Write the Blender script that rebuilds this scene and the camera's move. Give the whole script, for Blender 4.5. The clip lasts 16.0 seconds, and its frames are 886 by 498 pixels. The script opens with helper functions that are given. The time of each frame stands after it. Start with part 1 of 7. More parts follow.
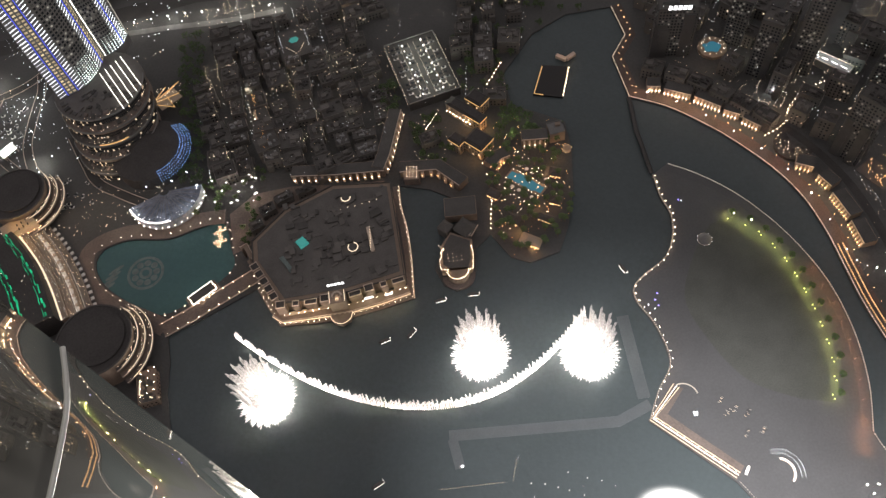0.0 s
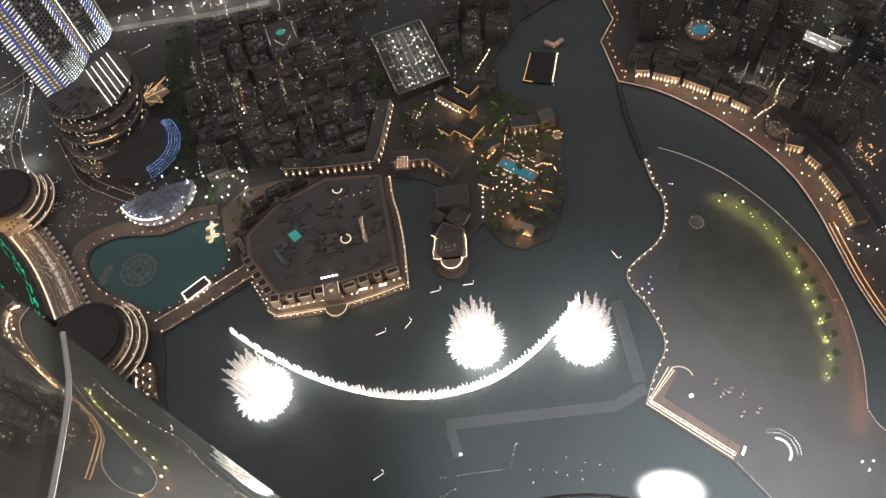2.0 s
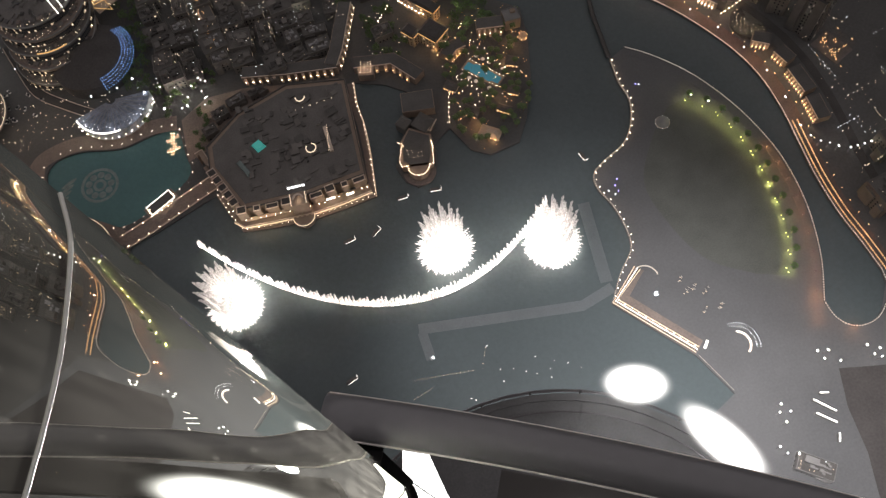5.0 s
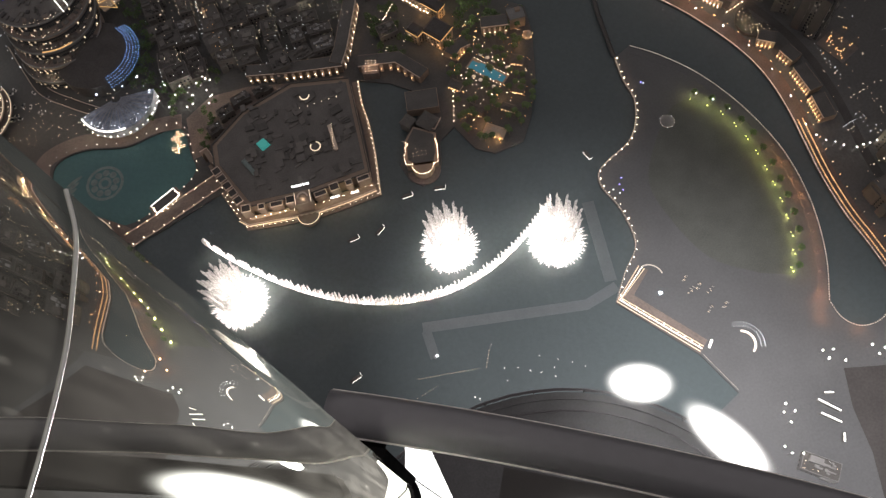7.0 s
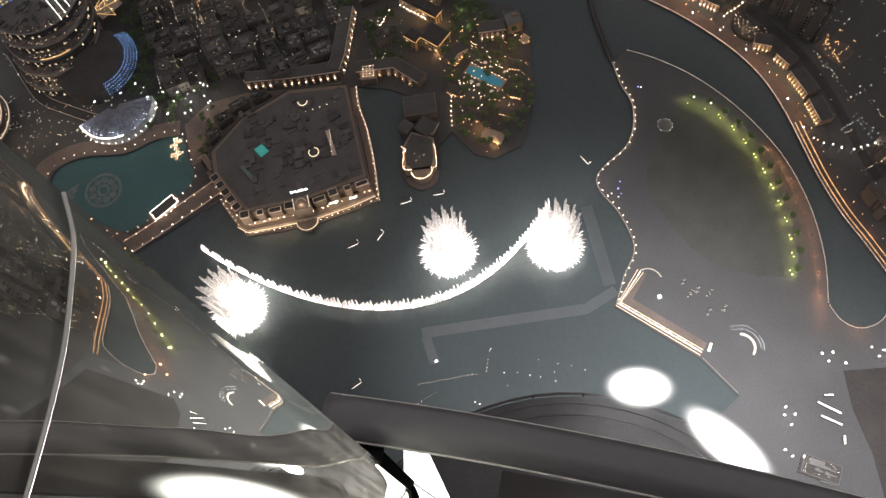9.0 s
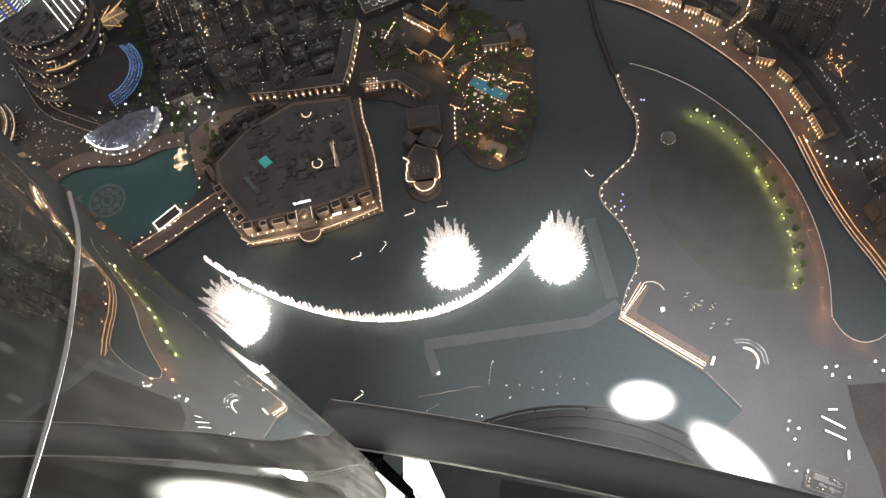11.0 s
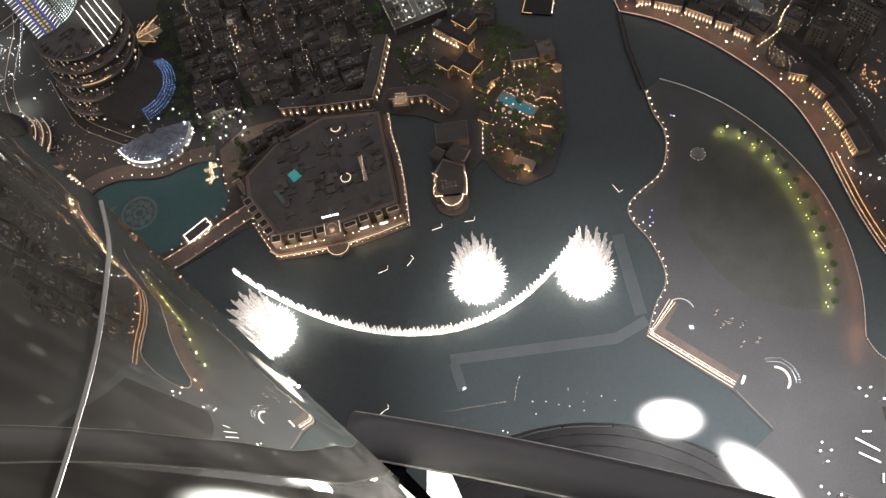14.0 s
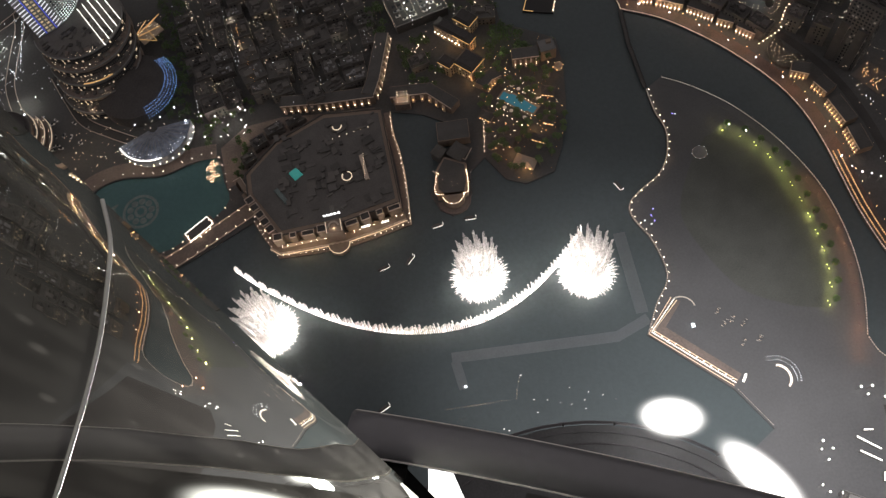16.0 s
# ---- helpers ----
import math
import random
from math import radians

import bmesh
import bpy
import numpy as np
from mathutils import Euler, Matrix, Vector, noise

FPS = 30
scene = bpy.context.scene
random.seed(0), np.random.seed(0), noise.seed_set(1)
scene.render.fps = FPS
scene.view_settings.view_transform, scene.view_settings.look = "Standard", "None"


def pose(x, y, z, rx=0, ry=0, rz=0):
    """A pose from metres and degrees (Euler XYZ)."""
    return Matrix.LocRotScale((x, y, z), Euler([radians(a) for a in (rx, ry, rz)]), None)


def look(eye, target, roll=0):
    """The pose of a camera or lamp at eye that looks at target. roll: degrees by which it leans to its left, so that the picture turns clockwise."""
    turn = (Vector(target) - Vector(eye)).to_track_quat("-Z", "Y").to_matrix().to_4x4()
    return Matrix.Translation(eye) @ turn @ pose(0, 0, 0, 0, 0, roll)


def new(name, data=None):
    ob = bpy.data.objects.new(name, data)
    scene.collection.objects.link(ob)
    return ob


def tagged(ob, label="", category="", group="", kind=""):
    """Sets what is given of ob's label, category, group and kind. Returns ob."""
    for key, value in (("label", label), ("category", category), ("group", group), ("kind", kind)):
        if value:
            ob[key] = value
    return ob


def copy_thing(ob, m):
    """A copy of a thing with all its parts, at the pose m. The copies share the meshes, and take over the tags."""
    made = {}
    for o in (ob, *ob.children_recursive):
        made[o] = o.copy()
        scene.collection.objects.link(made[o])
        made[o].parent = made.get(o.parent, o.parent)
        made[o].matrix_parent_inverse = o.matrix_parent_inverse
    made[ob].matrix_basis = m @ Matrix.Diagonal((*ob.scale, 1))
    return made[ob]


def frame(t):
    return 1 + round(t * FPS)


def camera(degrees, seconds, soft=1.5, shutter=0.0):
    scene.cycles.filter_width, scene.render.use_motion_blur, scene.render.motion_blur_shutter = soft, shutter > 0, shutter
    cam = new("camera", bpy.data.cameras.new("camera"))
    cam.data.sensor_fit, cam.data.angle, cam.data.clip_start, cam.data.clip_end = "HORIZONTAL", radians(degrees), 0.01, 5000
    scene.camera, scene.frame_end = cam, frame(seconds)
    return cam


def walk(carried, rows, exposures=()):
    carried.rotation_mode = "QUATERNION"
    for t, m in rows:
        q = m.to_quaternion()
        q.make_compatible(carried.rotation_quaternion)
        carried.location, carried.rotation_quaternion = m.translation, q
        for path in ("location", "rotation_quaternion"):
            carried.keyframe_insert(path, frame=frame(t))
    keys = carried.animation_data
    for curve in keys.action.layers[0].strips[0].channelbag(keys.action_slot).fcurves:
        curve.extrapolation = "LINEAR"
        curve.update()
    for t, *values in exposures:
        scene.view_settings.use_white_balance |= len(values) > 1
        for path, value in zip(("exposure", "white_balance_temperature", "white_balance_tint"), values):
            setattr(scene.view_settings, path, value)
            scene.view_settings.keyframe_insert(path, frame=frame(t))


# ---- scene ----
cam = camera(58.0, 16.0, soft=1.35)

EYE_Z = 555.0
ROWS = [
    (0.0, 0.010, 0.067, -0.027, 29.59, 5.27, -9.19), (0.5, 0.010, 0.067, -0.027, 29.51, 5.19, -9.32),
    (1.0, 0.010, 0.066, -0.027, 29.55, 5.49, -9.63), (1.5, 0.010, 0.063, -0.026, 29.45, 5.77, -10.21),
    (2.0, 0.010, 0.056, -0.022, 28.69, 5.54, -10.69), (2.5, 0.010, 0.045, -0.018, 27.95, 4.38, -12.33),
    (3.0, 0.010, 0.034, -0.014, 27.57, 4.03, -13.72), (3.5, 0.010, 0.022, -0.008, 24.47, 4.09, -13.88),
    (4.0, 0.012, 0.004, 0.016, 21.79, 4.01, -13.67), (6.5, 0.018, -0.016, 0.038, 21.85, 4.31, -12.82),
    (7.0, 0.019, -0.017, 0.040, 21.73, 4.39, -12.88), (7.5, 0.020, -0.018, 0.041, 21.79, 4.44, -12.99),
    (8.0, 0.021, -0.020, 0.043, 21.82, 4.56, -13.04), (8.5, 0.022, -0.022, 0.045, 21.91, 4.42, -13.23),
    (11.0, 0.028, -0.042, 0.060, 22.94, 4.51, -12.87), (11.5, 0.029, -0.044, 0.062, 23.06, 4.52, -12.76),
    (12.0, 0.030, -0.046, 0.063, 22.99, 4.75, -12.83), (12.5, 0.031, -0.047, 0.064, 22.99, 5.71, -12.51),
    (13.0, 0.031, -0.048, 0.065, 22.99, 6.28, -12.33), (13.5, 0.032, -0.049, 0.066, 23.01, 6.18, -11.86),
    (14.0, 0.032, -0.049, 0.066, 24.10, 6.09, -11.63), (14.5, 0.032, -0.049, 0.066, 24.30, 6.00, -11.59),
    (15.0, 0.032, -0.049, 0.066, 24.32, 6.04, -11.53), (15.5, 0.032, -0.049, 0.066, 24.18, 6.10, -11.62),
    (16.0, 0.032, -0.049, 0.066, 23.98, 6.19, -11.63)]
walk(cam, [(t, pose(x, y, EYE_Z + z, rx, ry, rz)) for t, x, y, z, rx, ry, rz in ROWS],
     [(0.0, 0.11), (3.0, 0.08), (4.0, 0.0), (8.5, 0.02), (11.0, 0.13), (12.0, 0.12), (13.5, 0.05), (14.0, -0.02), (14.5, -0.14), (15.2, -0.28), (16.0, -0.40)])

# ---- night sky glow ----
world = bpy.data.worlds.new("night_sky")
scene.world = world
world.use_nodes = True
bg = world.node_tree.nodes["Background"]
bg.inputs[0].default_value = (1.0, 0.90, 0.905, 1)
bg.inputs[1].default_value = 0.37


# ---- materials ----
def material(name, color, rough=0.8, metal=0.0, vary=0.25, scale=1.0, fine=8.0, bump=0.0, per_object=0.0):
    """Painted or mineral surface with broad stains, fine grain and relief."""
    m = bpy.data.materials.new(name)
    m.use_nodes = True
    nt = m.node_tree
    p = nt.nodes["Principled BSDF"]
    p.inputs["Roughness"].default_value = rough
    p.inputs["Metallic"].default_value = metal
    geo = nt.nodes.new("ShaderNodeNewGeometry")
    n1 = nt.nodes.new("ShaderNodeTexNoise")
    n1.inputs["Scale"].default_value = scale
    n1.inputs["Detail"].default_value = 3
    n2 = nt.nodes.new("ShaderNodeTexNoise")
    n2.inputs["Scale"].default_value = scale * fine
    n2.inputs["Detail"].default_value = 2
    nt.links.new(geo.outputs["Position"], n1.inputs["Vector"])
    nt.links.new(geo.outputs["Position"], n2.inputs["Vector"])
    mix = nt.nodes.new("ShaderNodeMath")
    mix.operation = "ADD"
    nt.links.new(n1.outputs["Fac"], mix.inputs[0])
    nt.links.new(n2.outputs["Fac"], mix.inputs[1])
    src = mix.outputs[0]
    if per_object:
        oi = nt.nodes.new("ShaderNodeObjectInfo")
        ma = nt.nodes.new("ShaderNodeMath")
        ma.operation = "MULTIPLY_ADD"
        ma.inputs[1].default_value = per_object
        nt.links.new(oi.outputs["Random"], ma.inputs[0])
        nt.links.new(src, ma.inputs[2])
        src = ma.outputs[0]
    ramp = nt.nodes.new("ShaderNodeMapRange")
    ramp.inputs["From Min"].default_value = 0.6
    ramp.inputs["From Max"].default_value = 1.4 + per_object
    ramp.inputs["To Min"].default_value = 1.0 - vary
    ramp.inputs["To Max"].default_value = 1.0 + vary
    nt.links.new(src, ramp.inputs["Value"])
    col = nt.nodes.new("ShaderNodeMix")
    col.data_type = "RGBA"
    col.blend_type = "MULTIPLY"
    col.inputs["Factor"].default_value = 1.0
    col.inputs["A"].default_value = (*color, 1)
    nt.links.new(ramp.outputs["Result"], col.inputs["B"])
    nt.links.new(col.outputs["Result"], p.inputs["Base Color"])
    if bump:
        b = nt.nodes.new("ShaderNodeBump")
        b.inputs["Strength"].default_value = bump
        b.inputs["Distance"].default_value = 0.1
        nt.links.new(n2.outputs["Fac"], b.inputs["Height"])
        nt.links.new(b.outputs["Normal"], p.inputs["Normal"])
    return m


def lamp_material(name, color, strength, sampled=True, vary=0.0):
    """A surface that gives off light."""
    m = bpy.data.materials.new(name)
    m.use_nodes = True
    nt = m.node_tree
    p = nt.nodes["Principled BSDF"]
    p.inputs["Base Color"].default_value = (*[0.25 * c for c in color], 1)
    p.inputs["Emission Color"].default_value = (*color, 1)
    p.inputs["Emission Strength"].default_value = strength
    if vary:
        geo = nt.nodes.new("ShaderNodeNewGeometry")
        mr = nt.nodes.new("ShaderNodeMapRange")
        mr.inputs["To Min"].default_value = strength * (1 - vary)
        mr.inputs["To Max"].default_value = strength * (1 + vary)
        nt.links.new(geo.outputs["Random Per Island"], mr.inputs["Value"])
        nt.links.new(mr.outputs["Result"], p.inputs["Emission Strength"])
    if not sampled:
        m.cycles.emission_sampling = "NONE"
    return m


def window_material(name, color, lit, strength):
    """Dark panes, of which a share has a light on behind."""
    m = bpy.data.materials.new(name)
    m.use_nodes = True
    nt = m.node_tree
    p = nt.nodes["Principled BSDF"]
    p.inputs["Base Color"].default_value = (0.03, 0.035, 0.04, 1)
    p.inputs["Roughness"].default_value = 0.15
    geo = nt.nodes.new("ShaderNodeNewGeometry")
    mr = nt.nodes.new("ShaderNodeMapRange")
    mr.inputs["From Min"].default_value = 1.0 - lit
    mr.inputs["From Max"].default_value = 1.0
    mr.inputs["To Min"].default_value = 0.0
    mr.inputs["To Max"].default_value = strength
    nt.links.new(geo.outputs["Random Per Island"], mr.inputs["Value"])
    nt.links.new(mr.outputs["Result"], p.inputs["Emission Strength"])
    p.inputs["Emission Color"].default_value = (*color, 1)
    m.cycles.emission_sampling = "NONE"
    return m


def water_material(name, color, scale):
    m = material(name, color, rough=0.25, vary=0.10, scale=0.012, fine=30.0)
    nt = m.node_tree
    p = nt.nodes["Principled BSDF"]
    p.inputs["IOR"].default_value = 1.33
    geo = nt.nodes.new("ShaderNodeNewGeometry")
    n = nt.nodes.new("ShaderNodeTexNoise")
    n.inputs["Scale"].default_value = scale
    n.inputs["Detail"].default_value = 4
    nt.links.new(geo.outputs["Position"], n.inputs["Vector"])
    b = nt.nodes.new("ShaderNodeBump")
    b.inputs["Strength"].default_value = 0.5
    b.inputs["Distance"].default_value = 0.4
    nt.links.new(n.outputs["Fac"], b.inputs["Height"])
    nt.links.new(b.outputs["Normal"], p.inputs["Normal"])
    return m


def spray_material(name, color, clear, thinning=0.0):
    """Lit water spray: scatters light through, partly see-through, thinner towards the top."""
    m = bpy.data.materials.new(name)
    m.use_nodes = True
    nt = m.node_tree
    nt.nodes.remove(nt.nodes["Principled BSDF"])
    out = nt.nodes["Material Output"]
    d = nt.nodes.new("ShaderNodeBsdfDiffuse")
    tl = nt.nodes.new("ShaderNodeBsdfTranslucent")
    tr = nt.nodes.new("ShaderNodeBsdfTransparent")
    d.inputs["Color"].default_value = (*color, 1)
    tl.inputs["Color"].default_value = (*color, 1)
    m1 = nt.nodes.new("ShaderNodeMixShader")
    m1.inputs[0].default_value = 0.5
    nt.links.new(d.outputs[0], m1.inputs[1])
    nt.links.new(tl.outputs[0], m1.inputs[2])
    m2 = nt.nodes.new("ShaderNodeMixShader")
    geo = nt.nodes.new("ShaderNodeNewGeometry")
    n = nt.nodes.new("ShaderNodeTexNoise")
    n.inputs["Scale"].default_value = 0.8
    n.inputs["Detail"].default_value = 4
    nt.links.new(geo.outputs["Position"], n.inputs["Vector"])
    mr = nt.nodes.new("ShaderNodeMapRange")
    mr.inputs["From Min"].default_value = 0.35
    mr.inputs["From Max"].default_value = 0.65
    mr.inputs["To Min"].default_value = max(0.0, clear - 0.25)
    mr.inputs["To Max"].default_value = min(1.0, clear + 0.25)
    nt.links.new(n.outputs["Fac"], mr.inputs["Value"])
    co = nt.nodes.new("ShaderNodeTexCoord")
    sep = nt.nodes.new("ShaderNodeSeparateXYZ")
    thin = nt.nodes.new("ShaderNodeMapRange")
    thin.interpolation_type = "SMOOTHSTEP"
    for key, value in (("From Min", 0.30), ("From Max", 1.05), ("To Min", 0.0), ("To Max", thinning)):
        thin.inputs[key].default_value = value
    both = nt.nodes.new("ShaderNodeMath")
    both.operation = "ADD"
    both.use_clamp = True
    nt.links.new(co.outputs["Generated"], sep.inputs[0])
    nt.links.new(sep.outputs["Z"], thin.inputs["Value"])
    nt.links.new(thin.outputs["Result"], both.inputs[0])
    nt.links.new(mr.outputs["Result"], both.inputs[1])
    nt.links.new(both.outputs[0], m2.inputs[0])
    nt.links.new(m1.outputs[0], m2.inputs[1])
    nt.links.new(tr.outputs[0], m2.inputs[2])
    nt.links.new(m2.outputs[0], out.inputs["Surface"])
    return m


def pane_material(name):
    """Coated safety glass: dusty, reflecting strongly at a slant."""
    m = bpy.data.materials.new(name)
    m.use_nodes = True
    nt = m.node_tree
    nt.nodes.remove(nt.nodes["Principled BSDF"])
    out = nt.nodes["Material Output"]
    gl = nt.nodes.new("ShaderNodeBsdfGlossy")
    gl.inputs["Color"].default_value = (0.80, 0.81, 0.75, 1)
    gl.inputs["Roughness"].default_value = 0.012
    tr = nt.nodes.new("ShaderNodeBsdfTransparent")
    tr.inputs["Color"].default_value = (0.36, 0.37, 0.335, 1)
    df = nt.nodes.new("ShaderNodeBsdfDiffuse")
    df.inputs["Color"].default_value = (0.42, 0.41, 0.37, 1)
    geo = nt.nodes.new("ShaderNodeNewGeometry")
    n = nt.nodes.new("ShaderNodeTexNoise")
    n.inputs["Scale"].default_value = 9.0
    n.inputs["Detail"].default_value = 6
    nt.links.new(geo.outputs["Position"], n.inputs["Vector"])
    mr = nt.nodes.new("ShaderNodeMapRange")
    mr.inputs["From Min"].default_value = 0.44
    mr.inputs["From Max"].default_value = 0.66
    mr.inputs["To Min"].default_value = 0.05
    mr.inputs["To Max"].default_value = 0.16
    st = nt.nodes.new("ShaderNodeTexNoise")
    st.inputs["Scale"].default_value = 1.0
    st.inputs["Detail"].default_value = 5
    sc = nt.nodes.new("ShaderNodeVectorMath")
    sc.operation = "MULTIPLY"
    sc.inputs[1].default_value = (75.0, 75.0, 2.2)
    nt.links.new(geo.outputs["Position"], sc.inputs[0])
    nt.links.new(sc.outputs[0], st.inputs["Vector"])
    mx = nt.nodes.new("ShaderNodeMix")
    mx.inputs["Factor"].default_value = 0.6
    nt.links.new(n.outputs["Fac"], mx.inputs["A"])
    nt.links.new(st.outputs["Fac"], mx.inputs["B"])
    nt.links.new(mx.outputs["Result"], mr.inputs["Value"])
    fr = nt.nodes.new("ShaderNodeFresnel")
    fr.inputs["IOR"].default_value = 2.0
    m1 = nt.nodes.new("ShaderNodeMixShader")
    nt.links.new(fr.outputs[0], m1.inputs[0])
    nt.links.new(tr.outputs[0], m1.inputs[1])
    nt.links.new(gl.outputs[0], m1.inputs[2])
    m2 = nt.nodes.new("ShaderNodeMixShader")
    dv = nt.nodes.new("ShaderNodeTexVoronoi")
    dv.inputs["Scale"].default_value = 1.0
    ds = nt.nodes.new("ShaderNodeVectorMath")
    ds.operation = "MULTIPLY"
    ds.inputs[1].default_value = (44.0, 44.0, 10.0)
    dm = nt.nodes.new("ShaderNodeMapRange")
    for key, value in (("From Min", 0.04), ("From Max", 0.13), ("To Min", 0.22), ("To Max", 0.0)):
        dm.inputs[key].default_value = value
    da = nt.nodes.new("ShaderNodeMath")
    da.operation = "ADD"
    da.use_clamp = True
    nt.links.new(geo.outputs["Position"], ds.inputs[0])
    nt.links.new(ds.outputs[0], dv.inputs["Vector"])
    nt.links.new(dv.outputs["Distance"], dm.inputs["Value"])
    nt.links.new(dm.outputs["Result"], da.inputs[0])
    nt.links.new(mr.outputs["Result"], da.inputs[1])
    nt.links.new(da.outputs[0], m2.inputs[0])
    nt.links.new(m1.outputs[0], m2.inputs[1])
    nt.links.new(df.outputs[0], m2.inputs[2])
    nt.links.new(m2.outputs[0], out.inputs["Surface"])
    return m


TERRACE = material("grey_terrace_concrete", (0.062, 0.062, 0.064), 0.8, vary=0.25, scale=0.6, fine=10)
WATER = water_material("lake_water", (0.066, 0.083, 0.086), 0.35)
LAGOON = water_material("lagoon_water", (0.066, 0.138, 0.138), 0.35)
SHALLOW = material("pale_shallow_ledge", (0.074, 0.088, 0.092), 0.45, vary=0.15, scale=0.1)
BASIN = material("pale_basin_stone", (0.115, 0.15, 0.145), 0.6, vary=0.45, scale=0.25)
GROUND = material("dark_paving", (0.070, 0.071, 0.069), 0.9, vary=0.2, scale=0.02, fine=25, bump=0.1)
# Pale metal for the highlight lines modelled onto the handrail.
GLINT = material("pale_rail_glint", (0.80, 0.77, 0.72), 0.35, metal=0.3, vary=0.3, scale=5, fine=9)
PAVING = material("brown_stone_paving", (0.145, 0.118, 0.102), 0.8, vary=0.3, scale=0.05, fine=14, bump=0.2)
PROMENADE = material("red_brown_promenade_paving", (0.088, 0.066, 0.056), 0.8, vary=0.35, scale=0.06, fine=14, bump=0.2)
ASPHALT = material("asphalt", (0.05, 0.048, 0.046), 0.9, vary=0.3, scale=0.06, fine=20)
LAWN = material("mown_grass", (0.083, 0.089, 0.080), 0.95, vary=0.2, scale=0.05, fine=20, bump=0.4)
PARK = material("park_paving", (0.085, 0.088, 0.090), 0.9, vary=0.14, scale=0.03, fine=20)
STONE = material("sandstone_render", (0.20, 0.155, 0.12), 0.85, vary=0.25, scale=0.15, fine=10, per_object=0.5)
HOUSE_WALL = material("dull_house_render", (0.108, 0.101, 0.093), 0.85, vary=0.4, scale=0.15, fine=10, per_object=0.8)
TOWER_WALL = material("dark_tower_cladding", (0.058, 0.057, 0.057), 0.7, vary=0.3, scale=0.15, fine=12, per_object=0.6)
STONE_PALE = material("pale_sandstone", (0.46, 0.38, 0.31), 0.8, vary=0.25, scale=0.2, fine=8)
ROOF = material("flat_roof_felt", (0.078, 0.075, 0.070), 0.9, vary=0.4, scale=0.08, fine=12, per_object=0.5)
ROOF_BLACK = material("black_roof_sheet", (0.042, 0.039, 0.037), 0.8, vary=0.3, scale=0.05, fine=12)
ROOF_GREY = material("weathered_roof_screed", (0.112, 0.106, 0.100), 0.9, vary=0.35, scale=0.07, fine=14, per_object=0.3)
CONCRETE = material("grey_concrete", (0.16, 0.16, 0.155), 0.85, vary=0.3, scale=0.15, fine=12, per_object=0.4)
PLANT = material("grey_sheet_metal", (0.22, 0.22, 0.22), 0.55, vary=0.3, scale=0.5, fine=8, per_object=0.5)
RAIL = material("satin_grey_rail_paint", (0.16, 0.162, 0.17), 0.34, metal=0.2, vary=0.06, scale=3, fine=9, bump=0.01)
STEEL = material("brushed_dark_steel", (0.10, 0.095, 0.10), 0.42, metal=0.75, vary=0.2, scale=8, fine=9, bump=0.03)
BLACK = material("black_rubber", (0.012, 0.012, 0.012), 0.6, vary=0.3, scale=10)
MATT_BLACK = material("matt_black_paint", (0.010, 0.010, 0.010), 1.0, vary=0.3, scale=10)
MATT_BLACK.node_tree.nodes["Principled BSDF"].inputs["Specular IOR Level"].default_value = 0.0
LEDGE = material("beige_stone_ledge", (0.42, 0.36, 0.29), 0.7, vary=0.2, scale=6, fine=8, bump=0.1)
GLASS_EDGE = material("ground_glass_edge", (0.78, 0.80, 0.75), 0.35, vary=0.15, scale=12, fine=6)
LEAF = material("palm_leaf", (0.06, 0.095, 0.035), 0.8, vary=0.4, scale=0.4, fine=6, per_object=0.4)
BARK = material("bark", (0.12, 0.09, 0.06), 0.9, vary=0.3, scale=1.5)
BOAT_WOOD = material("varnished_boat_wood", (0.34, 0.27, 0.20), 0.5, vary=0.2, scale=1.0)
CANVAS = material("white_canvas", (0.72, 0.70, 0.66), 0.8, vary=0.1, scale=0.5)
PANE = pane_material("coated_pane_glass")
SPRAY = spray_material("white_spray", (0.95, 0.94, 0.93), 0.14, 0.48)
MIST = spray_material("drifting_mist", (0.95, 0.92, 0.88), 0.86)
WINDOW = window_material("house_windows", (1.0, 0.76, 0.50), 0.14, 1.6)
WINDOW_COOL = window_material("tower_windows", (1.0, 0.93, 0.80), 0.20, 0.32)
WARM = lamp_material("warm_lamp", (1.0, 0.68, 0.42), 26.0)
AMBER = lamp_material("amber_lamp", (1.0, 0.50, 0.20), 12.0)
WHITE = lamp_material("white_lamp", (1.0, 0.93, 0.82), 50.0)
COOL = lamp_material("cool_lamp", (0.82, 0.92, 1.0), 30.0)
GREENISH = lamp_material("yellow_green_lamp", (0.90, 0.92, 0.40), 1.3)
STRIP = lamp_material("light_strip_warm", (1.0, 0.80, 0.58), 1.1, vary=0.3)
STRIP_GOLD = lamp_material("light_strip_gold", (1.0, 0.58, 0.22), 0.9, vary=0.4)
STRIP_AMBER = lamp_material("light_strip_amber", (1.0, 0.55, 0.24), 1.1, vary=0.3)
STRIP_WHITE = lamp_material("light_strip_white", (1.0, 0.95, 0.88), 3.2, vary=0.2)
STRIP_PALE = lamp_material("light_strip_pale", (1.0, 0.90, 0.78), 0.42, vary=0.3)
STRIP_ROSE = lamp_material("light_strip_rose", (1.0, 0.72, 0.60), 0.7, vary=0.4)
STRIP_GREEN = lamp_material("light_strip_green", (0.01, 0.62, 0.27), 0.5, vary=0.9)
STRIP_BLUE = lamp_material("light_strip_blue", (0.10, 0.14, 1.0), 1.0, vary=0.3)
LED_BLUE = lamp_material("blue_led", (0.26, 0.48, 1.0), 2.6, sampled=False, vary=0.7)
LED_WHITE = lamp_material("white_led", (0.95, 0.97, 1.0), 1.5, sampled=False, vary=0.6)
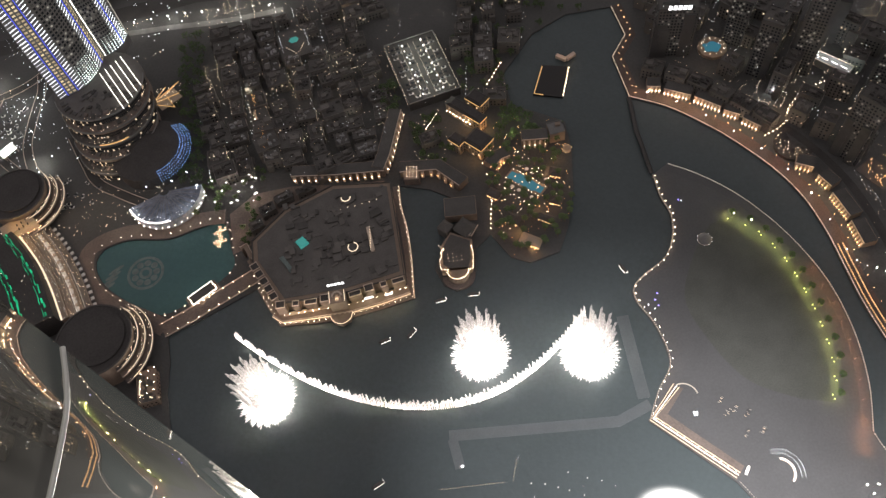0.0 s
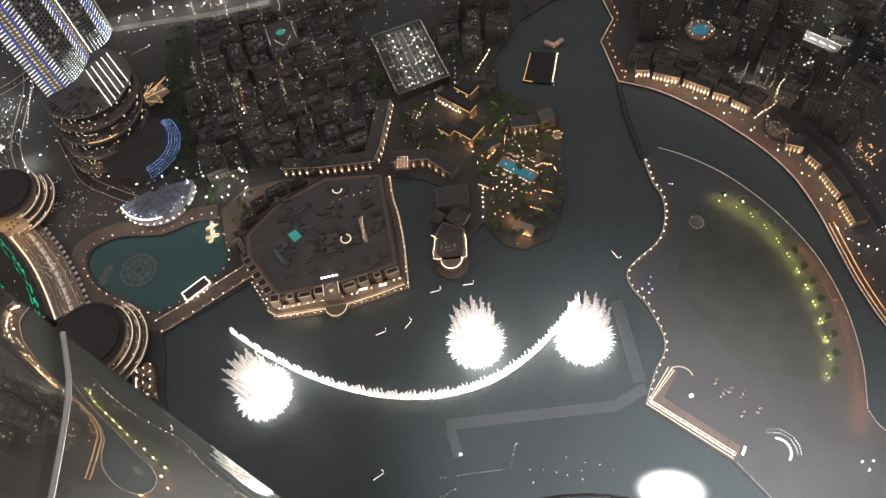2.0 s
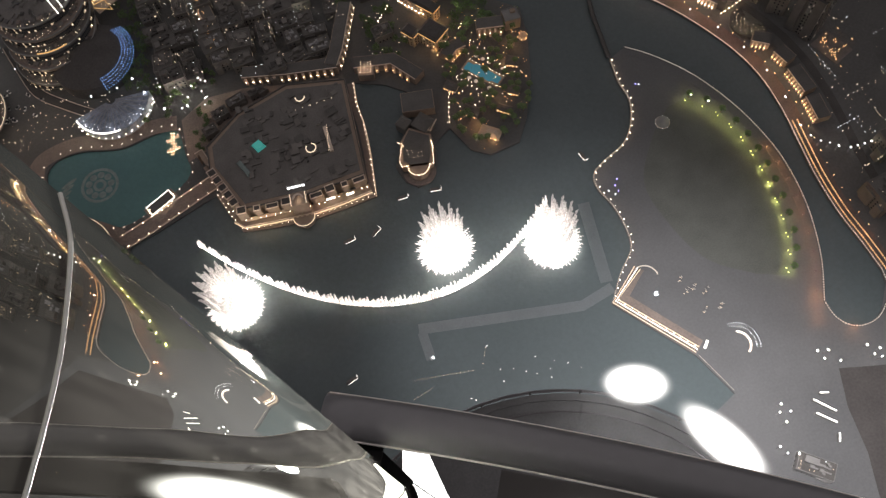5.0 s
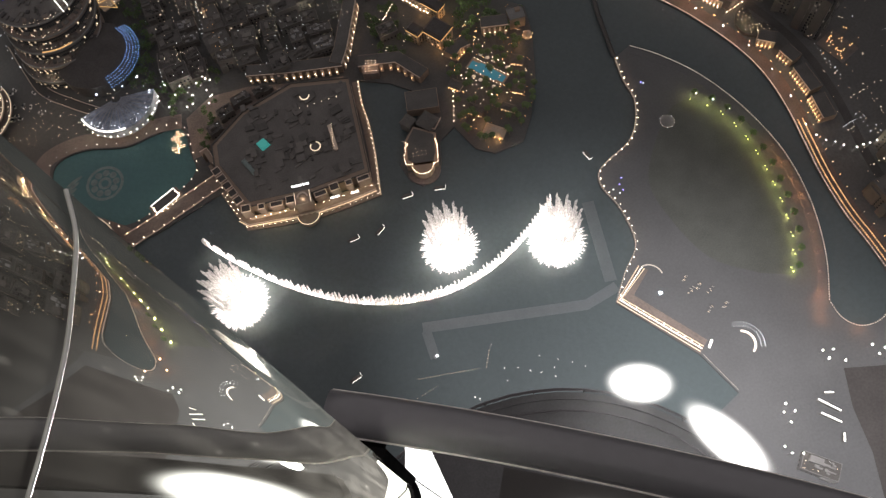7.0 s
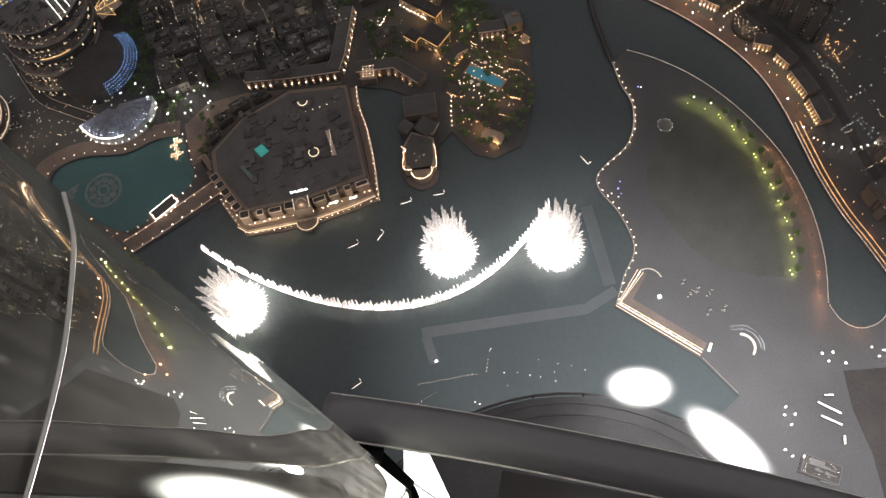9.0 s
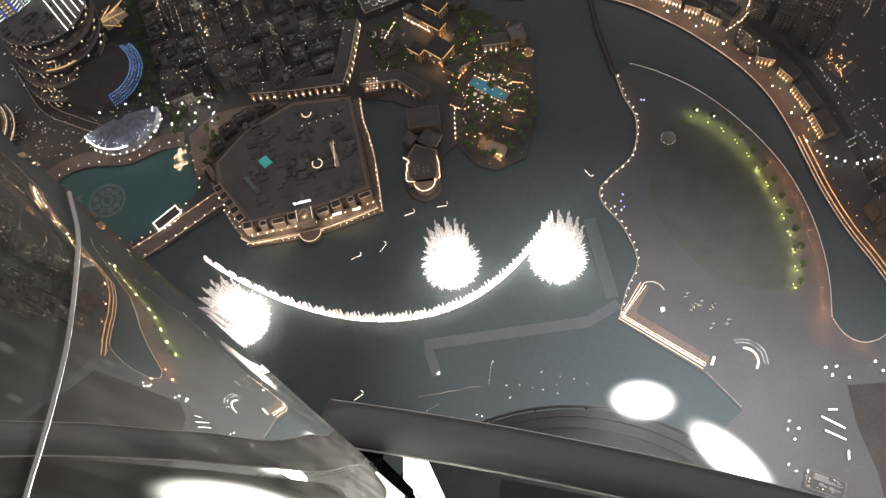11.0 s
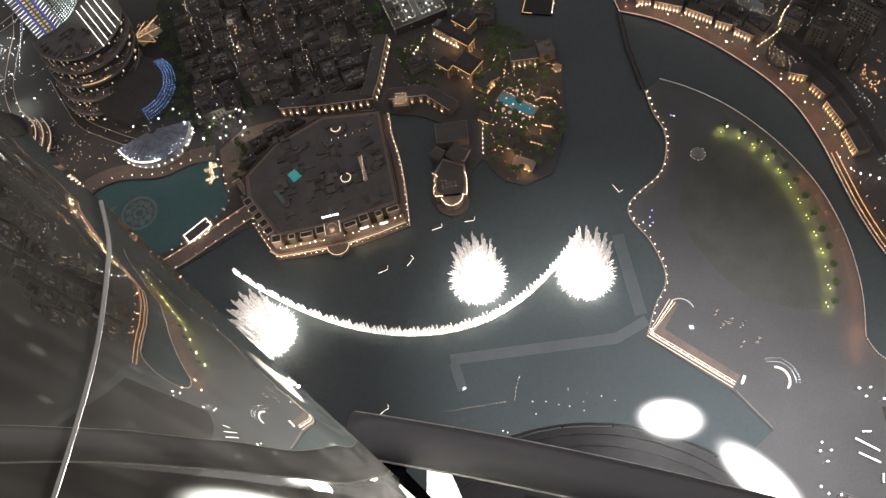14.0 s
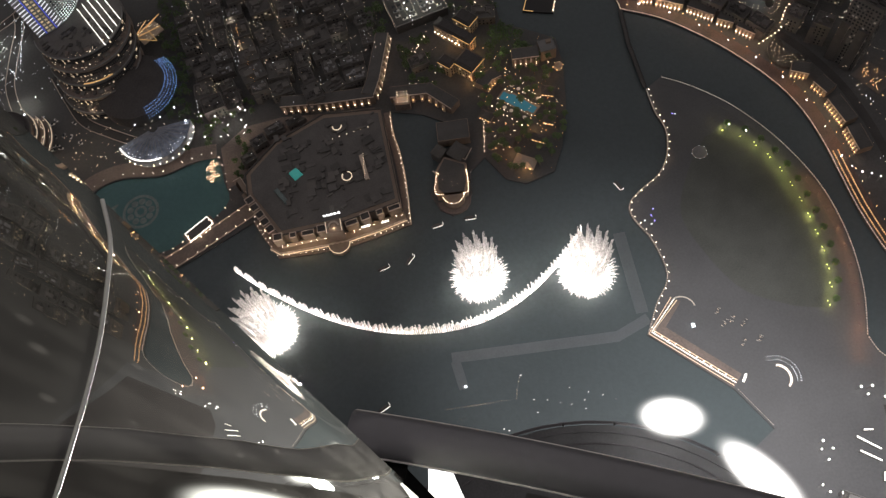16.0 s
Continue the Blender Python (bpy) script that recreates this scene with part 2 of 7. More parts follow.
LED_CROWN = lamp_material("crown_led", (0.88, 1.0, 0.97), 2.6, sampled=False, vary=0.9)
LED_VIOLET = lamp_material("violet_led", (0.30, 0.25, 1.0), 5.0, sampled=False)
SPECK = lamp_material("far_warm_lamp", (1.0, 0.78, 0.54), 5.5, sampled=False, vary=0.9)
SPECK_AMBER = lamp_material("far_amber_lamp", (1.0, 0.52, 0.20), 4.0, sampled=False, vary=0.9)
SPECK_COOL = lamp_material("far_cool_lamp", (0.90, 0.95, 1.0), 5.0, sampled=False, vary=0.8)
SPECK_BRIGHT = lamp_material("buoy_lamp_lens", (1.0, 0.96, 0.9), 4.0, sampled=False)
POOL = lamp_material("lit_pool_water", (0.06, 0.33, 0.46), 0.34, sampled=False)
TEAL_LIT = lamp_material("lit_teal_skylight", (0.10, 0.62, 0.55), 0.32, sampled=False)
# Emission fades to a clear rim, so the lamp's soft glow is painted in.
FLOOD = lamp_material("floodlight_glow", (1.0, 0.98, 0.95), 6.0)
flood_nodes = FLOOD.node_tree
flood_co = flood_nodes.nodes.new("ShaderNodeTexCoord")
flood_len = flood_nodes.nodes.new("ShaderNodeVectorMath")
flood_len.operation = "LENGTH"
flood_map = flood_nodes.nodes.new("ShaderNodeMapRange")
flood_map.interpolation_type = "SMOOTHERSTEP"
for key, value in (("From Min", 0.12), ("From Max", 0.98), ("To Min", 1.0), ("To Max", 0.0)):
    flood_map.inputs[key].default_value = value
flood_pow = flood_nodes.nodes.new("ShaderNodeMath")
flood_pow.operation = "POWER"
flood_pow.inputs[1].default_value = 2.2
flood_rim = flood_nodes.nodes.new("ShaderNodeBsdfTransparent")
flood_mix = flood_nodes.nodes.new("ShaderNodeMixShader")
flood_nodes.links.new(flood_co.outputs["Object"], flood_len.inputs[0])
flood_nodes.links.new(flood_len.outputs["Value"], flood_map.inputs["Value"])
flood_nodes.links.new(flood_map.outputs["Result"], flood_pow.inputs[0])
flood_nodes.links.new(flood_pow.outputs[0], flood_mix.inputs[0])
flood_nodes.links.new(flood_rim.outputs[0], flood_mix.inputs[1])
flood_nodes.links.new(flood_nodes.nodes["Principled BSDF"].outputs[0], flood_mix.inputs[2])
flood_nodes.links.new(flood_mix.outputs[0], flood_nodes.nodes["Material Output"].inputs["Surface"])
GLOW_PANEL = lamp_material("light_panel", (1.0, 0.98, 0.95), 3.0)
SIGN_LIT = lamp_material("lit_sign", (1.0, 1.0, 1.0), 2.5, sampled=False)


# ---- mesh helpers ----
def box(bm, cx, cy, z0, w, d, h, rot=0.0, taper=1.0):
    c, s = math.cos(rot), math.sin(rot)
    vs = []
    for z, k in ((z0, 1.0), (z0 + h, taper)):
        for sx, sy in ((-1, -1), (1, -1), (1, 1), (-1, 1)):
            x, y = sx * w / 2 * k, sy * d / 2 * k
            vs.append(bm.verts.new((cx + x * c - y * s, cy + x * s + y * c, z)))
    for f in ((3, 2, 1, 0), (4, 5, 6, 7), (0, 1, 5, 4), (1, 2, 6, 5), (2, 3, 7, 6), (3, 0, 4, 7)):
        bm.faces.new([vs[i] for i in f])


def drum(bm, cx, cy, z0, r0, h, r1=None, n=32, a0=0.0, a1=2 * math.pi, sy=1.0, rot=0.0):
    """An upright disc, cone piece or sector of one."""
    r1 = r0 if r1 is None else r1
    full = abs(a1 - a0 - 2 * math.pi) < 1e-6
    k = n if full else n + 1
    c, s = math.cos(rot), math.sin(rot)

    def ring(r, z):
        out = []
        for i in range(k):
            a = a0 + (a1 - a0) * i / n
            x, y = r * math.cos(a), r * math.sin(a) * sy
            out.append(bm.verts.new((cx + x * c - y * s, cy + x * s + y * c, z)))
        return out
    lo, hi = ring(r0, z0), ring(r1, z0 + h)
    for i in range(n):
        j = (i + 1) % k
        bm.faces.new((lo[i], lo[j], hi[j], hi[i]))
    bm.faces.new(hi)
    bm.faces.new(lo[::-1])
    if not full:
        bm.faces.new((lo[-1], lo[0], hi[0], hi[-1]))


def sector(bm, cx, cy, z0, r0, r1, h, a0, a1, n=32):
    """A flat curved band: a piece of a ring with height."""
    rows = []
    for i in range(n + 1):
        a = a0 + (a1 - a0) * i / n
        c, s = math.cos(a), math.sin(a)
        rows.append([bm.verts.new((cx + r * c, cy + r * s, z)) for r, z in ((r0, z0), (r1, z0), (r1, z0 + h), (r0, z0 + h))])
    for a, b in zip(rows, rows[1:]):
        for i in range(4):
            j = (i + 1) % 4
            bm.faces.new((a[i], a[j], b[j], b[i]))
    bm.faces.new(rows[0][::-1])
    bm.faces.new(rows[-1])


def smooth(pts, step=5.0, closed=False):
    """A curve through the points, in even short steps."""
    out = []
    n = len(pts)
    for i in range(n if closed else n - 1):
        if closed:
            p = [pts[(i + k) % n] for k in (-1, 0, 1, 2)]
        else:
            p = [pts[max(0, i - 1)], pts[i], pts[i + 1], pts[min(n - 1, i + 2)]]
        m = max(1, int(math.dist(p[1], p[2]) / step))
        for k in range(m):
            t = k / m
            out.append(tuple(0.5 * (2 * b + (c - a) * t + (2 * a - 5 * b + 4 * c - d) * t * t + (3 * b - a - 3 * c + d) * t ** 3)
                             for a, b, c, d in zip(*p)))
    if not closed:
        out.append(tuple(pts[-1]))
    return out


def even(pts, gap, start=0.0):
    """Places at even gaps along a line of points, with the heading there."""
    out, left = [], start
    for a, b in zip(pts, pts[1:]):
        d = math.dist(a, b)
        if d < 1e-9:
            continue
        while left <= d:
            t = left / d
            out.append((a[0] + (b[0] - a[0]) * t, a[1] + (b[1] - a[1]) * t, math.atan2(b[1] - a[1], b[0] - a[0])))
            left += gap
        left -= d
    return out


def shifted(pts, off):
    """The line moved sideways, to its left for a positive number."""
    out = []
    for i, p in enumerate(pts):
        a, b = pts[max(0, i - 1)], pts[min(len(pts) - 1, i + 1)]
        d = math.dist(a, b) or 1.0
        out.append((p[0] - (b[1] - a[1]) / d * off, p[1] + (b[0] - a[0]) / d * off))
    return out


def ribbon(bm, pts, w, z0, h, off=0.0):
    """A strip with height that follows a line on the ground."""
    a, b = shifted(pts, off + w / 2), shifted(pts, off - w / 2)
    rows = [[bm.verts.new((*p, z0 + h)), bm.verts.new((*q, z0 + h)), bm.verts.new((*q, z0)), bm.verts.new((*p, z0))] for p, q in zip(a, b)]
    for r, s in zip(rows, rows[1:]):
        for i in range(4):
            j = (i + 1) % 4
            bm.faces.new((r[i], s[i], s[j], r[j]))
    bm.faces.new(rows[0])
    bm.faces.new(rows[-1][::-1])


def tube(bm, pts, r, n=8, r_end=None):
    rows = []
    m = len(pts)
    for i, p in enumerate(pts):
        p = Vector(p)
        d = (Vector(pts[min(m - 1, i + 1)]) - Vector(pts[max(0, i - 1)])).normalized()
        u = d.cross(Vector((0.013, 0.031, 1.0)))
        u = u.normalized() if u.length > 0.02 else Vector((1, 0, 0))
        v = d.cross(u)
        k = r if r_end is None else r + (r_end - r) * i / (m - 1)
        rows.append([bm.verts.new(p + (u * math.cos(a) + v * math.sin(a)) * k) for a in [2 * math.pi * j / n for j in range(n)]])
    for a, b in zip(rows, rows[1:]):
        for j in range(n):
            k = (j + 1) % n
            bm.faces.new((a[j], a[k], b[k], b[j]))
    bm.faces.new(rows[0][::-1])
    bm.faces.new(rows[-1])


def slab(bm, outline, z0, z1):
    lo = [bm.verts.new((*p, z0)) for p in outline]
    hi = [bm.verts.new((*p, z1)) for p in outline]
    n = len(outline)
    for i in range(n):
        j = (i + 1) % n
        bm.faces.new((lo[i], lo[j], hi[j], hi[i]))
    bmesh.ops.triangle_fill(bm, use_beauty=True, edges=[bm.edges.get((hi[i], hi[(i + 1) % n])) for i in range(n)])


def bulb(bm, x, y, z, r):
    """A small eight-sided globe."""
    r *= 0.72
    v = [bm.verts.new((x + a * r, y + b * r, z + c * r)) for a, b, c in ((1, 0, 0), (0, 1, 0), (-1, 0, 0), (0, -1, 0), (0, 0, 1), (0, 0, -1))]
    for i in range(4):
        j = (i + 1) % 4
        bm.faces.new((v[i], v[j], v[4]))
        bm.faces.new((v[j], v[i], v[5]))


def mesh_of(name, bm, mat):
    bmesh.ops.recalc_face_normals(bm, faces=bm.faces)
    me = bpy.data.meshes.new(name)
    bm.to_mesh(me)
    bm.free()
    me.materials.append(mat)
    return me


def part(name, bm, mat, parent=None, label=""):
    ob = new(name, mesh_of(name, bm, mat))
    if parent is not None:
        ob.parent = parent
    return tagged(ob, label)


def made(fn, *args, **kw):
    bm = bmesh.new()
    fn(bm, *args, **kw)
    return bm


def structure(name, bm, mat, label, category="ground"):
    return tagged(part(name, bm, mat), label, category, kind="structure")


def thing(name, label, category, group="", at=(0, 0, 0), rot=0.0):
    ob = new(name)
    ob.empty_display_size = 0.5
    ob.matrix_basis = pose(*at, 0, 0, math.degrees(rot))
    return tagged(ob, label, category, group)


# ---- ground, lake and shores ----
MALL_SHORE = [(-220, 204), (-224, 240), (-222, 267), (-224, 290), (-202, 296), (-152, 316)]
SOUK_SHORE = [(-152, 316), (-144, 297), (-135, 279), (-108, 276), (-80, 275), (-53, 278), (-28, 282), (-25, 321), (-25, 348), (-27, 368), (-26, 389)]
PALACE_SHORE = [(-2, 380), (17, 366), (17, 347), (2, 329), (-9, 303), (-4, 288), (5, 281), (14, 285), (23, 296), (26, 316), (40, 326), (52, 302),
                (66, 294), (90, 299), (102, 320), (115, 356), (123, 396), (124, 424), (105, 438), (83, 453), (83, 490), (118, 531), (154, 548), (197, 547)]
EAST_KNEE = [(197, 547), (200, 509), (182, 486), (184, 437)]
EAST_QUAY = smooth([(184, 437), (212, 419), (235, 396), (255, 371), (276, 337), (288, 306), (293, 273), (294, 243), (295, 212), (299, 180), (305, 155), (310, 131)], 6)
CANAL_END = smooth([(310, 131), (308, 116), (297, 102), (286, 97), (275, 98), (267, 106), (264, 119)], 4)
PARK_EAST = smooth([(264, 119), (275, 151), (281, 189), (280, 226), (273, 257), (259, 291), (239, 323), (215, 348), (196, 362)], 6)
PARK_WEST = smooth([(180, 353), (180, 331), (183, 313), (178, 293), (167, 277), (148, 266), (137, 257), (136, 244), (144, 223), (146, 194), (132, 175), (119, 154)], 4)
SOUTH_SHORE = [(119, 154), (164, 103), (180, 72), (150, 55), (80, 50), (30, 55), (-40, 55), (-90, 60), (-150, 80), (-205, 120), (-224, 160)]


def joined(*lines):
    out = []
    for line in lines:
        for p in line:
            if not out or math.dist(out[-1], p) > 0.5:
                out.append(tuple(p))
    if math.dist(out[0], out[-1]) < 0.5:
        out.pop()
    return out


LAKE = joined(MALL_SHORE, SOUK_SHORE, PALACE_SHORE, EAST_KNEE, EAST_QUAY, CANAL_END, PARK_EAST, PARK_WEST, SOUTH_SHORE)
LAGOON_LINE = smooth([(-286, 366), (-280, 380), (-258, 385), (-224, 379), (-200, 384), (-178, 385), (-172, 359), (-173, 336), (-222, 309), (-244, 317), (-263, 331), (-279, 348)], 5, True)


def land(bm):
    """The ground sheet, with the lake and the lagoon cut out and quay walls down to the water."""
    edges = []
    far = [(-4500, -4500), (4500, -4500), (4500, 4500), (-4500, 4500)]
    for line, wall in ((far, False), (LAKE, True), (LAGOON_LINE, True)):
        vs = [bm.verts.new((*p, 0)) for p in line]
        ring = [bm.edges.new((a, b)) for a, b in zip(vs, vs[1:] + vs[:1])]
        edges += ring
        if wall:
            lo = [bm.verts.new((*p, -2.2)) for p in line]
            for i in range(len(vs)):
                j = (i + 1) % len(vs)
                bm.faces.new((vs[i], lo[i], lo[j], vs[j]))
    bmesh.ops.triangle_fill(bm, use_beauty=True, edges=edges)


structure("ground", made(land), GROUND, "dark paved city ground round the lake")


def water_sheet(bm, outline, z):
    vs = [bm.verts.new((*p, z)) for p in outline]
    bmesh.ops.triangle_fill(bm, use_beauty=True, edges=[bm.edges.new((a, b)) for a, b in zip(vs, vs[1:] + vs[:1])])


structure("water", made(water_sheet, LAKE, -1.5), WATER, "dark teal lake water at night", "water")
structure("water_lagoon", made(water_sheet, LAGOON_LINE, -1.5), LAGOON, "green teal shallow lagoon water", "water")

# pale shallow ledges just under the surface
bm = bmesh.new()
ribbon(bm, [(-20, 170), (99, 158), (124, 166)], 8, -1.49, 0.03)
ribbon(bm, [(-18, 167), (-16, 146)], 7, -1.49, 0.04)
ribbon(bm, [(121, 171), (123, 236)], 9, -1.49, 0.05)
structure("water_ledge", bm, SHALLOW, "pale submerged concrete ledge in the lake", "water")
# round basin ornament in the lagoon
bm = bmesh.new()
sector(bm, -244, 351, -1.49, 13.0, 15.5, 0.03, 0, 2 * math.pi, 40)
sector(bm, -244, 351, -1.49, 3, 5.5, 0.03, 0, 2 * math.pi, 24)
for i in range(9):
    a = i * 0.7
    drum(bm, -244 + 9.2 * math.cos(a), 351 + 9.2 * math.sin(a), -1.49, 3.0, 0.03, n=12)
for i in range(4):
    drum(bm, -276 + i * 2.4, 344 + i * 5, -1.49, 7.5, 0.03, n=12, sy=0.22, rot=0.5)
structure("water_basin_ring", bm, BASIN, "pale round stone basin under the lagoon water", "water")

# park island paving and lawn
PARK_LINE = joined([(164, 103), (180, 72), (150, 56), (120, 40), (150, -120), (380, -80), (330, 90), (297, 101)], CANAL_END[2:], PARK_EAST, PARK_WEST)
structure("pavement_park", made(slab, shifted(PARK_LINE, 0.0), 0.004, 0.06), PARK, "dull grey park paving on the island", "pavement")
LAWN_EDGE = smooth([(226, 302), (242, 288), (254, 265), (260, 238), (262, 211), (261, 184), (256, 160), (247, 143)], 5)
LAWN_LINE = LAWN_EDGE + smooth([(225, 150), (195, 170), (178, 205), (172, 240), (190, 275), (210, 298)], 6)
structure("lawn", made(slab, LAWN_LINE, 0.064, 0.16), LAWN, "dark mown lawn in the park", "lawn")
# promenades and roads
structure("pavement_east", made(ribbon, EAST_QUAY, 11, 0.004, 0.16, 6.2), PROMENADE, "brown stone lakeside promenade under warm lamps", "pavement")
structure("road_east", made(ribbon, EAST_QUAY[2:], 7, 0.004, 0.05, 40), ASPHALT, "dark asphalt road behind the promenade", "road")
structure("pavement_east_knee", made(ribbon, EAST_KNEE, 9, 0.004, 0.19, 6.0), PROMENADE, "brown stone quay walk at the lake's bend", "pavement")
structure("pavement_park_west", made(ribbon, PARK_WEST, 4.5, 0.064, 0.12, 2.6), PARK, "narrow stone walk along the park shore", "pavement")
structure("pavement_park_east", made(ribbon, PARK_EAST, 6, 0.064, 0.12, 5.0), PARK, "orange lit stone walk along the canal", "pavement")
structure("pavement_mall",
          made(ribbon, smooth([(-176, 391), (-200, 392), (-224, 387), (-260, 393), (-290, 384), (-294, 362), (-284, 340), (-262, 321), (-238, 305), (-226, 296)], 4), 14, 0.004, 0.14), PAVING, "brown stone walk round the lagoon", "pavement")
structure("pavement_souk", made(ribbon, SOUK_SHORE, 6, 0.004, 0.14, 3.2), PAVING, "reddish terrace paving along the bazaar quay", "pavement")
structure("road_north", made(ribbon, [(-420, 640), (-200, 668), (60, 640), (420, 560)], 22, 0.004, 0.05), ASPHALT, "wide dark asphalt boulevard", "road")
structure("pavement_boulevard", made(ribbon, smooth([(-320, 637), (-271, 631), (-226, 628), (-169, 623), (-112, 624)], 8), 7, 0.004, 0.16), CONCRETE, "pale paved boulevard strip under white lamps", "pavement")
structure("road_west", made(ribbon, smooth([(-420, 520), (-370, 540), (-335, 590), (-300, 660)], 10), 12, 0.004, 0.05), ASPHALT, "dark asphalt access road", "road")


# ---- lake bridge and platforms ----
def lake_bridge():
    b = thing("footbridge", "low stone footbridge with small lamps between lagoon and lake", "bridge")
    bm = bmesh.new()
    ribbon(bm, [(-228, 294), (-206, 303), (-150, 329)], 13, -0.6, 1.0)
    part("deck", bm, PAVING, b)
    for off, z in ((6.3, 0.4), (-6.3, 0.4)):
        bm = bmesh.new()
        ribbon(bm, [(-228, 294), (-206, 303), (-150, 329)], 0.4, z, 1.0, off)
        part("parapet", bm, STONE_PALE, b)
    for x, y, a in even([(-226, 295), (-206, 303), (-152, 328)], 9):
        for s in (-5.6, 5.6):
            bm = made(bulb, x - math.sin(a) * s, y + math.cos(a) * s, 1.6, 0.45)
            part("lamp", bm, WARM, b)
    for k in range(5):
        x, y = -222 + k * 16, 297 + k * 7
        part("pier", made(box, x, y, -2.2, 3, 11, 1.6, 0.42), STONE, b)


lake_bridge()


def long_footbridge():
    b = thing("footbridge", "dark unlit footbridge across the lake", "bridge")
    line = [(184, 437), (180, 400), (180, 355)]
    part("deck", made(ribbon, line, 3.4, 0.2, 0.6), ROOF, b)
    for s in (-1.6, 1.6):
        part("rail", made(ribbon, line, 0.15, 0.8, 1.1, s), STEEL, b)
    for x, y, a in even(line, 12, 6):
        part("pier", made(drum, x, y, -2.2, 0.6, 2.4, n=8), CONCRETE, b)


long_footbridge()


def dock():
    """The lit floating pavilion beside the footbridge."""
    d = thing("dock_pavilion", "floating pavilion outlined with bright warm lights", "pavilion", at=(-195, 319.5, 0), rot=math.atan2(13, 22))
    part("deck", made(box, 0, 0, -1.4, 27, 13, 1.7), PAVING, d)
    part("roof", made(box, 0, 0, 3.6, 20, 7.5, 0.5), ROOF, d)
    for sx in (-1, 1):
        for k in range(5):
            part("post", made(box, -9 + 4.5 * k, sx * 3.4, 0.3, 0.4, 0.4, 3.3), STONE_PALE, d)
    for s in (-1, 1):
        part("light_strip", made(box, 0, s * 4.4, 3.5, 22, 0.4, 0.5), STRIP_WHITE, d)
        part("light_strip", made(box, s * 11, 0, 3.5, 0.4, 8.8, 0.5), STRIP_WHITE, d)
    for k in range(14):
        a = k / 14 * 2 * math.pi
        part("lamp", made(bulb, 11.5 * math.cos(a), 5.4 * math.sin(a), 1.4, 0.55), WARM, d)


dock()


def lagoon_jetty(x, y, turn):
    """A small jetty of two crossed decks, edged with warm lamps."""
    j = thing("jetty", "small crossed wooden jetty edged with warm lamps", "jetty", "lagoon jetties", at=(x, y, -1.5), rot=turn)
    for k, a in enumerate((0.0, 1.2)):
        part("deck", made(box, 0, 0, 0.9 + 0.05 * k, 11, 2.2, 0.3, a), BOAT_WOOD, j)
        for q in range(5):
            for side in (-1, 1):
                u, v = -4.8 + 2.4 * q, side * 1.0
                part("lamp", made(bulb, u * math.cos(a) - v * math.sin(a), u * math.sin(a) + v * math.cos(a), 1.7, 0.34), WARM, j)
    for q in range(4):
        part("pile", made(drum, 4 * math.cos(q * 1.57 + 0.3), 4 * math.sin(q * 1.57 + 0.3), -0.7, 0.2, 1.6, n=6), BARK, j)


lagoon_jetty(-181, 377, 0.3)
lagoon_jetty(-181, 367, 0.1)


def edge_strip(name, line, mat, label, width=0.6, z=0.2, off=0.0, h=0.5):
    s = thing(name, label, "light strip")
    kerb = part("kerb", made(ribbon, line, width + 0.3, z - 0.02, h * 0.6, off), GROUND, s)
    bm = bmesh.new()
    for x, y, a in even(shifted(line, off), 1.9, 0.4):
        box(bm, x, y, z + h * 0.6, 1.15, width, 0.15, a)
    tagged(part("tube", bm, mat, s), kind="stuff")
    return s


edge_strip("light_strip", EAST_QUAY[:], STRIP_ROSE, "pale rose light strip along the promenade quay", 0.75, 0.16, 0.9)
edge_strip("light_strip", EAST_KNEE[:], STRIP, "warm light strip along the bent quay", 0.45, 0.16, 0.8)
edge_strip("light_strip", PARK_EAST[:], STRIP_PALE, "faint light strip along the canal edge", 0.7, 0.16, 0.8)
edge_strip("light_strip", CANAL_END[:], STRIP_PALE, "faint light strip round the canal's end", 0.7, 0.16, 0.9)
edge_strip("light_strip", PARK_WEST[:], STRIP_PALE, "faint light strip along the park shore", 0.5, 0.18, 0.8)
edge_strip("light_strip", smooth(SOUK_SHORE[6:], 6), STRIP, "warm light strip along the bazaar's channel wall", 0.4, 0.16, 0.8)
edge_strip("light_strip", [(165, 102), (179, 74)], STRIP_PALE, "thin pale light line along the south shore", 0.3, 0.08, 1.2)
for off in (3.6, 7.4):
    edge_strip("light_strip", shifted(EAST_QUAY[-22:], off) + [(315 + off, 100)], STRIP_AMBER, "amber light strip beside the shore road", 0.9, 0.16)


# ---- lamps ----
def glow(name, at, watts, color, size):
    """A point light: what a lamp head throws, or added light without a fixture."""
    data = bpy.data.lights.new(name, "POINT")
    data.energy, data.color, data.shadow_soft_size = watts, color, size
    ob = new(name, data)
    ob.location = at
    return ob


def upward_spot(name, at, watts, color, size, degrees):
    """A lamp set at the water's surface that shines up into the jets."""
    data = bpy.data.lights.new(name, "SPOT")
    data.energy, data.color, data.shadow_soft_size = watts, color, size
    data.spot_size, data.spot_blend = radians(degrees), 0.35
    ob = new(name, data)
    ob.matrix_world = look(at, (at[0], at[1], at[2] + 10))
    return ob


def street_lamp(mat, h, r, label, group, name="street_lamp"):
    s = thing(name, label, "street lamp", group)
    part("pole", made(drum, 0, 0, 0, 0.16, h - r, 0.08, n=6), STEEL, s)
    part("head", made(bulb, 0, 0, h, r), mat, s)
    return s


def row_of(template, places, z=0.15):
    first = True
    for x, y, a in places:
        if first:
            template.matrix_basis = pose(x, y, z, 0, 0, math.degrees(a))
            first = False
        else:
            copy_thing(template, pose(x, y, z, 0, 0, math.degrees(a)))


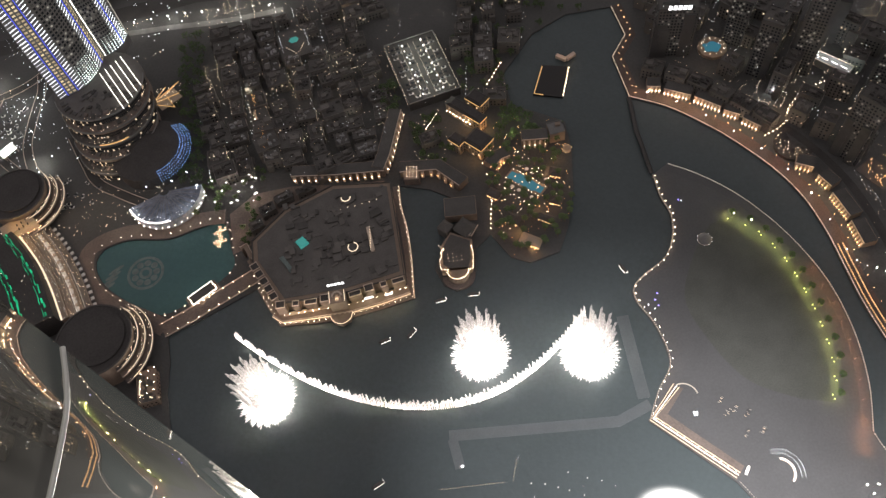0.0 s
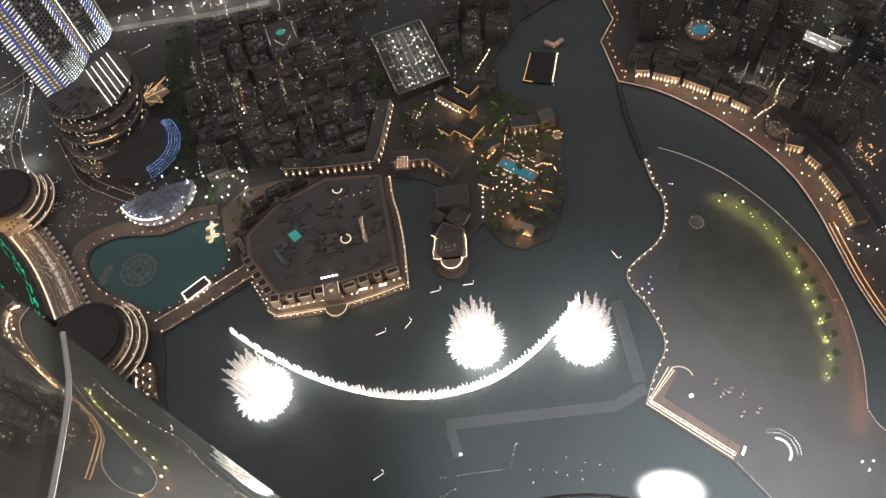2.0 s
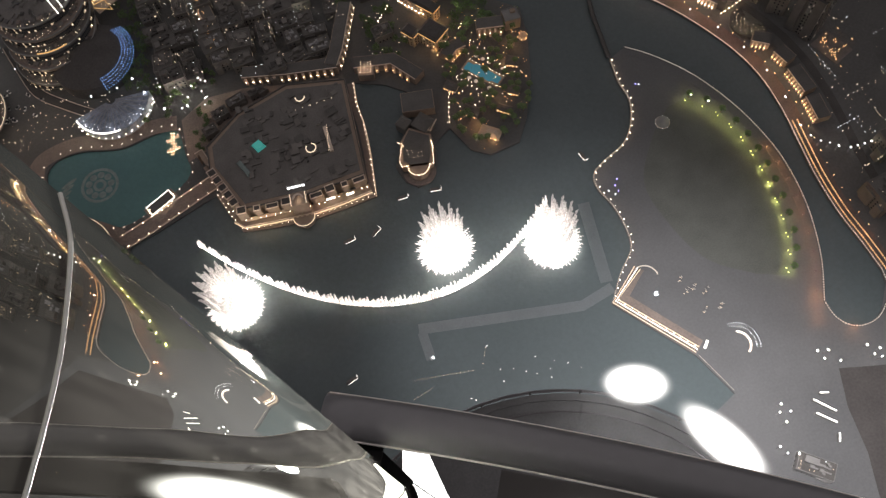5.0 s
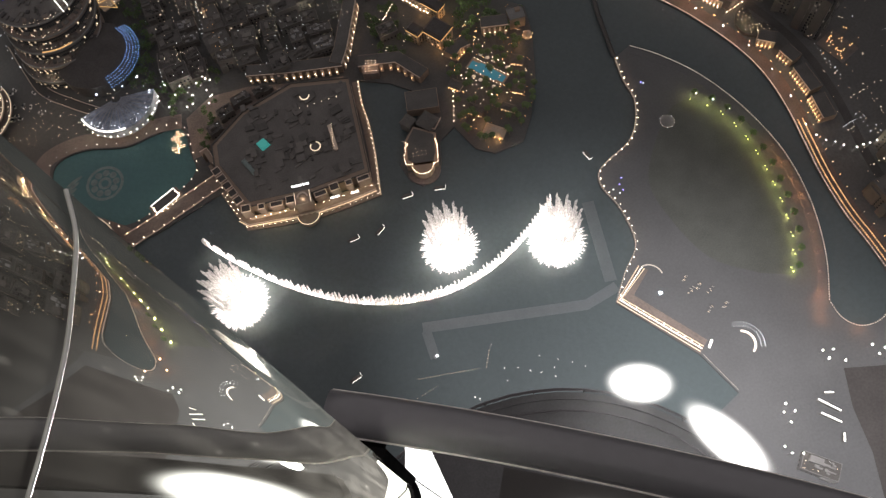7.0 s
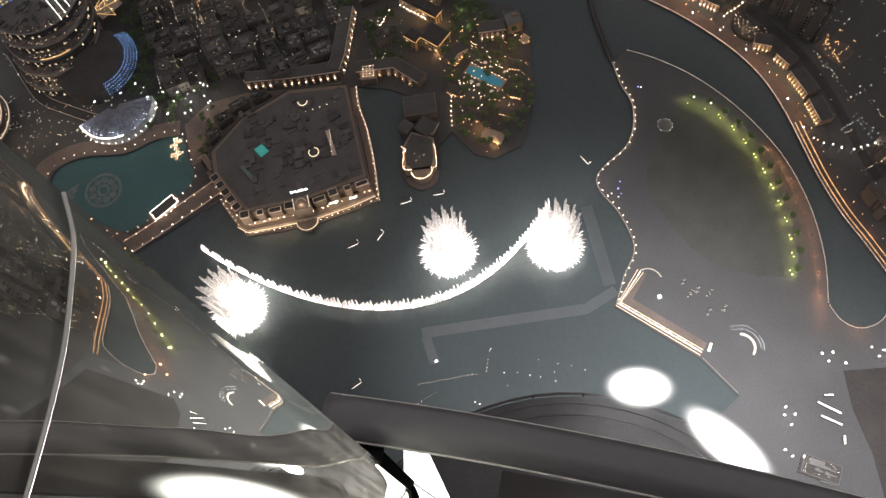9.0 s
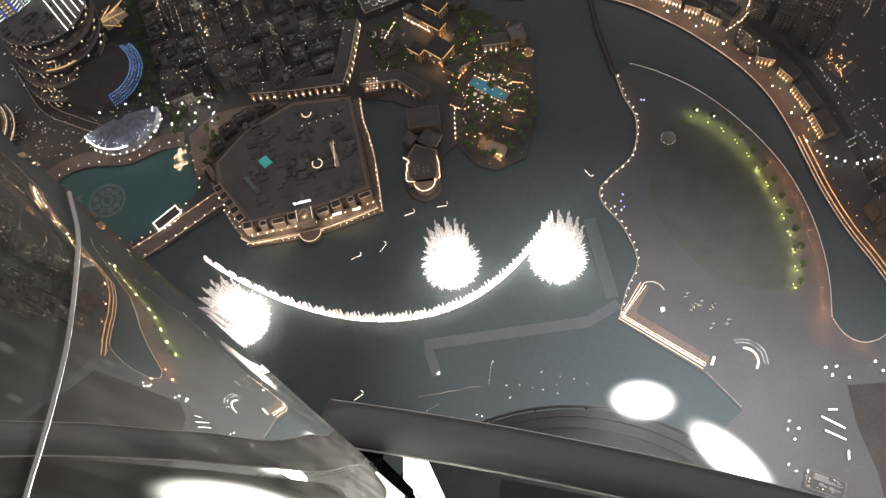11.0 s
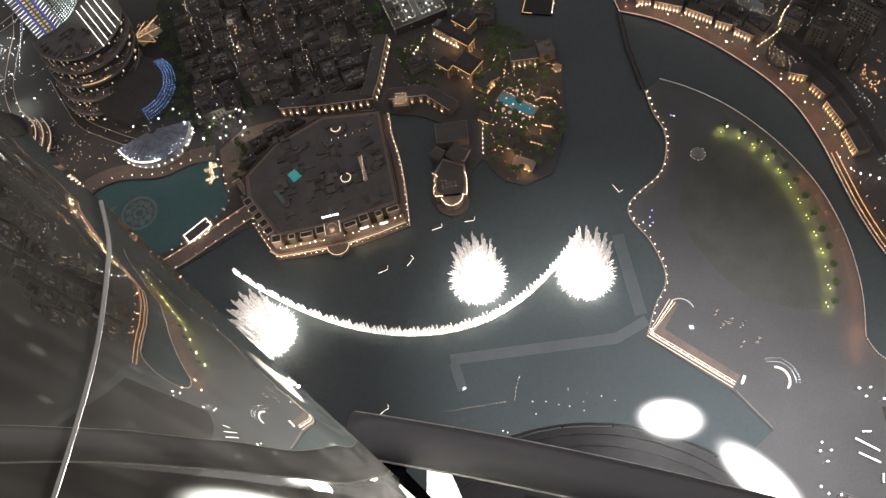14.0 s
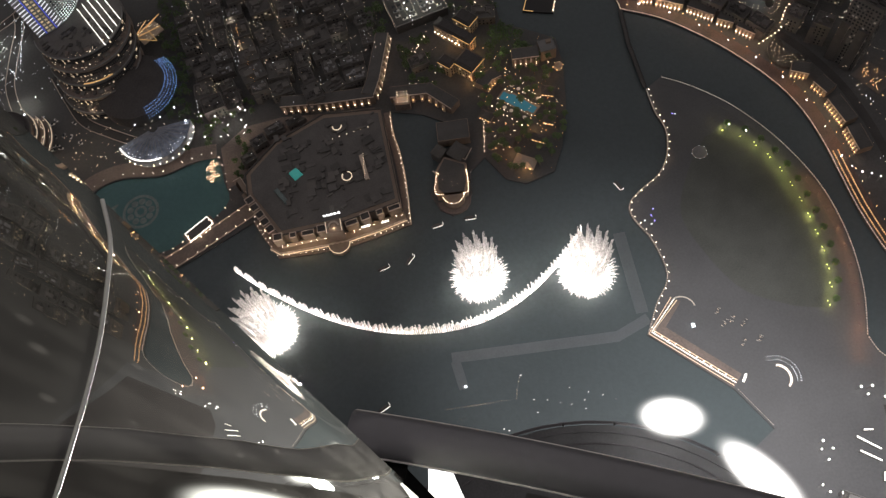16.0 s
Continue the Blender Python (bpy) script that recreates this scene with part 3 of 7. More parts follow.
row_of(street_lamp(WHITE, 5.0, 0.8, "white globe lamp on a slim steel post by the lake", "promenade lamps"), even(shifted(EAST_QUAY, 5.5), 27, 14)[:9])
for x, y, a in even(shifted(EAST_QUAY, 5.5), 27, 14)[:9]:
    glow("promenade_glow", (x, y, 6.5), 650, (1.0, 0.78, 0.68), 0.4)
for x, y, a in even(shifted(EAST_QUAY, 8), 27, 4)[:14]:
    glow("promenade_glow", (x, y, 4.5), 520, (1.0, 0.36, 0.18), 0.4)
row_of(street_lamp(AMBER, 4.5, 0.42, "amber globe lamp on a steel post along the promenade", "promenade lamps", "promenade_lamp"), even(shifted(EAST_QUAY, 9.5), 12, 4)[:16])
for x, y, a in even(shifted(PARK_EAST, 6.5), 15, 6)[:9]:
    bo = thing("bollard_lamp", "hooded amber bollard lamp on the canal walk", "lamp", "canal lamps", at=(x, y, 0.18))
    part("post", made(drum, 0, 0, 0, 0.2, 2.2, 0.16, n=8), STEEL, bo)
    part("hood", made(drum, 0, 0, 3.2, 0.9, 0.3, 0.2, n=10), STEEL, bo)
    glow("canal_glow", (x, y, 2.9), 1200, (1.0, 0.36, 0.13), 0.3)
row_of(street_lamp(AMBER, 5.5, 0.4, "amber road lamp on a steel post", "road lamps"), even(shifted(EAST_QUAY[-26:], 10.5), 11, 3), 0.0)
row_of(street_lamp(WARM, 2.2, 0.55, "small warm globe lamp on the park shore", "park shore lamps", "shore_lamp"), even(shifted(PARK_WEST, 1.8), 6.4, 2))
row_of(street_lamp(AMBER, 3.5, 0.5, "amber globe lamp on the quay", "quay lamps", "quay_lamp"), even(shifted(EAST_KNEE, 6), 8, 4))
row_of(street_lamp(WARM, 3.0, 0.36, "small warm globe lamp round the lagoon", "lagoon lamps", "lagoon_lamp"), even(shifted(LAGOON_LINE + LAGOON_LINE[:1], 2.4), 8.6, 2), 0.0)
row_of(street_lamp(WARM, 2.6, 0.36, "small warm globe lamp on the bazaar terrace", "bazaar lamps", "terrace_lamp"), even(shifted(SOUK_SHORE, 1.3), 4.6, 2), 0.0)


# ---- trees ----
def palm(h, label, group):
    """A date palm: ringed trunk and a crown of arching fronds."""
    t = thing("palm_tree", label, "tree", group)
    part("trunk", made(tube, [(0, 0, 0), (0.15, 0.1, h * 0.5), (0.1, 0.25, h)], 0.32, 7, 0.22), BARK, t)
    bm = bmesh.new()
    rnd = random.Random(int(h * 10))
    for k in range(22):
        a = k * 2.4 + rnd.uniform(-0.2, 0.2)
        up = rnd.uniform(0.1, 0.9)
        c, s = math.cos(a), math.sin(a)
        ln = rnd.uniform(2.6, 3.6)
        prev = None
        for i in range(6):
            u = i / 5
            r = 0.1 + ln * u * (1 - 0.15 * u * up)
            z = h + up * 1.9 * u - (1.4 + up) * u * u * 1.3
            w = 0.55 * math.sin(math.pi * min(1, u * 0.9 + 0.12)) + 0.04
            row = [bm.verts.new((0.1 + r * c - q * w * s, 0.25 + r * s + q * w * c, z - abs(q) * 0.22)) for q in (-1, 0, 1)]
            if prev:
                bm.faces.new((prev[0], prev[1], row[1], row[0]))
                bm.faces.new((prev[1], prev[2], row[2], row[1]))
            prev = row
    part("crown", bm, LEAF, t)
    return t


def broad_tree(h, r, seed, label, group):
    """A rounded street tree: trunk, limbs and an uneven crown of leaf clumps."""
    rnd = random.Random(seed)
    t = thing("tree", label, "tree", group)
    part("trunk", made(tube, [(0, 0, 0), (0.1, 0, h * 0.4), (0, 0.1, h * 0.7)], 0.3, 6, 0.14), BARK, t)
    for k in range(2):
        a = k * 2.9 + seed
        part("limb", made(tube, [(0, 0, h * 0.4), (r * 0.4 * math.cos(a), r * 0.4 * math.sin(a), h * 0.62), (r * 0.7 * math.cos(a), r * 0.7 * math.sin(a), h * 0.8)], 0.13, 5, 0.04), BARK, t)
    bm = bmesh.new()
    for k in range(170):
        a, e = rnd.uniform(0, 6.28), rnd.uniform(-0.5, 1.4)
        q = r * rnd.uniform(0.45, 1.0) * (1 + 0.25 * math.sin(3 * a + seed))
        x, y, z = q * math.cos(a) * math.cos(e), q * math.sin(a) * math.cos(e), h * 0.72 + q * math.sin(e) * 0.75
        s = rnd.uniform(0.25, 0.6)
        n = Vector((rnd.uniform(-1, 1), rnd.uniform(-1, 1), rnd.uniform(0.2, 1))).normalized()
        u = n.orthogonal().normalized()
        v = n.cross(u)
        c = Vector((x, y, z))
        bm.faces.new([bm.verts.new(c + u * s * p + v * s * w) for p, w in ((-1, -0.5), (0, -0.9), (1, -0.3), (0.6, 0.8), (-0.5, 0.7))])
    part("crown", bm, LEAF, t)
    return t


def uplight(mat, label, group):
    u = thing("ground_spotlight", label, "lamp", group)
    part("housing", made(drum, 0, 0, 0, 0.5, 0.3, 0.42, n=8), STEEL, u)
    part("lens", made(drum, 0, 0, 0.3, 0.5, 0.12, 0.3, n=8), mat, u)
    return u


LAWN_TREES = [p for p in even(LAWN_EDGE, 14.0, 1)]
row_of(palm(8.0, "date palm lit from below on the lawn's edge", "lawn palms"), [(x + 1.5, y + 1, a) for x, y, a in LAWN_TREES], 0.16)
row_of(uplight(GREENISH, "yellow-green spotlight at the foot of a palm", "lawn spotlights"), [(x - 1.6, y - 1.2, a) for x, y, a in LAWN_TREES], 0.16)
row_of(uplight(GREENISH, "yellow-green spotlight at the foot of a palm", "lawn spotlights"), [(x - 1.9, y + 2.0, a) for x, y, a in LAWN_TREES[2:]], 0.16)
for x, y, a in LAWN_TREES:
    glow("lawn_glow", (x - 2.2, y - 0.5, 2.4), 1700, (0.92, 0.90, 0.26), 0.4)
row_of(street_lamp(WHITE, 7.0, 0.8, "bright white park lamp on a tall post", "park lamps"), [(x + 2, y - 1, a) for x, y, a in LAWN_TREES[:4]], 0.16)


# ---- fountain in the lake ----
def jet_mesh(reach, height, r0, seed):
    """One thrown jet: rises, leans out and swells into an uneven head."""
    rnd = random.Random(seed)
    bm = bmesh.new()
    rows, n, m = [], 7, 11
    for i in range(m):
        u = i / (m - 1)
        c = Vector((reach * u ** 1.2, 0.0, height * (1 - (1 - u) ** 2)))
        k = r0 * (0.7 + 0.75 * u) * (1.0 if i < m - 2 else 0.45 if i < m - 1 else 0.06)
        c.x += rnd.uniform(-0.3, 0.3) * u
        c.y += rnd.uniform(-0.35, 0.35) * u
        rows.append([bm.verts.new(c + Vector((math.cos(a), math.sin(a), 0.25 * math.sin(3 * a))) * k * rnd.uniform(0.75, 1.25)) for a in [2 * math.pi * q / n for q in range(n)]])
    for a, b in zip(rows, rows[1:]):
        for q in range(n):
            bm.faces.new((a[q], a[(q + 1) % n], b[(q + 1) % n], b[q]))
    return mesh_of("jet", bm, SPRAY)


RINGS = [(-146, 219), (13, 223), (90, 208)]
HIGH_JETS = [jet_mesh(1.8 + 0.6 * k, 40.0 + 6 * k, 0.66, k) for k in range(4)]
OUTER_JETS = [jet_mesh(9.5 + 1.2 * k, 9.5 + k, 0.5, 10 + k) for k in range(3)]
for rx, ry in RINGS:
    ring = thing("fountain_ring", "ring of white lit fountain jets in the lake", "fountain", "fountain rings", at=(rx, ry, -1.5))
    part("pipe_ring", made(sector, 0, 0, -0.1, 11.4, 12.4, 0.4, 0, 2 * math.pi, 36), STEEL, ring)
    for k in range(66):
        a = k / 66 * 2 * math.pi
        j = new("jet", OUTER_JETS[k % 3])
        j.parent = ring
        j.matrix_basis = pose(11.5 * math.cos(a), 11.5 * math.sin(a), 0.2, 0, 0, math.degrees(a))
    for n, r in ((52, 12.0), (34, 8.2), (18, 4.2)):
        for k in range(n):
            a = k / n * 2 * math.pi + 0.1
            j = new("jet", HIGH_JETS[k % 4])
            j.parent = ring
            j.matrix_basis = pose(r * math.cos(a), r * math.sin(a), 0.2, 0, 0, math.degrees(a))
    bm = bmesh.new()
    rnd = random.Random(int(rx) + 7)
    for k in range(60):
        a, q, z = rnd.uniform(0, 6.28), 17 * rnd.random() ** 0.5, rnd.uniform(0.6, 4.5)
        drum(bm, q * math.cos(a), q * math.sin(a), z, rnd.uniform(1.5, 3.2), rnd.uniform(0.5, 1.5), 0.4, n=9)
    tagged(part("spray_cloud", bm, MIST, ring, "low drifting spray"), kind="stuff")
    for k in range(8):
        a = k * math.pi / 4
        upward_spot("nozzle_lamp", (rx + 14.5 * math.cos(a), ry + 14.5 * math.sin(a), -0.6), 60000, (1.0, 0.91, 0.84), 0.5, 166)
        upward_spot("nozzle_lamp", (rx + 9.2 * math.cos(a + 0.4), ry + 9.2 * math.sin(a + 0.4), -0.6), 60000, (1.0, 0.91, 0.84), 0.5, 160)
    upward_spot("ring_lamp", (rx, ry, -0.8), 900000, (1.0, 0.92, 0.85), 2.0, 170)

ARC = []
for i in range(81):
    u = i / 80
    x = -170 + 266 * u
    ARC.append((x, 190 + (0.0033 if x < -8 else 0.0048) * (x + 8) ** 2))
arc = thing("fountain_arc", "curved row of low white lit fountain jets", "fountain", at=(0, 0, -1.5))
part("pipe", made(ribbon, ARC, 0.6, -0.1, 0.3), STEEL, arc)
LOW_JETS = [jet_mesh(1.2 + 0.5 * (k % 3), (8.0, 11.0, 9.0, 19.0, 14.0)[k], (0.75, 0.6, 0.75, 0.36, 0.45)[k], 30 + k) for k in range(5)]
for k, (x, y, a) in enumerate(even(ARC, 1.5, 0.5)):
    j = new("jet", LOW_JETS[(k * 7 + k // 5) % 5])
    j.parent = arc
    j.matrix_basis = pose(x, y, 0.2, 0, 0, math.degrees(a) + 90)
for k, (x, y, a) in enumerate(even(ARC, 6.0, 4)):
    upward_spot("arc_lamp", (x + math.sin(a) * 1.6, y - math.cos(a) * 1.6, -0.9), 20000, (1.0, 0.88, 0.79), 0.3, 168)


# ---- boats ----
def boat():
    """A wooden tour boat: pointed hull, benches, awning and stern lamp."""
    b = thing("tour_boat", "wooden tour boat with a pale canvas awning", "boat", "tour boats")
    bm = bmesh.new()
    rows = []
    for i in range(9):
        u = i / 8
        w = 1.5 * math.sin(math.pi * (0.18 + 0.78 * u)) if u < 1 else 0.08
        zt = 0.9 + 0.8 * (2 * u - 1) ** 2
        x = -5 + 10 * u
        rows.append([bm.verts.new(q) for q in ((x, -w, zt), (x, -w * 0.6, -0.3), (x, w * 0.6, -0.3), (x, w, zt), (x, w * 0.75, zt - 0.05), (x, 0, 0.35), (x, -w * 0.75, zt - 0.05))])
    for a, c in zip(rows, rows[1:]):
        for i in range(7):
            j = (i + 1) % 7
            bm.faces.new((a[i], a[j], c[j], c[i]))
    bm.faces.new(rows[0][::-1])
    bm.faces.new(rows[-1])
    part("hull", bm, ROOF, b)
    part("awning", made(box, -0.4, 0, 2.3, 5.6, 2.4, 0.14), ROOF, b)
    for x in (-3, 2.2):
        for y in (-1, 1):
            part("post", made(box, x, y, 0.5, 0.1, 0.1, 1.8), STEEL, b)
    for y in (-0.9, 0.9):
        part("bench", made(box, -0.4, y, 0.5, 5, 0.5, 0.35), BOAT_WOOD, b)
    part("light_strip", made(box, 0, -1.35, 1.3, 8.0, 0.22, 0.2), STRIP_WHITE, b)
    part("light_strip", made(box, 4.4, 0.4, 1.7, 0.22, 2.4, 0.25), STRIP_WHITE, b)
    return b


row_of(boat(), [(-56, 251, 0.2), (-35, 253, 0.7), (-9, 276, 0.1), (17, 276, -0.1), (134, 274, -1.2), (-74, 145, 0.4)], -1.5)


# ---- buildings ----
def windows_on(bm, w, d, z0, z1, storey, bay, ww, wh, proud=0.06):
    """Panes on the four walls of a block centred on the origin."""
    for ax, length, depth in ((0, w, d), (1, d, w)):
        n = max(1, int((length - 1.2) / bay))
        for side in (-1, 1):
            q = side * (depth / 2 + proud)
            for f in range(max(1, int((z1 - z0 - 0.6) / storey))):
                z = z0 + 0.9 + f * storey
                for k in range(n):
                    c = (k - (n - 1) / 2) * bay
                    e = [(c - ww / 2, z), (c + ww / 2, z), (c + ww / 2, z + wh), (c - ww / 2, z + wh)]
                    if side * (1 if ax == 0 else -1) > 0:
                        e = e[::-1]
                    bm.faces.new([bm.verts.new((a, q, b) if ax == 0 else (q, a, b)) for a, b in e])


def parapet(bm, w, d, z, h=1.0, t=0.35):
    for s in (-1, 1):
        box(bm, 0, s * (d / 2 - t / 2), z, w, t, h)
        box(bm, s * (w / 2 - t / 2), 0, z, t, d - 2 * t, h)


def rooftop(bm, w, d, z, rnd, count):
    for _ in range(count):
        a, b = rnd.uniform(0.8, max(1.4, w * 0.26)), rnd.uniform(0.8, max(1.4, d * 0.20))
        box(bm, rnd.uniform(-0.38, 0.38) * w, rnd.uniform(-0.38, 0.38) * d, z, a, b, rnd.uniform(0.8, 2.4))


def block(name, label, category, group, x, y, w, d, h, rot, rnd, wall=HOUSE_WALL, glass=WINDOW, storey=3.4, bay=3.2, ww=1.3, wh=1.6, wing=True, lamps=2, z0=0.0):
    """A house or tower: walls, roof with parapet, plant, panes, and a few lamps on the roof."""
    b = thing(name, label, category, group, at=(x, y, z0), rot=rot)
    bm = bmesh.new()
    box(bm, 0, 0, 0, w, d, h)
    if wing:
        for k in range(rnd.randint(2, 4)):
            sx, sy = rnd.choice((-1, 1)), rnd.choice((-1, 1))
            wb = bmesh.new() if name == "apartment_tower" else bm
            box(wb, sx * w * rnd.uniform(0.2, 0.42), sy * d * rnd.uniform(0.3, 0.52), 0, w * rnd.uniform(0.25, 0.5), d * rnd.uniform(0.25, 0.5), h * rnd.uniform(0.45, 0.95))
            if wb is not bm:
                part("wing", wb, wall, b)
        box(bm, w * rnd.uniform(-0.3, 0.3), d * rnd.uniform(-0.2, 0.2), h, w * rnd.uniform(0.18, 0.4), d * rnd.uniform(0.18, 0.4), rnd.uniform(2, 4.5))
    part("wall", bm, wall, b)
    bm = bmesh.new()
    box(bm, 0, 0, h + 0.004, w - 0.7, d - 0.7, 0.12)
    part("roof", bm, ROOF, b)
    part("parapet", made(parapet, w + 0.1, d + 0.1, h, 1.0), wall, b)
    tagged(part("roof_plant", made(rooftop, w * 0.9, d * 0.9, h + 0.1, rnd, rnd.randint(8, 15)), rnd.choice((ROOF, ROOF_BLACK, wall, wall, PLANT)), b), kind="stuff")
    bm = bmesh.new()
    windows_on(bm, w, d, 0, h, storey, bay, ww, wh)
    tagged(part("window", bm, glass, b), kind="stuff")
    for _ in range(lamps):
        part("lamp", made(bulb, rnd.uniform(-0.45, 0.45) * w, rnd.uniform(-0.45, 0.45) * d, h + rnd.uniform(0.6, 2.2), rnd.uniform(0.2, 0.36)), SPECK if rnd.random() < 0.7 else SPECK_COOL, b)
    return b


def inside(p, poly):
    x, y = p
    hit = False
    for (ax, ay), (bx, by) in zip(poly, poly[1:] + poly[:1]):
        if (ay > y) != (by > y) and x < (bx - ax) * (y - ay) / (by - ay) + ax:
            hit = not hit
    return hit


def quarter(poly, rot, gap_x, gap_y, h_range, label, category, group, seed, name="house", avoid=(), fill=0.8, **kw):
    """A quarter of blocks on a turned grid inside an outline."""
    rnd = random.Random(seed)
    cx, cy = sum(p[0] for p in poly) / len(poly), sum(p[1] for p in poly) / len(poly)
    c, s = math.cos(rot), math.sin(rot)
    for i in range(-14, 15):
        for j in range(-14, 15):
            u, v = i * gap_x, j * gap_y
            x, y = cx + u * c - v * s, cy + u * s + v * c
            if not inside((x, y), poly) or any(math.dist((x, y), (ax, ay)) < ar for ax, ay, ar in avoid):
                continue
            if rnd.random() < 0.1:
                continue
            w, d = gap_x * rnd.uniform(0.5, fill + 0.12), gap_y * rnd.uniform(0.5, fill + 0.12)
            block(name, label, category, group, x + rnd.uniform(-3.5, 3.5), y + rnd.uniform(-3.5, 3.5), w, d, rnd.uniform(*h_range), rot + rnd.choice((0, 0, math.pi)) + rnd.gauss(0, 0.08), rnd, **kw)


# old quarter north of the bazaar
quarter([(-185, 425), (-125, 420), (-40, 420), (-22, 470), (-25, 612), (-190, 608)], 0.12, 21, 18, (6, 13), "low sand-coloured apartment house with a flat roof", "house", "old town houses", 5,
        avoid=((20, 505, 55), (-102, 567, 18)), lamps=1, fill=0.9)
quarter([(50, 470), (85, 505), (120, 545), (100, 640), (50, 640)], -0.2, 22, 19, (8, 18), "low sand-coloured house behind the palace gardens", "house", "old town houses", 6, lamps=3)
quarter([(-400, 668), (-210, 690), (-195, 735), (-420, 770)], 0.2, 36, 30, (8, 18), "low pale service building beside the boulevard", "building", "boulevard buildings", 7, lamps=2)
# east side: terraces of houses and towers behind the promenade
quarter([(235, 462), (275, 425), (325, 365), (350, 320), (420, 420), (300, 560), (215, 560)], -0.75, 24, 20, (10, 28), "sand-coloured apartment house on the east shore", "house", "east shore houses", 8,
        avoid=((299, 357, 20), (270, 474, 26), (325, 408, 8), (308, 392, 9), (289, 372, 9), (363, 437, 20), (232, 474, 26), (345, 430, 20), (390, 400, 20), (300, 440, 18), (330, 332, 22), (352, 316, 24)), lamps=1)
quarter([(335, 130), (420, 120), (470, 330), (360, 320), (330, 230)], -1.4, 34, 28, (10, 20), "dark low building beyond the road", "building", "east shore houses", 9, lamps=2, avoid=((372, 265, 30),))
quarter([(-200, 690), (450, 570), (560, 760), (-220, 900)], 0.1, 52, 44, (14, 40), "distant apartment house beyond the boulevard", "house", "far houses", 10, lamps=2)
quarter([(430, 330), (640, 300), (640, 620), (440, 560)], -0.6, 48, 42, (14, 36), "distant apartment house on the east side", "house", "far houses", 11, lamps=2)
quarter([(-640, 420), (-440, 430), (-440, 760), (-640, 760)], 0.2, 52, 46, (10, 26), "distant low building west of the mall", "building", "far houses", 12, lamps=1)

rnd = random.Random(171)
structure("pavement_lane", made(slab, [(-170, 352), (-152, 358), (-122, 381), (-80, 397), (-40, 392), (-38, 397), (-78, 402), (-118, 409), (-150, 408), (-172, 392)], 0.004, 0.1), PAVING, "brown stone lane behind the bazaar", "pavement")
row_of(broad_tree(5.5, 2.4, 15, "leafy green tree on the bazaar lane", "lane trees"), [(rnd.uniform(-168, -158) + k * 1.2, 354 + k * 4.2, rnd.uniform(0, 6)) for k in range(12)], 0.0)
for hx, hy, hw, hd in ((-148, 372, 12, 9), (-138, 386, 13, 9), (-124, 395, 15, 8), (-106, 399, 14, 6)):
    block("house", "low sand-coloured shop house behind the bazaar", "house", "bazaar lane houses", hx, hy, hw, hd, rnd.uniform(5, 8), 0.35, rnd, lamps=2)
# Point lights without fixtures, added to brighten the bazaar lane.
for x, y in ((-160, 372), (-152, 392), (-132, 402)):
    glow("lane_glow", (x, y, 8), 900, (1.0, 0.72, 0.46), 0.5)
rnd = random.Random(21)
for tx, ty, tw, td, th, tr in ((334, 436, 20, 18, 112, -0.6), (390, 400, 20, 20, 130, -0.75), (300, 440, 18, 18, 64, -0.7), (338, 340, 24, 16, 70, -0.95), (372, 470, 22, 20, 105, -0.6), (292, 480, 18, 16, 52, -0.7)):
    block("apartment_tower", "tall dark apartment tower with sparsely lit windows", "tower", "apartment towers", tx, ty, tw, td, th, tr, rnd, wall=TOWER_WALL, glass=WINDOW_COOL, storey=3.4, bay=2.7, ww=1.5, wh=1.7, lamps=6)


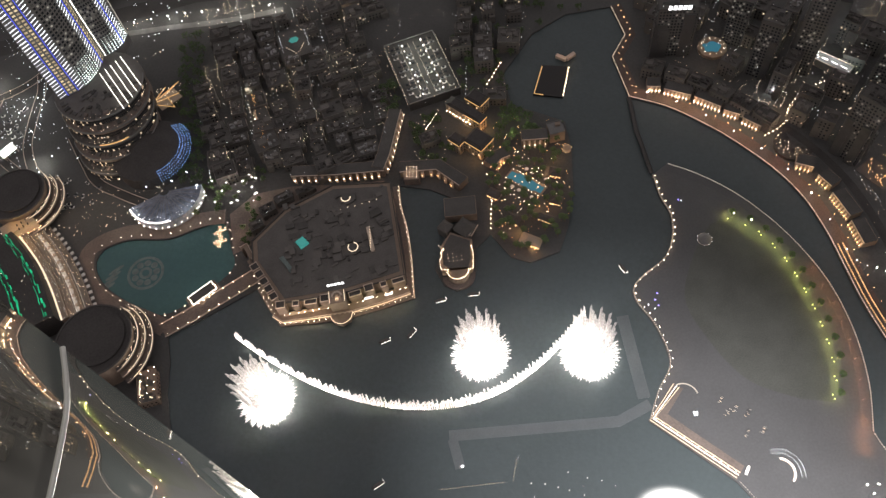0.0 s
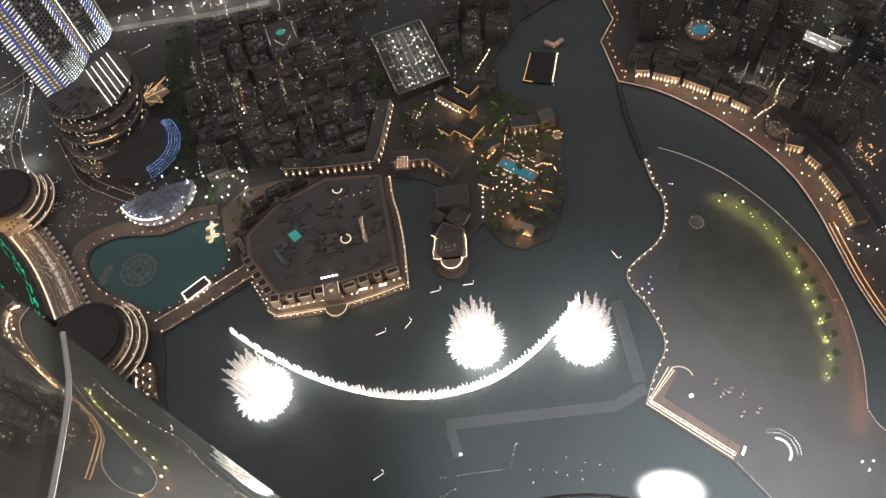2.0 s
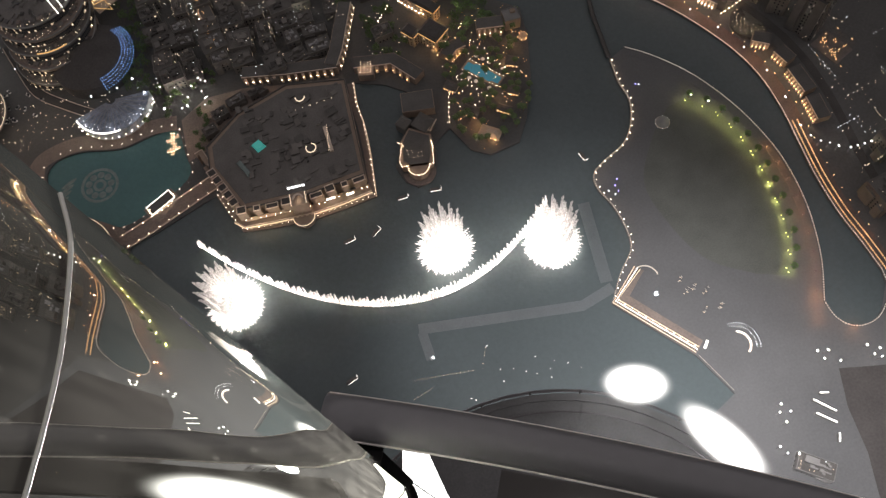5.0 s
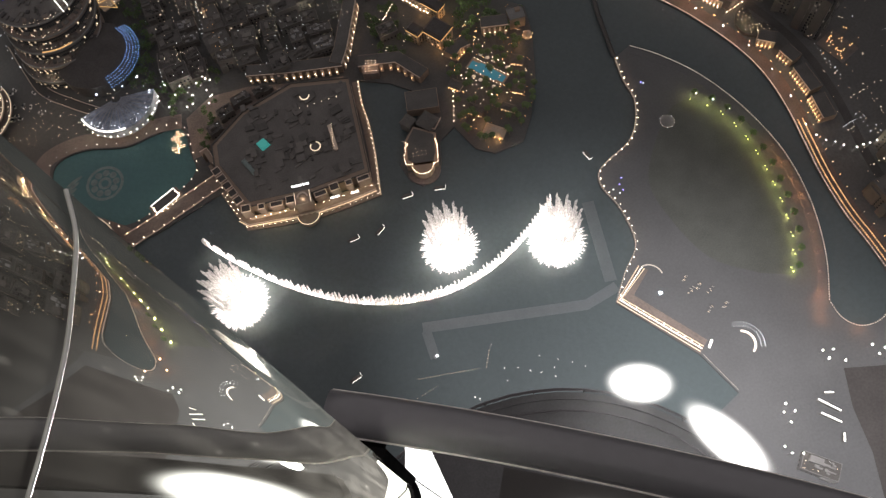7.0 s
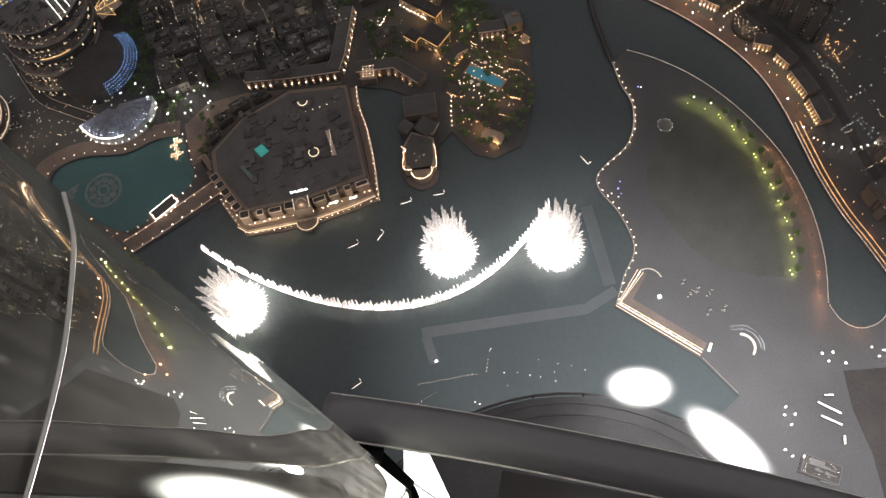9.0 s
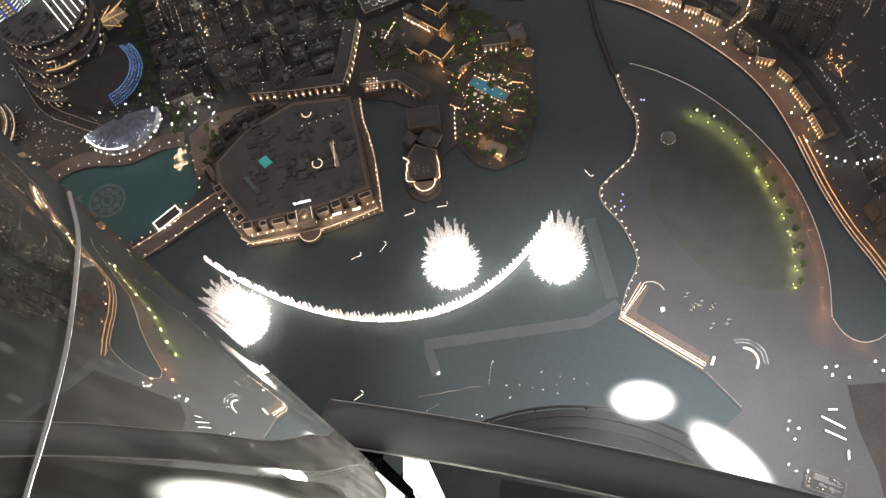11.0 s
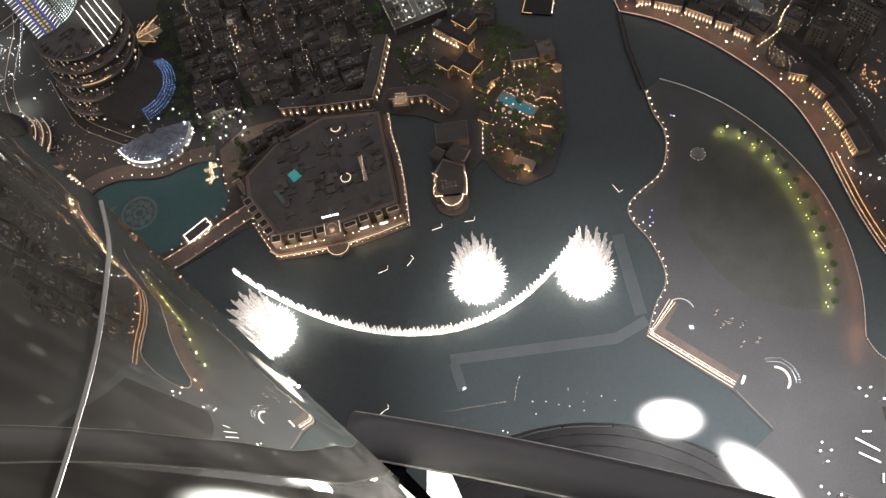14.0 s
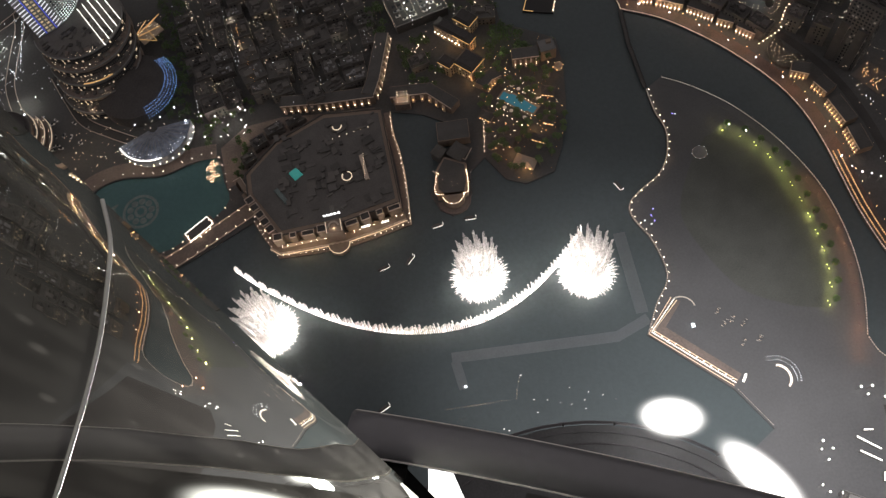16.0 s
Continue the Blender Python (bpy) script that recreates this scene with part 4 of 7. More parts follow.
# ---- bazaar on the lake ----
def bazaar():
    b = thing("bazaar", "large sandstone lakeside bazaar with dark flat roofs and lit terraces", "building")
    outline = [(-150, 332), (-129, 291), (-80, 290), (-33, 296), (-33, 384), (-80, 392), (-122, 376), (-150, 352)]
    part("wall", made(slab, outline, 0, 14), STONE, b)
    inner = [(-146, 333), (-127, 295), (-80, 294), (-36, 300), (-36, 381), (-80, 388), (-121, 373), (-146, 351)]
    part("roof", made(slab, inner, 14.004, 14.4), ROOF_GREY, b)
    part("parapet", made(ribbon, outline + outline[:1], 0.8, 14, 1.3), ROOF, b)
    r = random.Random(3)
    for k in range(110):
        x, y = r.uniform(-124, -40), r.uniform(300, 382)
        part("roof_block", made(box, x, y, 14.4, r.uniform(1.5, 9), r.uniform(1, 7), r.uniform(0.5, 2.2), r.choice((0.05, 0.05, 0.35))), (ROOF, ROOF_GREY, HOUSE_WALL)[k % 3], b)
    for x, y, w, d, rot in ((-109.6, 341.8, 8, 9, 0.51), (-123.5, 325, 4, 17, 0.49)):
        part("skylight", made(box, x, y, 14.4, w, d, 2.0, rot, 0.8), TEAL_LIT if w > 5 else BASIN, b, "teal lit skylight" if w > 5 else "")
    part("roof_lantern", made(box, -55, 333, 14.4, 3.0, 23, 1.8, 0.08), STONE_PALE, b)
    for k in range(12):
        part("lamp", made(bulb, -56 + k * 0.19, 322.5 + k * 2, 16.8, 0.4), SPECK, b)
    for k in range(6):
        part("lamp", made(bulb, -76 + k * 6, 366 + k * 0.6, 15.5, 0.45), SPECK, b)
    for cx, cy, a0, a1, rr in ((-69.5, 328, 2.4, 7.6, 4.0), (-70.6, 376, 3.0, 6.3, 3.8)):
        part("light_ring", made(sector, cx, cy, 16.4, rr - 0.5, rr + 0.3, 0.4, a0, a1, 24), STRIP, b, "glowing open ring lamp")
        part("turret", made(drum, cx, cy, 14.4, rr - 0.8, 2.0, n=20), ROOF, b)
    # sea front: lower arcade, pavilions with pale cornices and the gate tower
    front = [(-139, 287), (-132, 280.5), (-108, 279), (-80, 278), (-53, 281), (-31, 285)]
    part("terrace", made(ribbon, front, 7, 0.16, 5.2, 3.5), STONE, b)
    part("cornice", made(ribbon, front, 0.5, 5.4, 0.5, 0.2), STONE_PALE, b)
    for x, y, a in even(front[1:], 3.9, 2):
        bm = bmesh.new()
        for s in (-1, 1):
            box(bm, x + s * 1.5 * math.cos(a), y + s * 1.5 * math.sin(a), 0.16, 0.5, 1.0, 3.6, a)
        for i in range(7):
            q = math.pi * i / 6
            box(bm, x + 1.3 * math.cos(q) * math.cos(a), y + 1.3 * math.cos(q) * math.sin(a), 3.4 + 1.2 * math.sin(q), 0.6, 1.0, 0.5, a)
        part("arch", bm, STONE_PALE, b)
    part("light_strip", made(ribbon, front, 0.5, 4.4, 0.2, -0.9), STRIP, b)
    for k, (x, y, a) in enumerate(even([(-132, 289), (-80, 287), (-34, 293)], 11.5, 2)):
        pw, pd, ph = ((7.0, 6.2, 11.5), (5.0, 4.6, 10.0), (9.4, 4.4, 9.0))[k % 3]
        part("pavilion", made(box, x, y, 5.3, pw, pd, ph, a), STONE, b)
        part("pavilion_roof", made(box, x, y, 5.304 + ph, pw - 0.6, pd - 0.6, 0.2, a), ROOF_BLACK, b)
        bm = bmesh.new()
        for s in (-1, 1):
            box(bm, x - math.sin(a) * s * (pd / 2 - 0.2), y + math.cos(a) * s * (pd / 2 - 0.2), 5.32 + ph, pw + 0.4, 0.5, 0.9, a)
            box(bm, x + math.cos(a) * s * (pw / 2 - 0.1), y + math.sin(a) * s * (pw / 2 - 0.1), 5.32 + ph, 0.5, pd - 0.9, 0.9, a)
        part("cornice", bm, STONE_PALE, b)
        part("lamp", made(bulb, x, y - 3.8, 6.5, 0.5), WARM, b)
        part("lamp", made(bulb, x + 4.5, y - 3.6, 6.5, 0.5), WARM, b)
    for k, (x, y, a) in enumerate(even([(-150, 330), (-134, 295)], 8, 3)):
        part("pavilion", made(box, x, y, 0, 6, 6, 15.5, a), STONE, b)
        part("pavilion_roof", made(box, x, y, 15.504, 5.4, 5.4, 0.2, a), ROOF_BLACK, b)
        bm = bmesh.new()
        for s in (-1, 1):
            box(bm, x - math.sin(a) * s * 3, y + math.cos(a) * s * 3, 15.52, 6.5, 0.5, 0.8, a)
            box(bm, x + math.cos(a) * s * 3, y + math.sin(a) * s * 3, 15.52, 0.5, 5.4, 0.8, a)
        part("cornice", bm, STONE_PALE, b)
        part("lamp", made(bulb, x - 3.5, y - 2, 5, 0.5), WARM, b)
    for wing_line in ([(-161, 350), (-155, 352.5), (-147, 333)], [(-152, 338), (-146, 326), (-141, 320), (-136, 304)]):
        part("stepped_cornice", made(ribbon, wing_line, 0.5, 12.0, 0.8), STONE_PALE, b)
        part("wing", made(ribbon, wing_line, 4.2, 0, 11.9, -2.2), STONE, b)
    part("walk_roof", made(ribbon, [(-130, 285.5), (-95, 285.5)], 3.0, 5.5, 0.4), STONE_PALE, b)
    part("walk_roof", made(ribbon, [(-74, 287), (-37, 289)], 2.0, 5.5, 0.4), STONE, b)
    gx, gy = -86, 280
    part("gate_tower", made(box, gx, gy + 6, 0.16, 13, 11, 19), STONE, b)
    part("gate_arch", made(sector, gx, gy + 6, 19, 3.0, 4.4, 0.7, 0.0, math.pi, 20), STONE_PALE, b)
    part("gate_terrace", made(drum, gx, gy - 2, 0.16, 9, 4.5, n=8), STONE, b)
    part("light_strip", made(sector, gx, gy - 2, 4.7, 8.2, 8.7, 0.25, math.pi, 2 * math.pi, 20), STRIP, b)
    for s in (-1, 1):
        part("light_strip", made(box, gx + s * 5.8, gy + 6, 19.1, 0.5, 10, 0.3), STRIP, b)
    part("sign_frame", made(box, gx, gy + 16.6, 17.5, 15, 0.4, 0.5), STEEL, b)
    for k in range(5):
        part("letter", made(box, gx - 5.6 + 2.8 * k, gy + 16.3, 18, 2.0, 0.5, 2.6), SIGN_LIT, b, "blank white glowing letter shape")
    for x, w in ((-63, 7), (-47.5, 6)):
        part("light_panel", made(box, x, 285.4, 8, w, 1.2, 0.4, 0.08), SIGN_LIT, b)


bazaar()


def lit_terrace(name, label, line, h, mat, gap, off=0.0):
    """A long low house with a row of lamps along its front."""
    b = thing(name, label, "building")
    part("wall", made(ribbon, line, 11, 0, h, off + 6.5), STONE, b)
    part("roof", made(ribbon, line, 10, h + 0.004, 0.2, off + 6.5), ROOF, b)
    part("cornice", made(ribbon, line, 0.6, h, 0.7, off + 0.8), STONE_PALE, b)
    for x, y, a in even(line, gap, gap / 2):
        part("bay", made(box, x + math.sin(a) * 0.2, y - math.cos(a) * 0.2, 0, gap * 0.35, 1.2, h * 0.9, a), STONE_PALE, b)
        part("lamp", made(bulb, x + math.sin(a) * 1.5, y - math.cos(a) * 1.5, h * 0.55, 0.62), mat, b)
    return b


lit_terrace("arcade", "long arcade with a row of warm wall lamps", [(-116, 412), (-78, 405), (-37, 400)], 9, WARM, 6.0)
lit_terrace("arcade", "arcade wing with warm wall lamps beside the lane", [(-36, 402), (-29, 416), (-20, 442), (-13, 462)], 9.7, WARM, 6.5)
lit_terrace("arcade", "low amber-lit arcade by the channel", [(-24, 396), (6, 392), (22, 372)], 8.3, AMBER, 7.5)
tea = thing("tea_court", "red-brown court with close rows of small lamps", "court", at=(-14, 395, 0), rot=-0.17)
part("deck", made(box, 0, 0, 0, 13, 15, 8.0), PAVING, tea)
for k in range(4):
    for q in range(5):
        part("lamp", made(bulb, -4.2 + 2.8 * k, -5 + 2.5 * q, 8.6, 0.42), SPECK if (k + q) % 3 else WARM, tea)
glow("tea_glow", (-14, 393, 12), 500, (1.0, 0.45, 0.24), 0.5)
lit_terrace("market_row", "row of lit shop fronts in the old town", [(-147, 500), (-139, 470), (-130, 430)], 7, WARM, 5.0)


# lakeside row houses on the east promenade, with lit colonnades
ROW_FRONTS = [[(200, 438.5), (211, 435.5)], [(213, 432.5), (232.5, 420.5)], [(235, 418.5), (252.5, 403)], [(254, 399), (265, 391)], [(266, 387.5), (277, 375.5)],
              [(291, 334), (303, 327)], [(303, 320), (308.5, 307.5)], [(307, 302), (311.5, 279)], [(310.5, 275), (311.5, 254)]]
for k, front_line in enumerate(ROW_FRONTS):
    lit_terrace("row_house", "sand-coloured lakeside row house with a golden-lit colonnade", front_line, 7 + (k * 3) % 3, WARM if k < 5 else AMBER, 3.1)
    for x, y, a in even(front_line, 8, 4):
        glow("colonnade_glow", (x + math.sin(a) * 2.6, y - math.cos(a) * 2.6, 4.5), 620, (1.0, 0.70, 0.36), 0.4)
row_of(street_lamp(WHITE, 7.0, 0.6, "white lamp on a post by the promenade's end", "promenade lamps"), [(302, 242, 0), (307, 236, 0), (313, 233, 0), (318, 229, 0)] + even([(326, 225), (345, 226), (366, 232)], 5.5), 0.0)
rnd = random.Random(141)
for x, y, a in even(shifted(EAST_QUAY, 31), 21, 12)[:6]:
    block("house", "grey flat-roofed terrace house behind the lakeside row", "house", "east shore houses", x, y, 18, 13, rnd.uniform(10, 14), a, rnd, lamps=1)
rt = thing("round_terrace", "stepped half-round terrace edged with rows of lamps", "terrace", at=(299, 356, 0), rot=0.5)
for k in range(4):
    part("tier", made(sector, 0, 0, 0, 3.5 + 3.2 * k, 6.5 + 3.2 * k, 1.0 + 0.7 * k, 1.2, 5.2, 28), ROOF_BLACK, rt)
    for q in range(5 + 2 * k):
        a = 1.4 + 3.6 * (q + 0.5 + 0.4 * math.sin(7 * q + k)) / (5 + 2 * k)
        part("lamp", made(bulb, (4.4 + 3.2 * k) * math.cos(a), (4.4 + 3.2 * k) * math.sin(a), 2.0 + 0.7 * k, 0.34), SPECK if (q + k) % 4 else WARM, rt)
row_of(street_lamp(WARM, 4.0, 0.62, "warm lamp on a post along the climbing lane", "lane lamps"), even(smooth([(347, 412), (333, 409), (320.7, 402.5), (311, 395), (305.7, 388), (303, 381), (298, 376.6), (288, 372), (278, 368)], 3), 4.2), 0.0)
for x, y in ((322, 404), (304, 388), (287, 371)):
    glow("lane_glow", (x, y, 5), 1500, (1.0, 0.66, 0.36), 0.4)
sd = thing("service_deck", "white-lit service deck between the towers", "deck", at=(358, 430, 0), rot=-0.87)
part("deck", made(box, 0, 0, 0, 38, 11, 7), CONCRETE, sd)
part("parapet", made(parapet, 38, 11, 7, 1.0), STONE_PALE, sd)
for k in range(4):
    part("light_strip", made(box, -13 + 8.6 * k, 0, 7.01, 5, 0.7, 0.3), STRIP_WHITE, sd)
    glow("deck_glow", (358 + (-13 + 8.6 * k) * 0.66, 430 - (-13 + 8.6 * k) * 0.75, 12), 2600, (0.95, 0.98, 1.0), 0.5)
tc = thing("water_court", "teal-lit pool court with rows of small lamps", "court", at=(-102, 566, -8), rot=0.14)
part("deck", made(box, 0, -2, 0, 29, 36, 19.6), ROOF, tc)
part("water", made(drum, 0, 2, 19.61, 5.0, 0.12, n=6, sy=0.8), TEAL_LIT, tc, "teal glowing pool water")
for k in range(9):
    for s_ in (-12.5, 12.5):
        part("lamp", made(bulb, s_, -10 + 2.6 * k, 20.4, 0.42), SPECK_COOL, tc)
for k in range(5):
    for s_ in (-1, 1):
        part("lamp", made(bulb, s_ * (1.5 + 1.6 * k), -16 + 2.4 * k, 20.4, 0.5), SPECK, tc)
gg = thing("gold_court", "gold-lit court with glowing lanterns", "court", at=(352, 316, 0))
part("deck", made(box, 0, 0, 0, 20, 26, 0.4, 0.5), HOUSE_WALL, gg)
rnd = random.Random(55)
for k in range(34):
    part("lantern", made(bulb, rnd.gauss(0, 6), rnd.gauss(0, 10), 2.0, rnd.uniform(0.25, 0.5)), AMBER, gg)
hp = thing("swimming_pool", "small lit blue pool on a roof terrace", "pool", "", at=(270, 473, 0))
part("rim", made(drum, 0, 0, 0, 13, 3.0, n=10), STONE, hp)
part("water", made(slab, smooth([(8, 0), (5, 4), (1, 7), (-3, 5), (-8, 5), (-7, 0), (-8, -4), (-2, -5), (2, -7), (5, -4)], 1.5, True), 3.01, 3.1), POOL, hp, "glowing blue pool water")
for k in range(12):
    part("lamp", made(bulb, 10 * math.cos(k * 0.52), 10 * math.sin(k * 0.52), 4.2, 0.5), WARM if k % 2 else SPECK, hp)
block("apartment_tower", "dark apartment slab carrying a roof sign", "tower", "apartment towers", 233.4, 481, 34, 14, 56, -0.2, random.Random(61), wall=TOWER_WALL, glass=WINDOW_COOL, storey=3.4, bay=2.7, ww=1.5, wh=1.7, lamps=6)
sg = thing("roof_sign", "lit white roof sign, its letters unreadable", "sign", at=(232, 474, 0), rot=-0.2)
part("bracket", made(box, 0, 0.2, 55.6, 22, 0.5, 0.6), STEEL, sg)
for k in range(5):
    part("letter", made(box, -8 + 4 * k, -0.4, 56.2, 2.8, 0.8, 4.0), SIGN_LIT, sg)


# ---- lakeside hall with the outlined roof ----
def hall():
    h = thing("lakeside_hall", "lakeside hall with its roof edge outlined in warm lights", "building")
    body = [(-2, 318), (-2, 309), (-4, 303), (-4, 297), (2, 296), (17, 294), (20, 295), (22, 303), (22, 312), (24, 320), (8, 330)]
    part("wall", made(slab, body, 0, 8), STONE, h)
    part("apse", made(drum, 8.5, 295, 0, 8.5, 8, n=24), STONE, h)
    part("roof", made(slab, [(0, 317), (-2, 302), (3, 297.5), (17, 296), (20, 303), (22, 319), (8, 328)], 8.004, 8.3), ROOF, h)
    edge = [(-3, 319), (1, 315), (-2, 313), (-2.5, 308), (-4.5, 305), (-4.5, 298), (1, 296.5)]
    part("light_strip", made(ribbon, edge, 0.16, 8.3, 0.4), STRIP_PALE, h)
    part("light_strip", made(sector, 8.5, 295, 8.1, 8.3, 8.5, 0.5, math.pi, 2 * math.pi, 24), STRIP_PALE, h)
    part("light_strip", made(ribbon, [(16.5, 293.5), (20.5, 294), (23, 310), (22, 315)], 0.16, 8.3, 0.4), STRIP_PALE, h)
    for x, y, a in even(edge, 1.6) + even([(16.5, 293.5), (20.5, 294), (23, 310), (22, 315)], 1.6):
        part("lamp", made(bulb, x, y, 9.0, 0.34), WARM, h)
    for k in range(14):
        q = math.pi + math.pi * (k + 0.5) / 14
        part("lamp", made(bulb, 8.5 + 8.3 * math.cos(q), 295 + 8.3 * math.sin(q), 9.0, 0.34), WARM, h)
    for r, z in ((11, 0.6), (13, 0.3)):
        part("step", made(sector, 8.5, 295, -1.4, r - 2.2, r, z + 1.4, math.pi, 2 * math.pi, 24), PAVING, h)
    for x, y, q in ((5, 335, 9), (20, 331, 13)):
        rot = 0.75
        bm = bmesh.new()
        box(bm, x, y, 0, q, q, 10, rot)
        box(bm, x, y, 10, q + 1, q + 1, 3.6, rot, 0.25)
        part("tower_roof", bm, ROOF, h)
    part("cornice", made(ribbon, [(18, 327), (24, 322), (31, 331)], 0.6, 9.6, 0.4), STONE_PALE, h)
    part("annex", made(box, 20, 352, 0, 26, 18, 9, -0.1), STONE, h)
    part("annex_roof", made(box, 20, 352, 9.004, 25, 17, 0.2, -0.1), ROOF, h)
    for k in range(10):
        part("lamp", made(bulb, 3 + (k % 4) * 3.4, 303 + (k // 4) * 3.5, 8.8, 0.25), SPECK, h)


hall()


# ---- palace hotel with its courts, pool and gardens ----
def chevron_house(corner, w, d, label, lamp_row=0):
    """A hotel block on a turned grid; its two front cornices are lined with light."""
    rot = 0.72
    ux, uy = Vector((math.cos(rot), math.sin(rot))), Vector((-math.sin(rot), math.cos(rot)))
    c = Vector(corner) + ux * (w / 2) + uy * (d / 2)
    b = thing("hotel_pavilion", label, "building", "hotel pavilions", at=(c.x, c.y, 0), rot=rot)
    part("wall", made(box, 0, 0, 0, w, d, 13.4), STONE, b)
    part("roof", made(box, 0, 0, 13.404, w + 1.0, d + 1.0, 2.6, 0, 0.72), ROOF_BLACK, b)
    part("eave", made(box, 0, 0, 13.1, w + 1.3, d + 1.3, 0.3), ROOF, b)
    part("light_strip", made(box, 0, -d / 2 - 0.72, 12.9, w, 0.5, 0.5), STRIP_GOLD, b)
    part("light_strip", made(box, -w / 2 - 0.72, d / 2 - min(d, 17) / 2 - (d - min(d, 17)), 12.9, 0.5, min(d, 17), 0.5), STRIP_GOLD, b)
    for k in range(lamp_row):
        part("lamp", made(bulb, -w / 2 - 1.6, -d / 2 + 10 + (d - 12) * k / (lamp_row - 1), 6.5, 0.8), WARM, b)
    bm = bmesh.new()
    windows_on(bm, w, d, 0, 13, 3.4, 3.2, 1.3, 1.8)
    tagged(part("window", bm, WINDOW, b), kind="stuff")


for corner, cw, cd, cl in (((54, 446.4), 12.5, 16.5, 0), ((50.6, 428.4), 9, 38, 8), ((46.4, 399.5), 16.6, 18.6, 0), ((29.4, 408.9), 8.8, 12, 0)):
    chevron_house(corner, cw, cd, "sandstone hotel pavilion with gold-lit eaves and dark hipped roof", cl)
for x, y in ((53, 441), (50, 423), (44, 395), (28, 405), (58, 404)):
    glow("eave_glow", (x, y, 8), 520, (1.0, 0.62, 0.26), 0.5)
lit_terrace("hotel_wing", "hotel wing with white columns and warm lamps", [(82, 404), (104, 401)], 10, WARM, 4.4)
lit_terrace("hotel_wing", "low amber-lit hotel wing over the gardens", [(56, 385), (62, 391), (70, 393)], 7, AMBER, 4)
wb = thing("hotel_block", "plain pale-roofed hotel block by the lake", "building", at=(112.5, 410, 0), rot=0.06)
part("wall", made(box, 0, 0, 0, 13, 12, 12), STONE, wb)
part("roof", made(box, 0, 0, 12.004, 12.4, 11.4, 0.3), CONCRETE, wb)
part("parapet", made(parapet, 13.2, 12.2, 12, 0.9), CONCRETE, wb)
part("stair_head", made(box, 2, 2, 12.3, 4, 3, 2.4), STONE, wb)
gz = thing("gazebo", "round amber-glowing lakeside gazebo", "pavilion", at=(118.5, 394, 0))
part("base", made(drum, 0, 0, 0, 3.6, 0.5, n=16), STONE_PALE, gz)
part("roof", made(drum, 0, 0, 3.4, 3.4, 2.2, 0.3, n=12), BOAT_WOOD, gz)
for k in range(6):
    part("post", made(drum, 2.7 * math.cos(k * 1.047), 2.7 * math.sin(k * 1.047), 0.5, 0.16, 2.9, n=6), STONE_PALE, gz)
    part("lamp", made(bulb, 4.2 * math.cos(k * 1.047), 4.2 * math.sin(k * 1.047), 2.2, 0.5), AMBER, gz)
row_of(street_lamp(WARM, 4.0, 0.6, "warm lamp on a post by the hotel drive", "drive lamps"), even([(5, 441), (17, 456)], 3.4) + even([(66, 478), (83, 500)], 4.6), 0.0)

pool = thing("swimming_pool", "lit blue swimming pool edged with warm lamps", "pool", at=(78, 369, 0), rot=-0.80)
part("rim", made(box, 0, 0, 0.004, 35, 12.5, 0.3), STONE, pool)
part("water", made(slab, [(-16, -4.6), (9, -4.6), (10.5, -3), (16, -3), (16, 3.6), (-3, 4.8), (-9, 4.8), (-10, 3.2), (-16, 3.2)], 0.31, 0.36), POOL, pool, "glowing blue pool water")
for k in range(11):
    for s in (-1, 1):
        part("lamp", made(bulb, -16 + 3.2 * k, s * 5.6, 0.9, 0.36), WARM, pool)
        if k % 2:
            part("umbrella", made(drum, -16 + 3.2 * k, s * 10.5, 1.9, 1.7, 0.8, 0.1, n=8), CANVAS, pool)
rnd = random.Random(31)
for k, (gx, gy, gw, gd, gr) in enumerate(((60, 335, 12, 8, -0.6), (70, 312, 16, 8, -0.62), (86, 330, 12, 5, -0.6), (98, 345, 9, 7, -0.5), (50, 362, 10, 7, -0.7), (104, 372, 10, 8, -0.4))):
    g = thing("garden_pavilion", "low amber-lit garden pavilion with a dark tiled roof", "building", "garden pavilions", at=(gx, gy, 0), rot=gr)
    part("wall", made(box, 0, 0, 0, gw, gd, 3.2), STONE_PALE, g)
    part("roof", made(box, 0, 0, 3.204, gw + 1.6, gd + 1.6, 2.2, 0, 0.35), ROOF if k != 1 else BOAT_WOOD, g)
    for q in range(4):
        part("lamp", made(bulb, (q - 1.5) * gw / 4, -gd / 2 - 1.2, 2.6, 0.55), AMBER, g)
row_of(street_lamp(WARM, 3.0, 0.33, "warm garden lamp among the palms", "garden lamps", "garden_lamp"),
       [q for q in [(rnd.uniform(44, 112), rnd.uniform(322, 420), 0) for _ in range(70)] if not inside(q[:2], LAKE)], 0.0)
row_of(street_lamp(AMBER, 3.0, 0.42, "amber garden lamp among the palms", "garden lamps", "garden_lamp"),
       [q for q in [(rnd.uniform(50, 118), rnd.uniform(330, 425), 0) for _ in range(46)] if not inside(q[:2], LAKE)], 0.0)
row_of(street_lamp(WARM, 2.4, 0.5, "warm lamp along the garden path", "garden lamps", "garden_lamp"), even([(48.3, 366), (40, 326)], 4.6) + even([(78, 388.6), (100, 364)], 5.6) + even([(53, 374), (77, 344)], 5.2), 0.0)
row_of(palm(9.0, "date palm in the hotel garden", "garden palms"), [q for q in [(rnd.uniform(44, 120), rnd.uniform(300, 425), rnd.uniform(0, 6)) for _ in range(110)] if not inside(q[:2], LAKE)], 0.0)
row_of(broad_tree(8, 3.6, 4, "dark leafy garden tree", "garden trees"), [q for q in [(rnd.uniform(60, 170), rnd.uniform(440, 640), rnd.uniform(0, 6)) for _ in range(150)] if not inside(q[:2], LAKE)][:90], 0.0)


